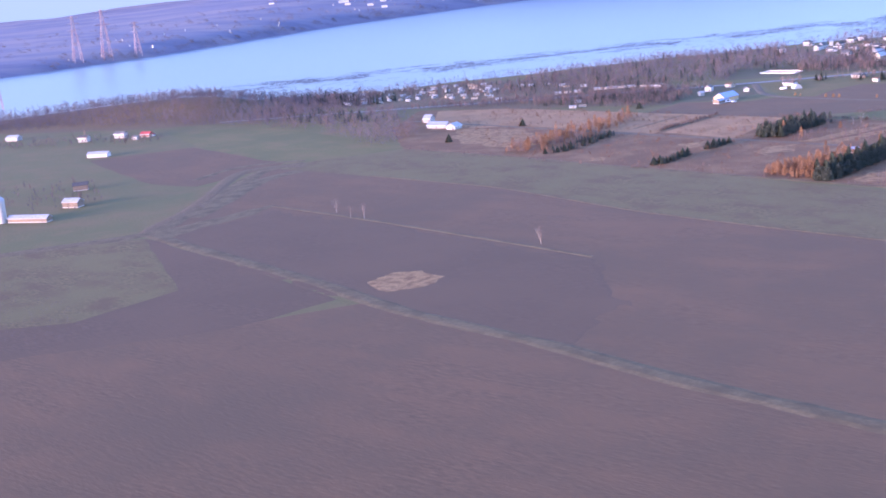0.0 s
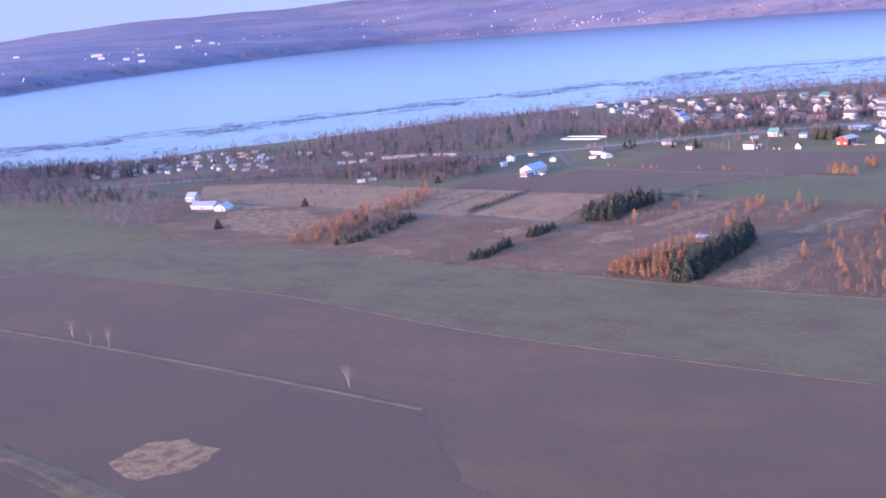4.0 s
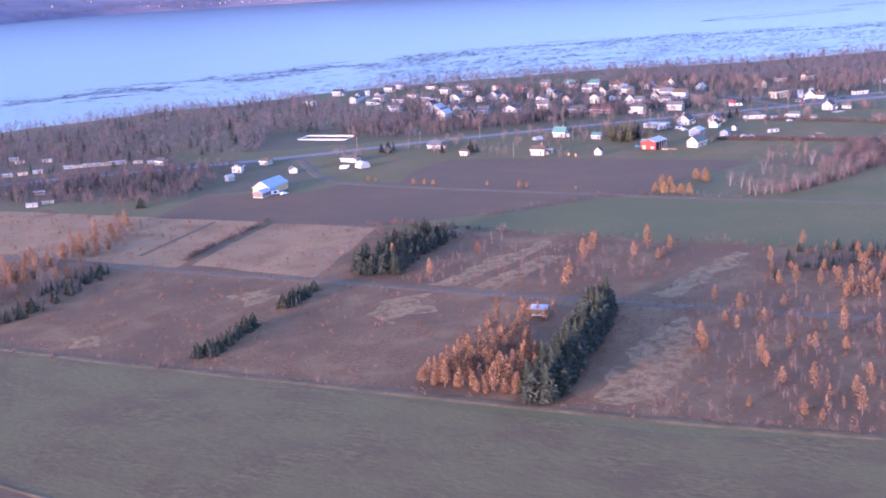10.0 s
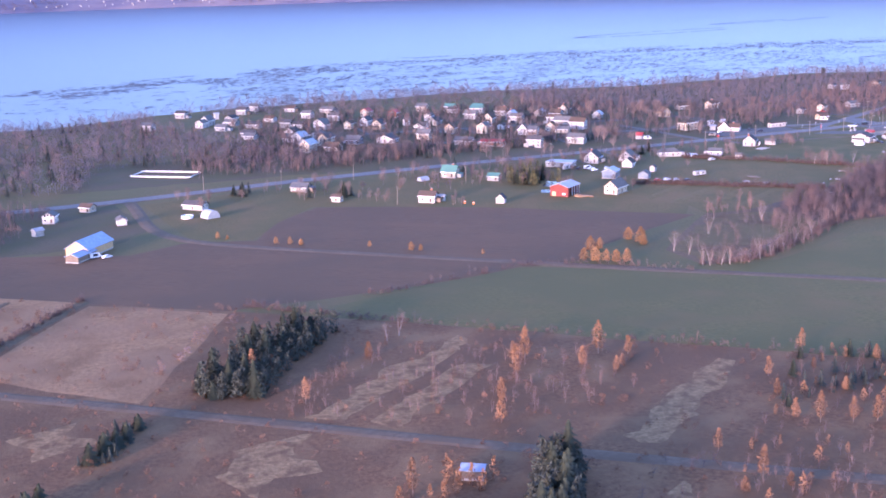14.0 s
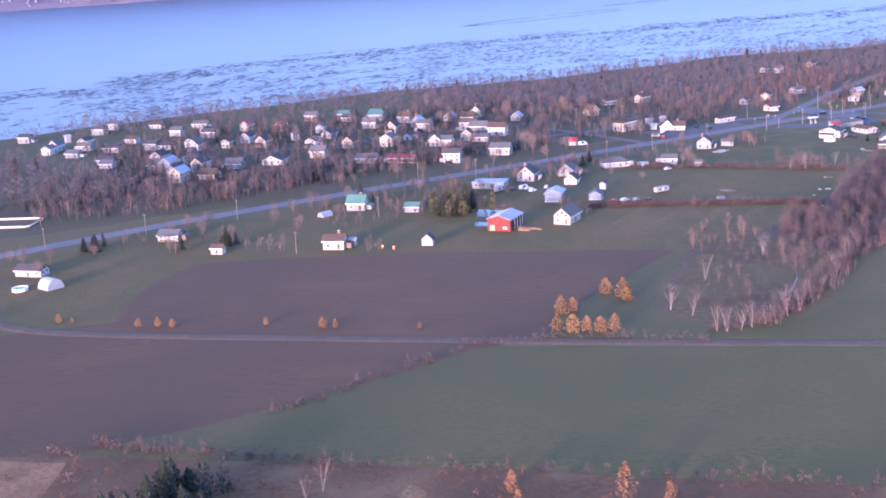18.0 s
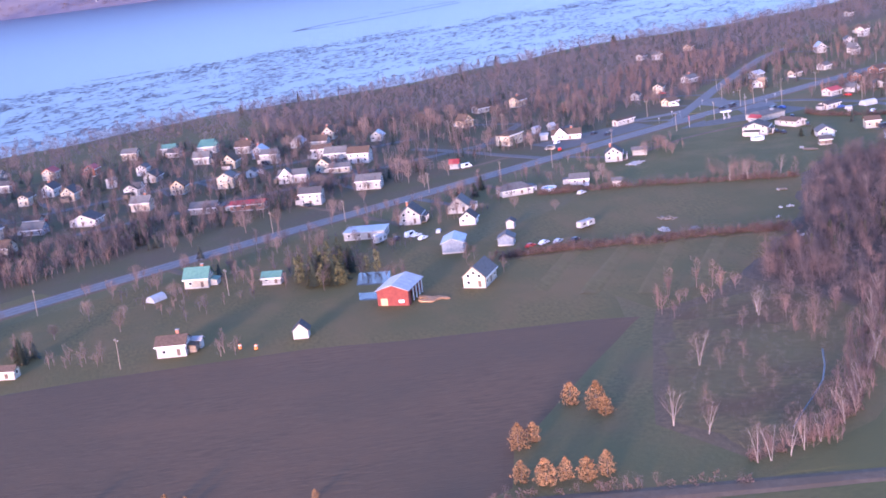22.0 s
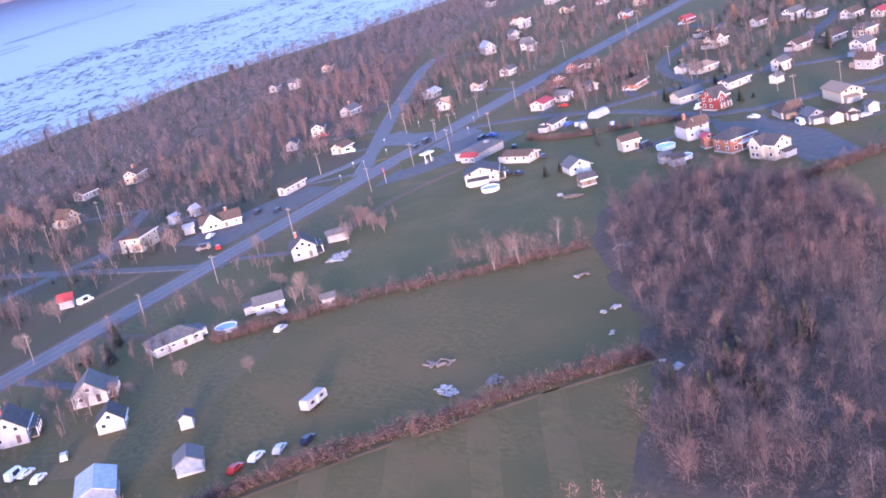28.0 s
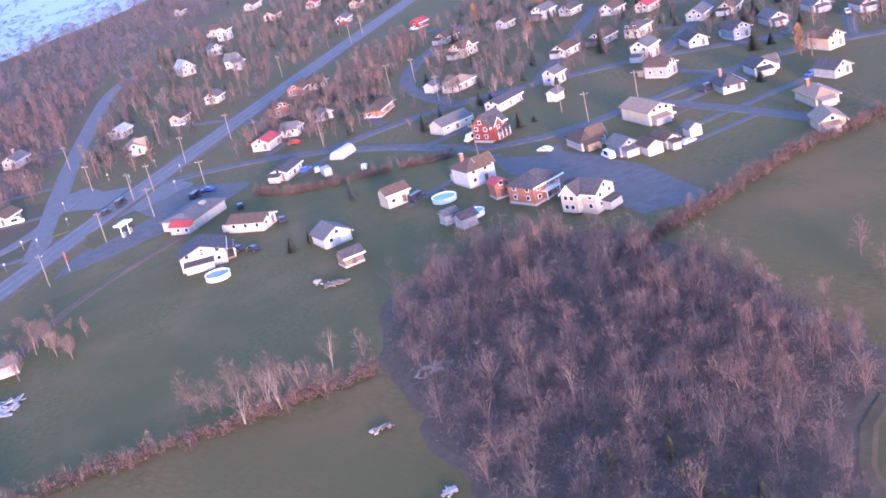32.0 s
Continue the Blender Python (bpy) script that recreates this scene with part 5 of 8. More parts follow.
def pylon(x, y, h):
    top = thing("transmission_tower", pose(x, y, 8.0, 0, 0, 30), "tall red and white lattice transmission tower on the far bank", "pylon", "transmission towers across the river")
    b = h * 0.11
    for i, (sx, sy) in enumerate(((1, 1), (-1, 1), (-1, -1), (1, -1))):
        part("leg", Shape().tube((sx * b, sy * b, -20), (sx * b * 0.12, sy * b * 0.12, h), 0.55, 0.32, 5).made("leg", PYLON_PAINT), top)
        tx, ty = ((-1, 1), (-1, -1), (1, -1), (1, 1))[i]
        s = Shape()
        for k in range(7):
            u0, u1 = k / 7, (k + 1) / 7
            w0, w1 = b * (1 - 0.88 * u0), b * (1 - 0.88 * u1)
            s.tube((sx * w0, sy * w0, h * u0), (tx * w1, ty * w1, h * u1), 0.22, 0.22, 4)
            s.tube((tx * w0, ty * w0, h * u0), (sx * w1, sy * w1, h * u1), 0.22, 0.22, 4)
        part("brace", s.made("brace", PYLON_PAINT), top)
    for z in (0.68, 0.82, 0.95):
        l = h * 0.2 * (1.25 - z * 0.6)
        part("crossarm", Shape().tube((-l, 0, h * z), (l, 0, h * z), 0.6, 0.6, 4).tube((-l, 0, h * z), (0, 0, h * z + 3), 0.4, 0.4, 4).tube((l, 0, h * z), (0, 0, h * z + 3), 0.4, 0.4, 4).made("crossarm", PYLON_PAINT), top)


def park(model, x, y, turn):
    return copy_thing(model, pose(x, y, support(x, y) - 0.01, 0, 0, turn))


CAR_MODELS = [car_model(CARS[i], f"{w} car parked outdoors") for i, w in enumerate(("white", "dark", "red", "silver", "blue"))]
CAR_MODELS += [car_model(CARS[i], f"{w} van parked outdoors", "van", 5.2, 2.2, True) for i, w in enumerate(("white", "dark"))]
for i, o in enumerate(CAR_MODELS):
    spot = [(786, 1068), (795, 1050), (700, 1122), (640, 1060), (817, 1068), (545, 1088), (700, 1128)][i]
    o.matrix_basis = pose(*spot, support(*spot) - 0.01, 0, 0, 20 * i)

house(248, 1040, 42, 20, 11, 1.5, "yellow", "blue", name="barn", windows=False, pitch=0.6, label="ochre-boarded barn with a blue metal roof beside a ploughed field")
house(241, 1029, 42, 14, 6, 1, "wood", "blue", name="lean_to", windows=False, pitch=0.4, label="low weathered lean-to with a blue metal roof")
house(254, 744, -42, 5.2, 3.8, 1, "wood", "blue", name="shed", windows=False, pitch=0.4, label="small blue-roofed wooden shed half hidden by trees")
pool(741, 1038, 3.1, "round above-ground pool with a white wall on a lawn")
pool(773, 986, 3.2, "round above-ground pool with blue water behind the houses")
pool(758, 976, 2.6, "small round above-ground pool beside a shed")
pool(629, 1071, 3.0, "round above-ground pool beside a rusty hedge")
pool(309, 1084, 2.9, "round covered pool behind a white bungalow")
arched_shelter(319, 1079, 10, 7, 7, ROOFS["white"], "white rounded shelter on a lawn")
arched_shelter(832, 1028, 70, 4.8, 8, ROOFS["white"], "long white arched shelter beside a street")
arched_shelter(455, 1102, 100, 4, 6, ROOFS["white"], "small white arched shelter beside a green-roofed house")
trailer(584.5, 1017.5, -4, 7.5, "long white camping trailer parked on a field")
trailer(812, 1028, 30, 5.0, "small white camping trailer beside a hedge")
trailer(540, 1080, 15, 6.0, "white box trailer beside a workshop")
POLES = [(753, 1090), (783, 1087), (839, 1117), (821, 1070), (800, 1079), (872, 1141), (889, 1113), (710, 1098), (666, 1099), (636, 1104), (827, 1090), (878, 1081), (784, 1129), (743, 1208), (715, 1210), (709, 1228), (425, 1129), (409, 1051), (383, 1135), (470, 1081), (533, 1136), (341, 1144), (558, 1120), (609, 1122)]
POLES_BEYOND = [(738, 1192), (856, 1090), (968, 1088), (846, 1038), (1013, 1068), (1032, 1067), (911, 1029), (823, 951), (809, 982), (838, 937), (879, 1005), (868, 999), (914, 1020), (839, 960)]
park(CAR_MODELS[6], 817, 1097, -6)
park(CAR_MODELS[1], 810, 1099, -6)
park(CAR_MODELS[1], 777, 1032, 30)
park(CAR_MODELS[1], 757, 1034, 60)
park(CAR_MODELS[1], 759, 1039, 60)
park(CAR_MODELS[2], 856, 1051, 80)
park(CAR_MODELS[3], 819, 1033, 20)
park(CAR_MODELS[0], 814, 1017, 10)
park(CAR_MODELS[0], 802, 962, 60)
park(CAR_MODELS[5], 787, 944, 30)
park(CAR_MODELS[2], 556, 1020, 0)
park(CAR_MODELS[0], 561, 1018, 0)
park(CAR_MODELS[3], 564.5, 1014.5, 10)
park(CAR_MODELS[1], 568.5, 1010, 0)
park(CAR_MODELS[0], 713, 1134, 10)
park(CAR_MODELS[5], 551, 1075, 0)
park(CAR_MODELS[3], 628, 1053, 0)
park(CAR_MODELS[1], 738, 1130, 10)
park(CAR_MODELS[1], 738, 1121, -8)
park(CAR_MODELS[5], 544, 1085, 0)
park(CAR_MODELS[0], 552, 1073, 0)
park(CAR_MODELS[6], 812, 1070, -8)
park(CAR_MODELS[5], 540, 1081.5, 20)
park(CAR_MODELS[1], 545.5, 1077, 30)
park(CAR_MODELS[0], 550, 1067.5, 10)
park(CAR_MODELS[3], 559.5, 1068.5, 40)
park(CAR_MODELS[5], 247, 1028, 0)
park(CAR_MODELS[0], 251, 1025, 20)
silo(-272, 766)
pylon(-665, 2420, 86)
pylon(-620, 2466, 92)
pylon(-572, 2525, 62)
pylon(-552, 1612, 44)
POLE = utility_pole_model()
POLE.matrix_basis = pose(820, 1094, 0.2, 0, 0, 84)
for x, y in POLES + POLES_BEYOND:
    copy_thing(POLE, pose(x, y, 0.2, random.uniform(-1.2, 1.2), random.uniform(-1.2, 1.2), 84 + random.uniform(-8, 8)))

# outdoor rink with white boards
rink = thing("ice_rink", pose(344, 1213, 0.2, 0, 0, -44) @ Matrix.Scale(0.8, 4), "outdoor rink ringed by white boards beside the highway", "rink")
part("rink_floor", Shape().box(-23, -11, -0.3, 23, 11, 0.06).made("rink_floor", LITTER), rink)
_long, _short = Shape().box(-2.3, -0.12, 0.05, 2.3, 0.12, 1.1), Shape().box(-0.12, -2.0, 0.05, 0.12, 2.0, 0.8)
_lm, _sm = _long.made("board", TRIM), _short.made("board", TRIM)
for i in range(9):
    for q in (-1, 1):
        part("board", _lm, rink, pose(-18.8 + 4.7 * i, q * 11.2, 0))
for i in range(5):
    for q in (-1, 1):
        part("board", _sm, rink, pose(q * 23.2, -8.4 + 4.2 * i, 0))
for qx in (-1, 1):
    for qy in (-1, 1):
        part("board", _lm, rink, pose(qx * 22.2, qy * 10.6, 0, 0, 0, -45 * qx * qy))

# roadside shop: wide low hall, red porch, price sign and pump canopy
shop = thing("roadside_shop", pose(790, 1062, 0.2, 0, 0, -14), "low grey roadside shop with a red porch roof", "shop")
part("wall", Shape().box(-8, -5.5, 0, 8, 5.5, 3.0).made("wall", WALLS["grey"]), shop)
part("roof", Shape().add([(-8.5, -6, 3.0), (8.5, -6, 3.0), (8.5, 6, 3.0), (-8.5, 6, 3.0), (-5.5, 0, 4.5), (5.5, 0, 4.5), (-8.5, -6, 2.8), (8.5, -6, 2.8), (8.5, 6, 2.8), (-8.5, 6, 2.8)],
     [(0, 1, 5, 4), (1, 2, 5), (2, 3, 4, 5), (3, 0, 4), (0, 6, 7, 1), (1, 7, 8, 2), (2, 8, 9, 3), (3, 9, 6, 0)]).made("roof", ROOFS["grey"]), shop)
part("porch_roof", Shape().add([(-11.2, -5.8, 2.4), (-8.52, -5.8, 3.5), (-8.52, 1.2, 3.5), (-11.2, 1.2, 2.4), (-11.2, -5.8, 2.15), (-8.52, -5.8, 2.15), (-8.52, 1.2, 2.15), (-11.2, 1.2, 2.15)],
     [(0, 1, 2, 3), (0, 4, 5, 1), (3, 2, 6, 7), (0, 3, 7, 4), (4, 7, 6, 5)]).made("porch_roof", ROOFS["red"]), shop, None, "red sheet porch roof")
part("porch_wall", Shape().box(-10.9, -5.5, 0, -8.05, 0.9, 2.13).made("porch_wall", WALLS["white"]), shop)
for yy in (-4.6, -1.8):
    part("pane", PANE_MESH, part("window", FRAME_MESH, shop, pose(-10.93, yy, 1.3, 0, 0, -90)))
part("roof_vent", Shape().box(-0.8, -0.8, 0, 0.8, 0.8, 0.8).made("roof_vent", STEEL), shop, pose(2.5, -2.0, 3.9))
sign = thing("price_sign", pose(763, 1089, 0.2, 0, 0, 30), "tall roadside sign with a red panel", "sign")
part("post", Shape().tube((0, 0, -0.2), (0, 0, 4.5), 0.14, 0.12).made("post", STEEL), sign)
panel = part("panel", Shape().box(-1.0, -0.15, 3.4, 1.0, 0.15, 5.8).made("panel", ROOFS["red"]), sign)
part("stripe", Shape().box(-0.8, -0.19, 4.2, 0.8, -0.154, 4.6).box(-0.8, -0.19, 5.0, 0.8, -0.154, 5.4).made("stripe", TRIM), panel, None, "white bars")
canopy = thing("pump_canopy", pose(786, 1082, support(786, 1082) - 0.01, 0, 0, -14), "small white pump canopy on two posts", "canopy")
part("canopy_roof", Shape().box(-2.6, -1.5, 3.6, 2.6, 1.5, 4.1).made("canopy_roof", TRIM), canopy)
for q in (-1.6, 1.6):
    part("post", Shape().tube((q, 0, 0), (q, 0, 3.6), 0.14, 0.14).made("post", TRIM), canopy)
    part("pump", Shape().box(q - 0.35, -0.3, 0, q + 0.35, 0.3, 1.5).made("pump", STEEL), canopy, pose(0.9, 0, 0))


def scrap_heap(x, y, size, material, label, count=26):
    top = thing("scrap_heap", pose(x, y, 0.2, 0, 0, random.uniform(0, 180)), label, "heap")
    for i in range(count):
        l, w, t_ = random.uniform(0.3, 1.0) * size * 0.22, random.uniform(0.1, 0.4), random.uniform(0.08, 0.3)
        r = size * 0.5 * math.sqrt(random.random())
        g = random.uniform(0, 6.283)
        part("scrap", Shape().box(-l, -w, 0, l, w, t_).made("scrap", material), top, pose(r * math.cos(g), r * math.sin(g) * 0.6, 0.05 + 0.5 * (1 - 2 * r / size) * random.random(), random.uniform(-20, 20), random.uniform(-12, 12), random.uniform(0, 180)))


def open_barn(x, y, turn, w, d, h, r):
    """A red barn with a low sheet roof, its gable boarded and one long side open on posts."""
    top = thing("barn", pose(x, y, 0.1, 0, 0, turn), "red boarded barn with a pale sheet roof and an open side", "barn")
    a, b, k = w / 2, d / 2, 0.16
    for q in (-1, 1):
        gable = [(q * a, -b, 0), (q * a, b, 0), (q * a, b, h), (q * a, 0, h + r), (q * a, -b, h)]
        wall = gable + [(px - q * k, py, pz) for px, py, pz in gable]
        f = [(0, 1, 2, 3, 4), (9, 8, 7, 6, 5)] + [(i, i + 5, (i + 1) % 5 + 5, (i + 1) % 5) for i in range(5)]
        part("gable_wall", Shape().add(wall, f if q > 0 else [tuple(reversed(i)) for i in f]).made("gable_wall", WALLS["red"]), top)
        for j in range(12):
            v = -b + (j + 0.5) * d / 12
            part("batten", Shape().box(-0.03, -0.05, 0.05, 0.03, 0.05, h + r * (1 - abs(v) / b) - 0.15).made("batten", WALLS["red"]), top, pose(q * (a + 0.03), v, 0))
        p = [(-a - 0.5, q * (b + 0.5), h - 0.5 * r / b), (a + 0.5, q * (b + 0.5), h - 0.5 * r / b), (a + 0.5, 0, h + r), (-a - 0.5, 0, h + r)]
        f = [(0, 1, 2, 3), (7, 6, 5, 4), (0, 4, 5, 1), (1, 5, 6, 2), (2, 6, 7, 3), (3, 7, 4, 0)]
        part("roof", Shape().add([(i, j, e + 0.03) for i, j, e in p] + [(i, j, e + 0.2) for i, j, e in p], [tuple(reversed(i)) for i in f] if q < 0 else f).made("roof", ROOFS["metal"]), top)
        for j in range(9):
            u = -a - 0.3 + j * (w + 0.6) / 8
            part("roof_seam", Shape().add([(u - 0.05, q * (b + 0.5), h - 0.5 * r / b + 0.2), (u + 0.05, q * (b + 0.5), h - 0.5 * r / b + 0.2), (u + 0.05, 0, h + r + 0.2), (u - 0.05, 0, h + r + 0.2), (u, q * (b + 0.5), h - 0.5 * r / b + 0.26), (u, 0, h + r + 0.26)],
                                          [(0, 4, 5, 3), (1, 2, 5, 4), (0, 1, 4), (2, 3, 5)]).made("roof_seam", ROOFS["metal"]), top)
    part("side_wall", Shape().box(-a + k, b - k, 0, a - k, b, h).made("side_wall", WALLS["red"]), top)
    part("side_wall", Shape().box(-a + k, -b, 0, -a + 2.2, -b + k, h).made("side_wall", WALLS["red"]), top)
    for u in (-a + 5.2, -a + 8.2, -a + 11.2, a - 0.3):
        part("post", Shape().box(-0.16, -0.16, 0, 0.16, 0.16, h).made("post", TRIM), top, pose(u, -b + 0.16, 0))
    part("beam", Shape().box(-a + 2.2, -0.12, h - 0.4, a - k, 0.12, h - 0.02).made("beam", WALLS["wood"]), top, pose(0, -b + 0.16, 0))
    # Ochre on this door paints in the sunlit patch seen on the gable.
    part("door", Shape().box(-0.05, -1.1, 0, 0.05, 1.1, 2.3).made("door", WALLS["yellow"]), top, pose(-a - 0.06, b - 2.2, 0.1), "door in the red gable, coloured ochre for a sunlit patch")
    part("window", Shape().box(-0.05, -0.9, 0, 0.05, 0.9, 0.9).made("window", TRIM), top, pose(-a - 0.06, -b + 2.4, 1.0), "faded white shutter")
    return top


open_barn(492.6, 1020.5, 27, 14.0, 10.3, 4.9, 1.7)


def lumber_stack(x, y, turn, length, rows, label):
    top = thing("lumber_stack", pose(x, y, 0.05, 0, 0, turn), label, "lumber")
    for i in range(rows):
        for j in range(2):
            l = length * random.uniform(0.7, 1.0)
            part("board", Shape().box(-l / 2, -0.22, 0, l / 2, 0.22, 0.2).made("board", FRESH_WOOD), top, pose(random.uniform(-0.5, 0.5), (i - rows / 2) * 0.5, 0.22 * j, 0, 0, random.uniform(-2.5, 2.5)))
    return top


lumber_stack(497.2, 1012.2, -84, 9.0, 5, "stack of fresh pale boards beside the red barn")
lumber_stack(494.6, 1010.8, -66, 5.5, 4, "low stack of orange-brown boards on the grass")
lumber_stack(499.3, 1008.5, -86, 6.0, 3, "low stack of sawn timber by the barn")
scrap_heap(726, 1004, 5.2, WALLS["wood"], "heap of brown brushwood and boards on a lawn", 34)
scrap_heap(728, 1009, 3.8, CONCRETE, "stack of pale metal sheets on a lawn", 10)
scrap_heap(676, 973, 6.8, POLE_WOOD, "grey scrap and old machinery at the edge of a wood", 16)
scrap_heap(656, 978, 4.0, POLE_WOOD, "pale rubbish heap at the edge of a field", 16)
scrap_heap(683, 1065, 9.0, CONCRETE, "long heap of pale wrapped bales beside a hedge", 40)
scrap_heap(596, 979, 5.5, POLE_WOOD, "grey scrap heap in a hedge", 16)
scrap_heap(605, 996, 6.5, POLE_WOOD, "pale scrap heap in a hedge", 16)
scrap_heap(591, 988, 6.0, CONCRETE, "pale wrapped scrap in a hedge", 30)
scrap_heap(601, 940, 3.5, CONCRETE, "pale rubbish at the edge of a wood", 16)
scrap_heap(634, 963, 3.2, CONCRETE, "white rubbish at the edge of a wood", 16)

random.seed(41)
# Small pale pieces stand in for glints of a creek along the wood.
for x, y in ((655, 979.5), (631, 965), (619, 959.5), (604, 944)):
    scrap_heap(x, y, random.uniform(1.6, 2.6), CONCRETE, "scattered pale pieces standing in for water glints by the wood", 6)

# mobile homes by the shore
def mobile_home_model(wall, roof):
    top = thing("mobile_home", pose(0, 0, 0), f"{WORDS[wall]} mobile home with a flat {ROOF_WORDS[roof].split(' ')[0]} roof near the shore", "mobile home", "mobile homes by the shore")
    part("wall", Shape().box(-4.4, -1.6, 0.4, 4.4, 1.6, 2.6).made("wall", WALLS[wall]), top)
    part("roof", Shape().add([(-4.6, -1.8, 2.6), (4.6, -1.8, 2.6), (4.6, 1.8, 2.6), (-4.6, 1.8, 2.6), (-4.6, 0, 3.1), (4.6, 0, 3.1)], [(0, 1, 5, 4), (2, 3, 4, 5), (1, 2, 5), (3, 0, 4), (0, 3, 2, 1)]).made("roof", ROOFS[roof]), top)
    part("skirt", Shape().box(-4.3, -1.5, -0.3, 4.3, 1.5, 0.4).made("skirt", CONCRETE), top)
    for i in (-3.0, -1.0, 2.8):
        part("pane", PANE_MESH, part("window", FRAME_MESH, top, pose(i, -1.63, 1.6)))
    part("door", DOOR_MESH, top, pose(1.0, -1.63, 0.45))
    return top


HOMES = [mobile_home_model("grey", "metal"), mobile_home_model("tan", "grey"), mobile_home_model("grey", "white")]
def home_at(k, x, y, turn):
    m = pose(x, y, 0.25, 0, 0, turn) @ Matrix.Scale(0.84, 4)
    if k > 2:
        copy_thing(HOMES[k % 3], m)
    else:
        HOMES[k].matrix_basis = m


count = 0
for row in range(8):
    for col in range(11):
        x, y = -84 + 14.5 * col + 3 * (row % 2) + random.uniform(-3, 3), 1386 - 17 * row - 3.5 * col + random.uniform(-3, 3)
        if y < shore_y(x) - 8 and random.random() < 0.7 and y > 1262 - 0.5 * (x + 84):
            home_at(count, x, y, random.uniform(-60, 60))
            count += 1
for x, y in ((97, 1302), (107, 1294), (123, 1296), (136, 1270), (155, 1247), (138, 1255), (69, 1287), (60, 1225), (44, 1222), (66, 1195), (124, 1083), (133, 1086), (133, 1120)):
    home_at(count, x, y, random.uniform(-30, 10))
    count += 1
for i in range(12):
    home_at(count, *((124 + 9.4 * i, 1201 + 0.2 * i) if i < 3 else (146 + 5.6 * i, 1209 - 0.7 * i) if i < 10 else (130 + 7.6 * i, 1204 - 8 * (i - 9))), -8 - 6 * (i > 9))
    count += 1

# settlement on the far bank
def far_house_model(wall, roof):
    top = thing("far_house", pose(0, 0, 0), f"small {WORDS[wall]} house on the far bank", "house", "houses on the far bank")
    part("wall", Shape().box(-3.0, -2.4, -9, 3.0, 2.4, 2.2).made("wall", WALLS[wall]), top)
    part("roof", Shape().add([(-3.3, -2.7, 2.2), (3.3, -2.7, 2.2), (3.3, 2.7, 2.2), (-3.3, 2.7, 2.2), (-3.3, 0, 4), (3.3, 0, 4)], [(0, 1, 5, 4), (2, 3, 4, 5), (1, 2, 5), (3, 0, 4), (0, 3, 2, 1)]).made("roof", ROOFS[roof]), top)
    return top


def far_height(x, y):
    y0 = far_y(x)
    end = max(150 + math.sqrt(max(4800 ** 2 - min(abs(x), 4780) ** 2, 0)), y0 + 260)
    u = min(max((y - y0) / (end - y0), 0), 1)
    return far_rise(x, u, end - y0)


FAR = [far_house_model("white", "grey"), far_house_model("white", "brown"), far_house_model("cream", "metal")]
for k in range(150):
    x = random.uniform(-700, 2600) if k % 4 else random.gauss(1250, 170)
    y = far_y(x) + (random.uniform(12, 60), random.uniform(30, 130), random.gauss(330, 40), random.uniform(150, 650))[k % 4]
    m = pose(x, y, far_height(x, y) + 3, 0, 0, random.uniform(-30, 60)) @ Matrix.Scale(random.uniform(0.4, 0.75), 4)
    if k > 2:
        copy_thing(FAR[k % 3], m)
    else:
        FAR[k].matrix_basis = m


def road_sign_model():
    top = thing("road_sign", pose(0, 0, 0), "small pale road sign on a steel post", "sign", "road signs at the junction")
    part("post", Shape().tube((0, 0, -0.2), (0, 0, 2.4), 0.05, 0.05).made("post", STEEL), top)
    part("panel", Shape().tube((0, -0.04, 2.3), (0, 0.04, 2.3), 0.32, 0.32, 12).made("panel", WALLS["white"]), top)
    return top


SIGN = road_sign_model()
SIGN.matrix_basis = pose(770, 1112, 0.3, 0, 0, -20)
for x, y in [(848, 1115), (844, 1087), (856, 1101), (822, 1119), (826, 1082), (841, 1104), (788, 1111), (804, 1109), (788, 1116)]:
    copy_thing(SIGN, pose(x, y, 0.3, 0, 0, -25 + random.uniform(-20, 20)))


# greenhouses and pale fields on the far bank
def greenhouse_model():
    top = thing("greenhouse", pose(0, 0, -60), "long white greenhouse on the far bank", "greenhouse", "greenhouses on the far bank")
    s = Shape()
    for k in range(3):
        prof = [(-9 + 6 * k, -14), (-3 + 6 * k, -14), (-3 + 6 * k, 3), (-6 + 6 * k, 5.5), (-9 + 6 * k, 3)]
        s.add([(-26, y, z) for y, z in prof] + [(26, y, z) for y, z in prof], [(4, 3, 2, 1, 0), (5, 6, 7, 8, 9)] + [(i, (i + 1) % 5, 5 + (i + 1) % 5, 5 + i) for i in range(5)])
    part("cover", s.made("cover", ROOFS["white"]), top)
    return top


HOUSE_OF_GLASS = greenhouse_model()
SPOTS = [(-215, 3556), (-200, 3483), (-137, 3449), (-98, 3401), (-5, 3741), (90, 3845), (-423, 3614), (53, 3916), (-104, 3553)]
for i, (x, y) in enumerate(SPOTS):
    m = pose(x, y, far_height(x, y) + 6, 0, 0, random.uniform(-6, 6)) @ Matrix.Scale(0.55, 4)
    if i:
        copy_thing(HOUSE_OF_GLASS, m)
    else:
        HOUSE_OF_GLASS.matrix_basis = m

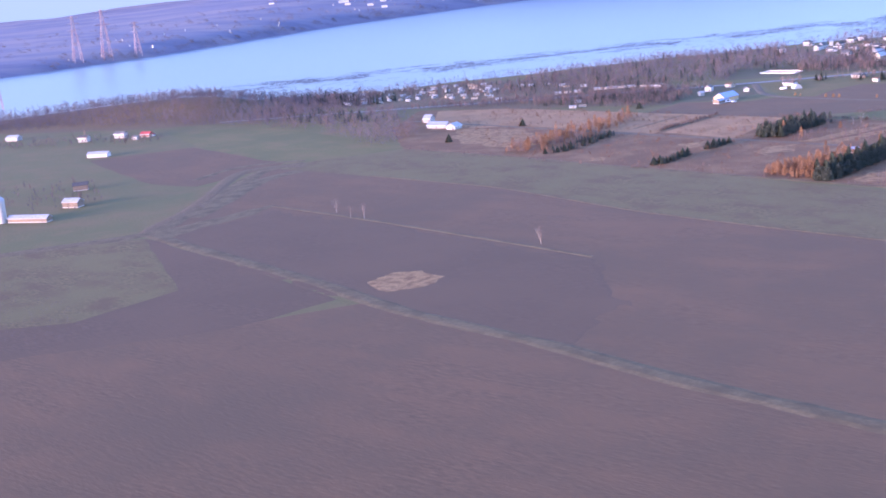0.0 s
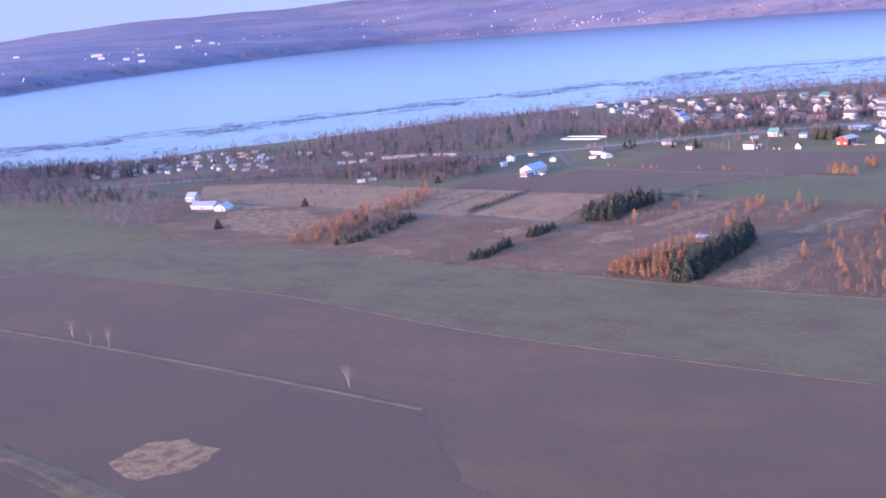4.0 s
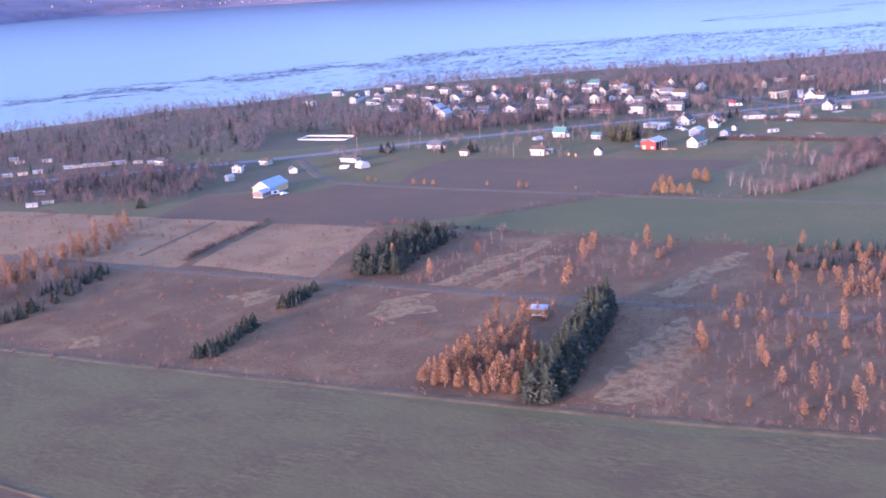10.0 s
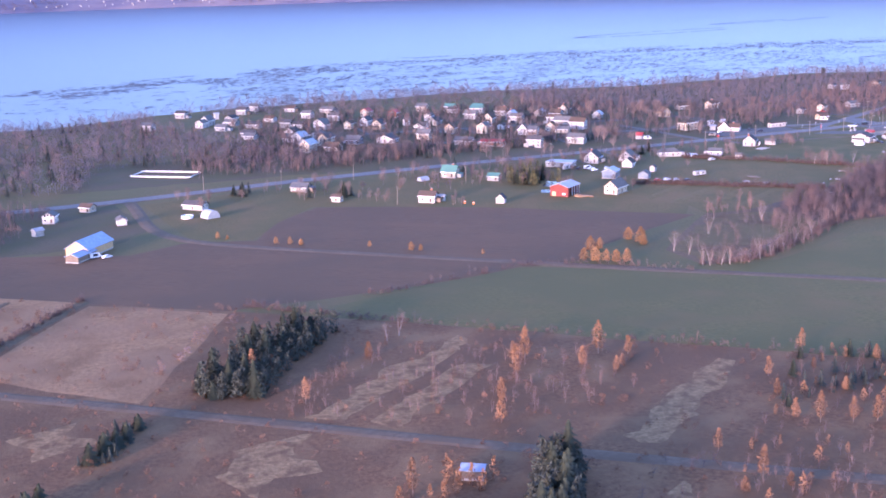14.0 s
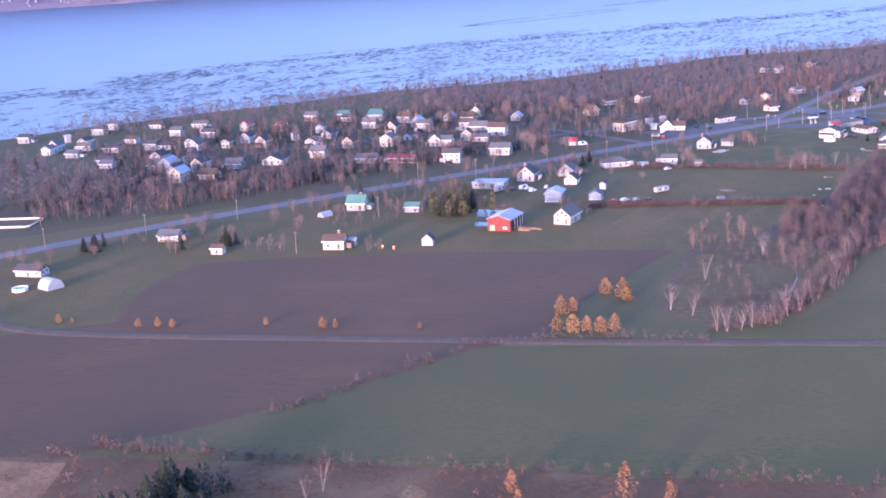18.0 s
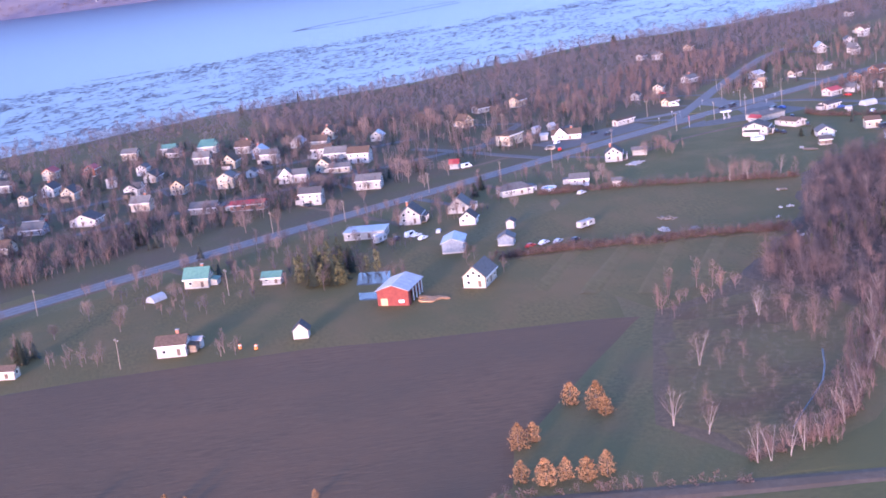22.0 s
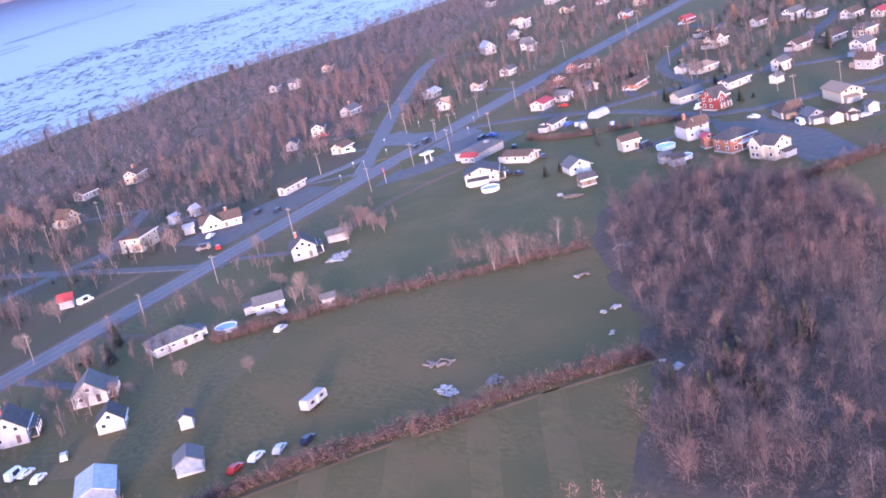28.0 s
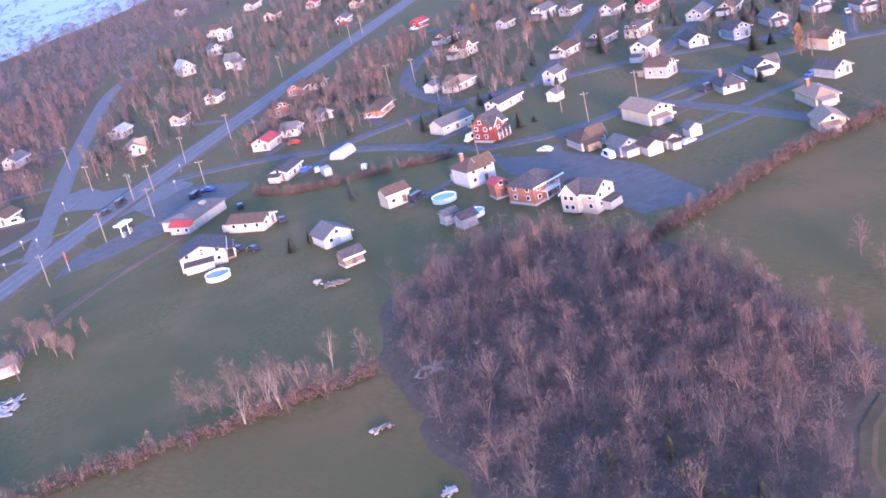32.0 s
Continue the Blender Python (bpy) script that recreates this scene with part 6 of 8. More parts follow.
# driveways from the houses to the nearest street, some with a parked car
ROAD_SPOTS = []
for line in [HIGHWAY, SIDE_ROAD] + STREETS:
    for (ax, ay), (bx, by) in zip(line, line[1:]):
        n = max(1, int(math.hypot(bx - ax, by - ay) / 4))
        ROAD_SPOTS += [(ax + (bx - ax) * k / n, ay + (by - ay) * k / n) for k in range(n)]
HOUSES = [o for o in scene.objects if o.parent is None and o.name.split(".")[0] in ("house", "garage") and 440 < o.location.x < 1300]
for i, o in enumerate(HOUSES):
    hx, hy = o.location.x, o.location.y
    d, rx, ry = min((math.hypot(hx - px, hy - py), px, py) for px, py in ROAD_SPOTS)
    if not 9 < d < 45:
        continue
    ux, uy = (rx - hx) / d, (ry - hy) / d
    sx, sy = hx - uy * 5.2 * (1 if i % 2 else -1), hy + ux * 5.2 * (1 if i % 2 else -1)
    if any(p is not o and math.hypot(sx + ux * d * 0.4 - p.location.x, sy + uy * d * 0.4 - p.location.y) < 6.5 for p in HOUSES):
        continue
    ribbon("driveway", [(sx - ux * 2, sy - uy * 2), (sx + ux * d * 0.5, sy + uy * d * 0.5), (sx + ux * (d - 1), sy + uy * (d - 1))], 2.8, 0.29, STREET_ASPHALT if i % 3 else GRAVEL, "short driveway beside a house", "driveway", 0.2)
    if i % 2 == 0:
        park(CAR_MODELS[(i * 5 + 1) % 7], sx + ux * 3, sy + uy * 3, math.degrees(math.atan2(uy, ux)) + random.uniform(-5, 5))


def orange_drum(x, y):
    top = thing("orange_drum", pose(x, y, 0.25), "bright orange plastic drum on the lawn", "drum")
    part("body", Shape().tube((0, 0, 0), (0, 0, 0.7), 0.55, 0.5, 14).tube((0, 0, 0.7), (0, 0, 1.4), 0.52, 0.42, 14).made("body", ORANGE_PLASTIC), top)
    part("band", Shape().tube((0, 0, 0.95), (0, 0, 1.12), 0.53, 0.5, 14).made("band", TRIM), top, None, "white band")


for x, y in [(439, 1026), (437, 1031)]:
    orange_drum(x, y)


# ---- trees ----
def soup(name, tris, material):
    """A mesh from an array of triangles (n, 3, 3)."""
    tris = np.asarray(tris, dtype=np.float32)
    n = len(tris)
    me = bpy.data.meshes.new(name)
    me.vertices.add(3 * n)
    me.vertices.foreach_set("co", tris.reshape(-1))
    me.loops.add(3 * n)
    me.loops.foreach_set("vertex_index", np.arange(3 * n, dtype=np.int32))
    me.polygons.add(n)
    me.polygons.foreach_set("loop_start", np.arange(0, 3 * n, 3, dtype=np.int32))
    me.materials.append(material)
    me.update(calc_edges=True)
    return me


RNG = np.random.default_rng(7)


def unit(v):
    return v / np.linalg.norm(v, axis=-1, keepdims=True)


def bare_crown(h, spread, count, width):
    """Fine twigs fanning up and out from a rounded crown."""
    u = RNG.random(count)
    ang = RNG.random(count) * 2 * np.pi
    z = h * (0.28 + 0.62 * u ** 0.8)
    lim = spread * np.sin(np.pi * np.clip((z / h - 0.15) / 0.9, 0.05, 1)) ** 0.7
    rad = lim * np.sqrt(RNG.random(count))
    base = np.stack([rad * np.cos(ang), rad * np.sin(ang), z], 1)
    way = unit(np.stack([np.cos(ang) * (0.1 + 0.42 * rad / spread), np.sin(ang) * (0.1 + 0.42 * rad / spread), 0.7 + 0.5 * RNG.random(count)], 1) + RNG.normal(0, 0.22, (count, 3)))
    side = unit(np.cross(way, RNG.normal(0, 1, (count, 3))))
    length = (h * 0.13 * (0.5 + RNG.random(count)))[:, None]
    w = (width * (0.5 + RNG.random(count)))[:, None]
    a = base - side * w / 2
    b = base + side * w / 2
    return np.stack([a, b, base + way * length], 1)


def fan_crown(h, spread, limbs, twigs, width):
    """Limbs that fan up and out from the trunk, with fine twigs along their outer half."""
    ang, u = RNG.random(limbs) * 2 * np.pi, RNG.random(limbs)
    r = spread * np.sqrt(u) * (0.8 + 0.5 * RNG.random(limbs))
    top = h * (0.58 + 0.42 * np.sqrt(1 - u) * (0.65 + 0.4 * RNG.random(limbs)))
    tip = np.stack([r * np.cos(ang), r * np.sin(ang), top], 1)
    root = np.stack([0 * r, 0 * r, top * (0.15 + 0.45 * (1 - u) * RNG.random(limbs) + 0.1)], 1)
    way = unit(tip - root)
    side = unit(np.cross(way, RNG.normal(0, 1, (limbs, 3)))) * width
    big = np.stack([root - side * 1.3, root + side * 1.3, tip], 1)
    k, s = RNG.integers(0, limbs, twigs), (0.3 + 0.7 * RNG.random(twigs))[:, None]
    base = root[k] * (1 - s) + tip[k] * s
    d = unit(way[k] + RNG.normal(0, 0.55, (twigs, 3)) + np.array([0, 0, 0.15]))
    q = unit(np.cross(d, RNG.normal(0, 1, (twigs, 3)))) * width * 0.5
    small = np.stack([base - q, base + q, base + d * (h * 0.13 * (0.4 + RNG.random(twigs)))[:, None]], 1)
    return np.concatenate([big, small])


def cloud_crown(h, spread, count, width, low=0.22):
    """A rounded bare crown: fine twigs that spray from a dozen limb ends, denser at the rim, with gaps between."""
    k = 13
    ang, u = RNG.random(k) * 2 * np.pi, RNG.random(k)
    z = low + (0.92 - low) * u
    r = spread * np.sin(np.pi * np.clip(0.12 + 0.85 * (z - low) / (0.98 - low), 0, 1)) ** 0.6 * np.sqrt(RNG.random(k)) * 0.85
    ends = np.stack([r * np.cos(ang), r * np.sin(ang), h * z], 1)
    i = RNG.integers(0, k, count)
    base = ends[i] + RNG.normal(0, 1, (count, 3)) * np.array([spread * 0.2, spread * 0.2, h * 0.06])
    way = unit(RNG.normal(0, 0.75, (count, 3)) + unit(base - np.array([0, 0, h * 0.35])) * 0.8 + np.array([0, 0, 0.25]))
    side = unit(np.cross(way, RNG.normal(0, 1, (count, 3)))) * (width * (0.5 + RNG.random(count)))[:, None] / 2
    return np.stack([base - side, base + side, base + way * (h * 0.1 * (0.5 + RNG.random(count)))[:, None]], 1)


def leaf_crown(h, spread, count, size, low=0.15, point=0.9):
    """Small leaf clumps as short crossed blades, thick in places and thin in others."""
    cl = RNG.random((22, 3))
    ca, cz = cl[:, 0] * 6.283, low + (1 - low) * cl[:, 1] ** 0.9
    cr = spread * np.clip((1.03 - cz) ** point + 0.1, 0, 1) * np.sqrt(cl[:, 2])
    k = RNG.integers(0, 22, count)
    p = np.stack([cr[k] * np.cos(ca[k]), cr[k] * np.sin(ca[k]), cz[k] * h], 1) + RNG.normal(0, 1, (count, 3)) * np.array([spread * 0.2, spread * 0.2, h * 0.06])
    p[:, 2] = np.clip(p[:, 2], h * low * 0.6, h * 1.04)
    a, b, c = (RNG.normal(0, size, (count, 3)) for _ in range(3))
    return np.stack([p + a, p + b, p + c], 1)


def flame_crown(h, spread, count, size, low=0.06):
    """A dense upright crown of small leaf blades, widest below the middle, with an uneven rim."""
    u = RNG.random(count)
    z = low + (1 - low) * u ** 1.1
    ang = RNG.random(count) * 2 * np.pi
    rim = spread * np.sin(np.pi * np.clip(0.14 + 0.86 * (z - low) / (1 - low), 0, 1) ** 0.75) ** 0.75
    rim = rim * (0.8 + 0.22 * np.sin(ang * 3 + z * 9) + 0.18 * np.sin(ang * 5 - z * 14))
    r = rim * np.sqrt(0.25 + 0.75 * RNG.random(count))
    p = np.stack([r * np.cos(ang), r * np.sin(ang), h * z], 1)
    a, b, c = (RNG.normal(0, size, (count, 3)) for _ in range(3))
    return np.stack([p + a, p + b, p + c], 1)


def needle_crown(h, spread, count, size):
    """Drooping sprays in a cone."""
    u = RNG.random(count) ** 1.25
    ang = RNG.random(count) * 2 * np.pi
    z = h * (0.06 + 0.92 * u)
    edge = spread * (1.02 - u) ** 0.65 * (0.85 + 0.3 * np.sin(z * 5.0 + ang * 2)) + 0.08
    r0 = edge * 0.25 * RNG.random(count)
    r1 = edge * (0.75 + 0.35 * RNG.random(count))
    d = np.stack([np.cos(ang), np.sin(ang), 0 * ang], 1)
    t = np.stack([-np.sin(ang), np.cos(ang), 0 * ang], 1)
    inner = d * r0[:, None] + np.stack([0 * z, 0 * z, z + size * 0.6], 1)
    tip = d * r1[:, None] + np.stack([0 * z, 0 * z, z - 0.25 * r1], 1)
    w = (size * (0.5 + RNG.random(count)))[:, None]
    return np.stack([inner - t * w * 0.6, tip - t * w * 0.25, inner + t * w * 0.6 + np.array([0, 0, 0.25])], 1)


def trunk_mesh(h, r, limbs, material, lean=0.04):
    s = Shape()
    p, q = Vector((0, 0, -0.2)), None
    pts = [Vector((random.gauss(0, lean) * h * k / 5, random.gauss(0, lean) * h * k / 5, h * 0.92 * k / 5 - 0.2 * (k == 0))) for k in range(6)]
    for k in range(5):
        s.tube(pts[k], pts[k + 1], r * (1 - k / 5.5), r * (1 - (k + 1) / 5.5), 6)
    for i in range(limbs):
        k = random.uniform(1.4, 4.6)
        a = pts[int(k)].lerp(pts[int(k) + 1], k % 1)
        g = random.uniform(0, 6.283)
        length = h * random.uniform(0.16, 0.30) * (1.2 - k / 8)
        b = a + Vector((math.cos(g) * length * 0.7, math.sin(g) * length * 0.7, length * 0.85))
        s.tube(a, b, r * 0.42 * (1 - k / 7), r * 0.12, 4)
    return s.made("trunk", material)


def stems_mesh(h, r, stems, material):
    """Several slim stems that lean apart from one root."""
    s = Shape()
    for i in range(stems):
        g, lean = random.uniform(0, 6.283), random.uniform(0.14, 0.36)
        p0 = Vector((0.12 * math.cos(g), 0.12 * math.sin(g), -0.2))
        for k in range(4):
            p1 = p0 + Vector((math.cos(g) * lean * h / 4 * (0.6 + 0.3 * k), math.sin(g) * lean * h / 4 * (0.6 + 0.3 * k), h * 0.235))
            s.tube(p0, p1, r * (1 - k * 0.22), r * (0.78 - k * 0.22), 5)
            if k:
                q = random.uniform(0, 6.283)
                s.tube(p0, p0 + Vector((math.cos(q) * h * 0.1, math.sin(q) * h * 0.1, h * 0.17)), r * 0.4, r * 0.1, 4)
            p0 = p1
    return s.made("trunk", material)


def tree_model(name, label, category, trunk, crown, crown_name="crown", group=""):
    top = thing(name, pose(0, 0, -50), label, category, group)
    part("trunk", trunk, top)
    part(crown_name, crown, top)
    return top


def plant(models, spots, lo=0.8, hi=1.2, turn=True):
    """Copies of the models at the spots, each turned and sized anew; the first copies are the models themselves."""
    for i, (x, y) in enumerate(spots):
        s = random.uniform(lo, hi)
        m = pose(x, y, 0.15, 0, 0, random.uniform(0, 360))
        src = models[i % len(models)]
        ob = copy_thing(src, m)
        ob.scale = (s * random.uniform(0.92, 1.08), s * random.uniform(0.92, 1.08), s)


def discard(models):
    for src in models:
        for o in (*src.children_recursive, src):
            bpy.data.objects.remove(o)


def inside(x, y, outline):
    hit = False
    for (ax, ay), (bx, by) in zip(outline, outline[1:] + outline[:1]):
        if (ay > y) != (by > y) and x < (bx - ax) * (y - ay) / (by - ay) + ax:
            hit = not hit
    return hit


KEEP_OUT = []


def scatter(outline, count, gap=2.5, clear=0.0):
    """Random spots inside an outline, apart from each other and off roads and houses."""
    xs_, ys_ = [p[0] for p in outline], [p[1] for p in outline]
    out, cells, tries = [], set(), 0
    while len(out) < count and tries < count * 25:
        tries += 1
        x, y = random.uniform(min(xs_), max(xs_)), random.uniform(min(ys_), max(ys_))
        cell = (int(x / gap), int(y / gap))
        if cell in cells or not inside(x, y, outline):
            continue
        if y > shore_y(x) - 6 or any(abs(x - a) < r + clear and abs(y - b) < r + clear for a, b, r in KEEP_OUT):
            continue
        cells.add(cell)
        out.append((x, y))
    return out


def wood(name, spots, crowns, material, label, category="wood", lo=0.7, hi=1.25):
    """Many trees joined into one mesh, a share of them of a rustier kind."""
    if material is TWIGS_WOOD or material is TWIGS_FAR:
        k = len(spots) // 4
        wood(name, spots[:k], crowns, TWIGS_RUST if material is TWIGS_WOOD else TWIGS_RUST_FAR, "rusty " + label, category, lo, hi)
        spots = spots[k:]
    parts_ = []
    for x, y in spots:
        c = crowns[random.randrange(len(crowns))]
        a, s = random.uniform(0, 6.283), random.uniform(lo, hi)
        m = np.array([[math.cos(a) * s, math.sin(a) * s, 0], [-math.sin(a) * s, math.cos(a) * s, 0], [0, 0, s]], dtype=np.float32)
        parts_.append(np.asarray(c, dtype=np.float32) @ m + np.array([x, y, 0.1 + rise_height(x, y)], dtype=np.float32))
    return tagged(new(name, soup(name, np.concatenate(parts_), material)), label, category, kind="stuff")


def with_trunk(crown, h, r, limbs=4):
    """Adds a tapered trunk and limbs of slim triangles to a crown."""
    t = []
    for g in range(3):
        a, b = g * 2.094, (g + 1) * 2.094
        t.append([(r * math.cos(a), r * math.sin(a), -0.2), (r * math.cos(b), r * math.sin(b), -0.2), (0, 0, h * 0.85)])
    for i in range(limbs):
        z, g = h * random.uniform(0.3, 0.6), random.uniform(0, 6.283)
        l = h * 0.3
        t.append([(0, 0, z - r * 0.7), (0, 0, z + r * 0.7), (math.cos(g) * l * 0.6, math.sin(g) * l * 0.6, z + l * 0.8)])
    return np.concatenate([crown, np.array(t)])


for ob in scene.objects:
    if ob.parent is None and ob.get("category") and ob.get("kind", "") not in ("structure", "stuff"):
        KEEP_OUT.append((ob.location.x, ob.location.y, 5.0))
for line in [HIGHWAY, SIDE_ROAD] + STREETS:
    for (ax, ay), (bx, by) in zip(line, line[1:]):
        n = max(1, int(math.hypot(bx - ax, by - ay) / 6))
        KEEP_OUT += [(ax + (bx - ax) * k / n, ay + (by - ay) * k / n, 5.0) for k in range(n)]

# more village houses on the plots behind the streets
PLOTS = [(450, 1240), (500, 1215), (690, 1200), (735, 1170), (770, 1180), (735, 1235), (700, 1290), (620, 1340), (540, 1370), (460, 1330)]
for i, (x, y) in enumerate(scatter(PLOTS, 18, 16, 8)):
    house(x, y, (-54, 36, 36, -60)[i % 4], 8 + i % 3, 6.2, (1.5, 1, 2)[i % 3], ("grey", "white", "cream", "grey", "blue")[i % 5], ("grey", "metal", "dark", "brown")[i % 4], pitch=0.75, chimney=i % 3 == 0)
    KEEP_OUT.append((x, y, 6.0))
# single trees
BARE = [tree_model("bare_tree", "bare deciduous tree with reddish twigs", "tree", trunk_mesh(h, 0.24, 9, BARK), soup("crown", np.concatenate([bare_crown(h, sp, 380, 0.08), fan_crown(h, sp, 24, 160, 0.06)]), TWIGS), "crown") for h, sp in ((10, 3.4), (11.5, 3.0), (9, 3.8))]
BIRCH = [tree_model("birch", "bare birch with white bark", "tree", stems_mesh(h, 0.085, st, BIRCH_BARK), soup("crown", np.concatenate([cloud_crown(h, sp * 1.1, 170, 0.04, 0.42), fan_crown(h, sp * 1.3, 9, 60, 0.03)]), PALE_TWIGS), "crown") for h, sp, st in ((9.0, 2.4, 3), (8, 2.0, 2), (9.5, 2.2, 3))]
AUTUMN = [tree_model("autumn_tree", "slender tree with orange autumn leaves", "tree", trunk_mesh(h, 0.13, 6, BARK), soup("crown", flame_crown(h, sp, 460, 0.2, lo), ORANGE), "crown") for h, sp, lo in ((7.5, 1.7, 0.16), (6, 1.6, 0.06), (9, 1.8, 0.2), (4.5, 1.4, 0.05))]
GOLDEN = [tree_model("golden_tree", "small rounded tree with golden autumn leaves", "tree", trunk_mesh(h, 0.16, 6, BARK), soup("crown", flame_crown(h, sp, 760, 0.2, 0.05), GOLD), "crown") for h, sp in ((6, 2.5), (5, 2.2))]
SPRUCE = [tree_model("spruce", "dark green spruce on dry ground", "tree", trunk_mesh(h, 0.2, 0, BARK, 0.0), soup("crown", needle_crown(h, sp, 1300, 0.42), NEEDLES), "crown") for h, sp in ((10, 3.7), (8.5, 3.5), (11.5, 3.7), (4.8, 2.8))]
BUSH = [tree_model("bush", "low bare reddish bush", "bush", trunk_mesh(2.2, 0.07, 5, BARK, 0.1), soup("crown", leaf_crown(h, sp, 300, 0.12, 0.05, 0.45), TWIGS), "crown") for h, sp in ((3.0, 1.8), (2.4, 1.5))]

plant(AUTUMN, [(56, 873), (65, 867), (76, 869), (73, 902), (85, 895), (93, 907), (101, 920), (112, 931), (119, 936), (128, 950), (140, 975), (148, 980), (158, 996), (68, 884), (80, 880), (90, 892), (98, 905)], 0.9, 1.3)
plant(AUTUMN, scatter([(52, 868), (70, 856), (96, 872), (130, 920), (165, 990), (150, 1000), (110, 945), (75, 915)], 40, 5), 0.7, 1.15)
plant(BARE, scatter([(52, 868), (70, 856), (96, 872), (130, 920), (165, 990), (150, 1000), (110, 945), (75, 915)], 18, 5), 0.5, 0.8)
plant(SPRUCE[3:], [(76, 846), (85, 848), (95, 857), (105, 866), (121, 889), (129, 902), (90, 850), (112, 876)], 0.7, 1.3)
plant(SPRUCE[3:], [(73, 998), (12, 944), (175, 1040)], 1.0, 1.4)
plant(SPRUCE[3:], [(136, 765), (140, 766), (144, 767), (149, 773), (154, 780), (158, 784), (162, 788), (179, 806), (184, 810), (188, 813), (192, 817), (197, 822)], 0.7, 1.2)
plant(SPRUCE, [(222, 841), (231, 854), (229, 836), (240, 848), (249, 855), (258, 863), (269, 876), (276, 879), (253, 873), (267, 863), (233, 827), (223, 834), (236, 841), (245, 860), (262, 870), (255, 858), (228, 846)], 0.75, 1.05)
plant(BUSH, [(218, 864), (227, 871), (238, 885), (257, 901), (244, 893), (232, 878)], 0.9, 1.5)
plant(AUTUMN, [(241, 847), (248, 848), (243, 814), (278, 841), (280, 770), (291, 786), (311, 809), (327, 825), (317, 811), (328, 796), (339, 802), (338, 789), (346, 796), (333, 786), (306, 800)], 0.7, 1.25)
plant(BIRCH, [(297, 855), (291, 852), (47, 577), (-59, 703), (-50, 684), (-42, 676), (664, 1006), (667, 1002), (668, 1000), (683, 994), (658, 945)], 0.8, 1.1)
plant(SPRUCE, [(213, 668), (216, 671), (219, 675), (222, 678), (225, 682), (229, 685), (232, 688), (236, 692), (239, 695), (243, 699), (246, 702), (250, 705), (254, 709), (258, 713), (261, 717), (265, 721), (268, 725), (272, 729), (275, 734)], 1.05, 1.3)
plant(SPRUCE[:3], [(209, 672), (215, 677), (221, 684), (228, 690), (235, 697), (242, 704), (250, 711), (257, 718), (264, 726), (271, 733)], 0.9, 1.25)
plant(AUTUMN, scatter([(186, 702), (192, 690), (212, 674), (222, 690), (230, 712), (215, 716), (200, 712)], 9, 5), 0.6, 1.0)
plant(AUTUMN, [(189, 701), (191, 697), (193, 694), (196, 692), (200, 690), (202, 686), (204, 683), (206, 680), (209, 678), (201, 705), (206, 703), (216, 708), (224, 714), (231, 740), (237, 744), (237, 731), (195, 700), (211, 700)], 0.7, 1.1)
plant(AUTUMN, [(366, 756), (347, 728), (350, 722), (383, 754), (393, 768), (357, 744), (357, 717), (405, 749), (392, 734), (403, 740), (372, 707), (356, 702), (363, 714), (391, 720), (380, 719), (375, 735), (398, 726), (410, 715), (420, 730)], 0.6, 1.05)
plant(SPRUCE, [(372, 752), (386, 762), (400, 755), (352, 735)], 0.4, 0.7)
plant(AUTUMN, [(314, 723), (302, 702), (310, 704), (313, 698), (281, 687), (278, 681), (285, 662), (285, 660), (304, 669), (278, 644), (282, 635), (268, 616), (306, 662), (290, 627), (324, 669), (314, 657), (296, 628), (266, 621), (279, 613), (258, 634), (340, 665), (330, 640), (345, 625), (355, 650), (320, 610)], 0.6, 1.05)
plant(GOLDEN, [(424, 913), (429, 913), (412, 902), (414, 897), (418, 895), (420, 891), (424, 889), (450, 919), (451, 912), (449, 908)], 0.8, 1.15)
plant(GOLDEN, [(304, 1032), (307, 1028), (326, 1002), (329, 997), (363, 959), (366, 956), (384, 935), (352, 976), (321, 1006)], 0.35, 0.75)
plant(BIRCH, [(451, 891), (451, 882), (444, 866), (446, 864), (450, 862), (454, 861), (459, 860), (464, 860), (470, 860), (477, 861), (484, 864), (499, 869), (512, 873), (543, 889), (549, 889), (485, 906), (526, 914), (507, 871), (524, 912), (490, 866), (518, 876), (530, 882), (536, 885)], 0.7, 1.1)
plant(BARE, [(634, 1260), (669, 1284), (659, 1280), (700, 1271), (703, 1265), (698, 1225), (626, 1159), (622, 1148), (595, 1179), (735, 1252), (737, 1246), (740, 1241), (752, 1243), (690, 1160), (640, 1140), (700, 1140), (560, 1130), (530, 1150), (780, 1180), (800, 1190), (820, 1150), (760, 1215)], 0.75, 1.15)
plant(SPRUCE, [(490, 1060), (499, 1065), (494, 1054), (500, 1055), (505, 1074), (512, 1073), (511, 1065), (502, 1191), (500, 1181), (512, 1201), (396, 1085), (399, 1095), (351, 1126), (354, 1121), (621, 1102), (610, 1105), (610, 1096), (507, 1060)], 0.55, 0.9)
plant(SPRUCE, [(598, 929), (593, 925), (591, 922), (588, 919), (619, 917), (611, 917), (614, 915), (571, 907), (604, 928), (584, 920)], 0.45, 0.7)
plant(BARE, [(660, 1074), (655, 1068), (646, 1059), (643, 1050), (649, 1058), (724, 1083), (713, 1071), (713, 1073), (719, 1074), (696, 1069), (691, 1100), (602, 1046), (708, 1066), (704, 1060)], 0.45, 0.75)
plant(BARE, scatter([(300, 1100), (380, 1085), (480, 1075), (600, 1060), (640, 1130), (560, 1160), (400, 1150), (320, 1160)], 46, 7, 1), 0.45, 0.75)
plant(SPRUCE, scatter([(820, 1060), (900, 960), (960, 900), (900, 860), (830, 900), (810, 980)], 14, 9, 3), 0.4, 0.75)
plant(AUTUMN, [(858, 888), (1010, 1010), (1000, 980)], 1.2, 1.4)
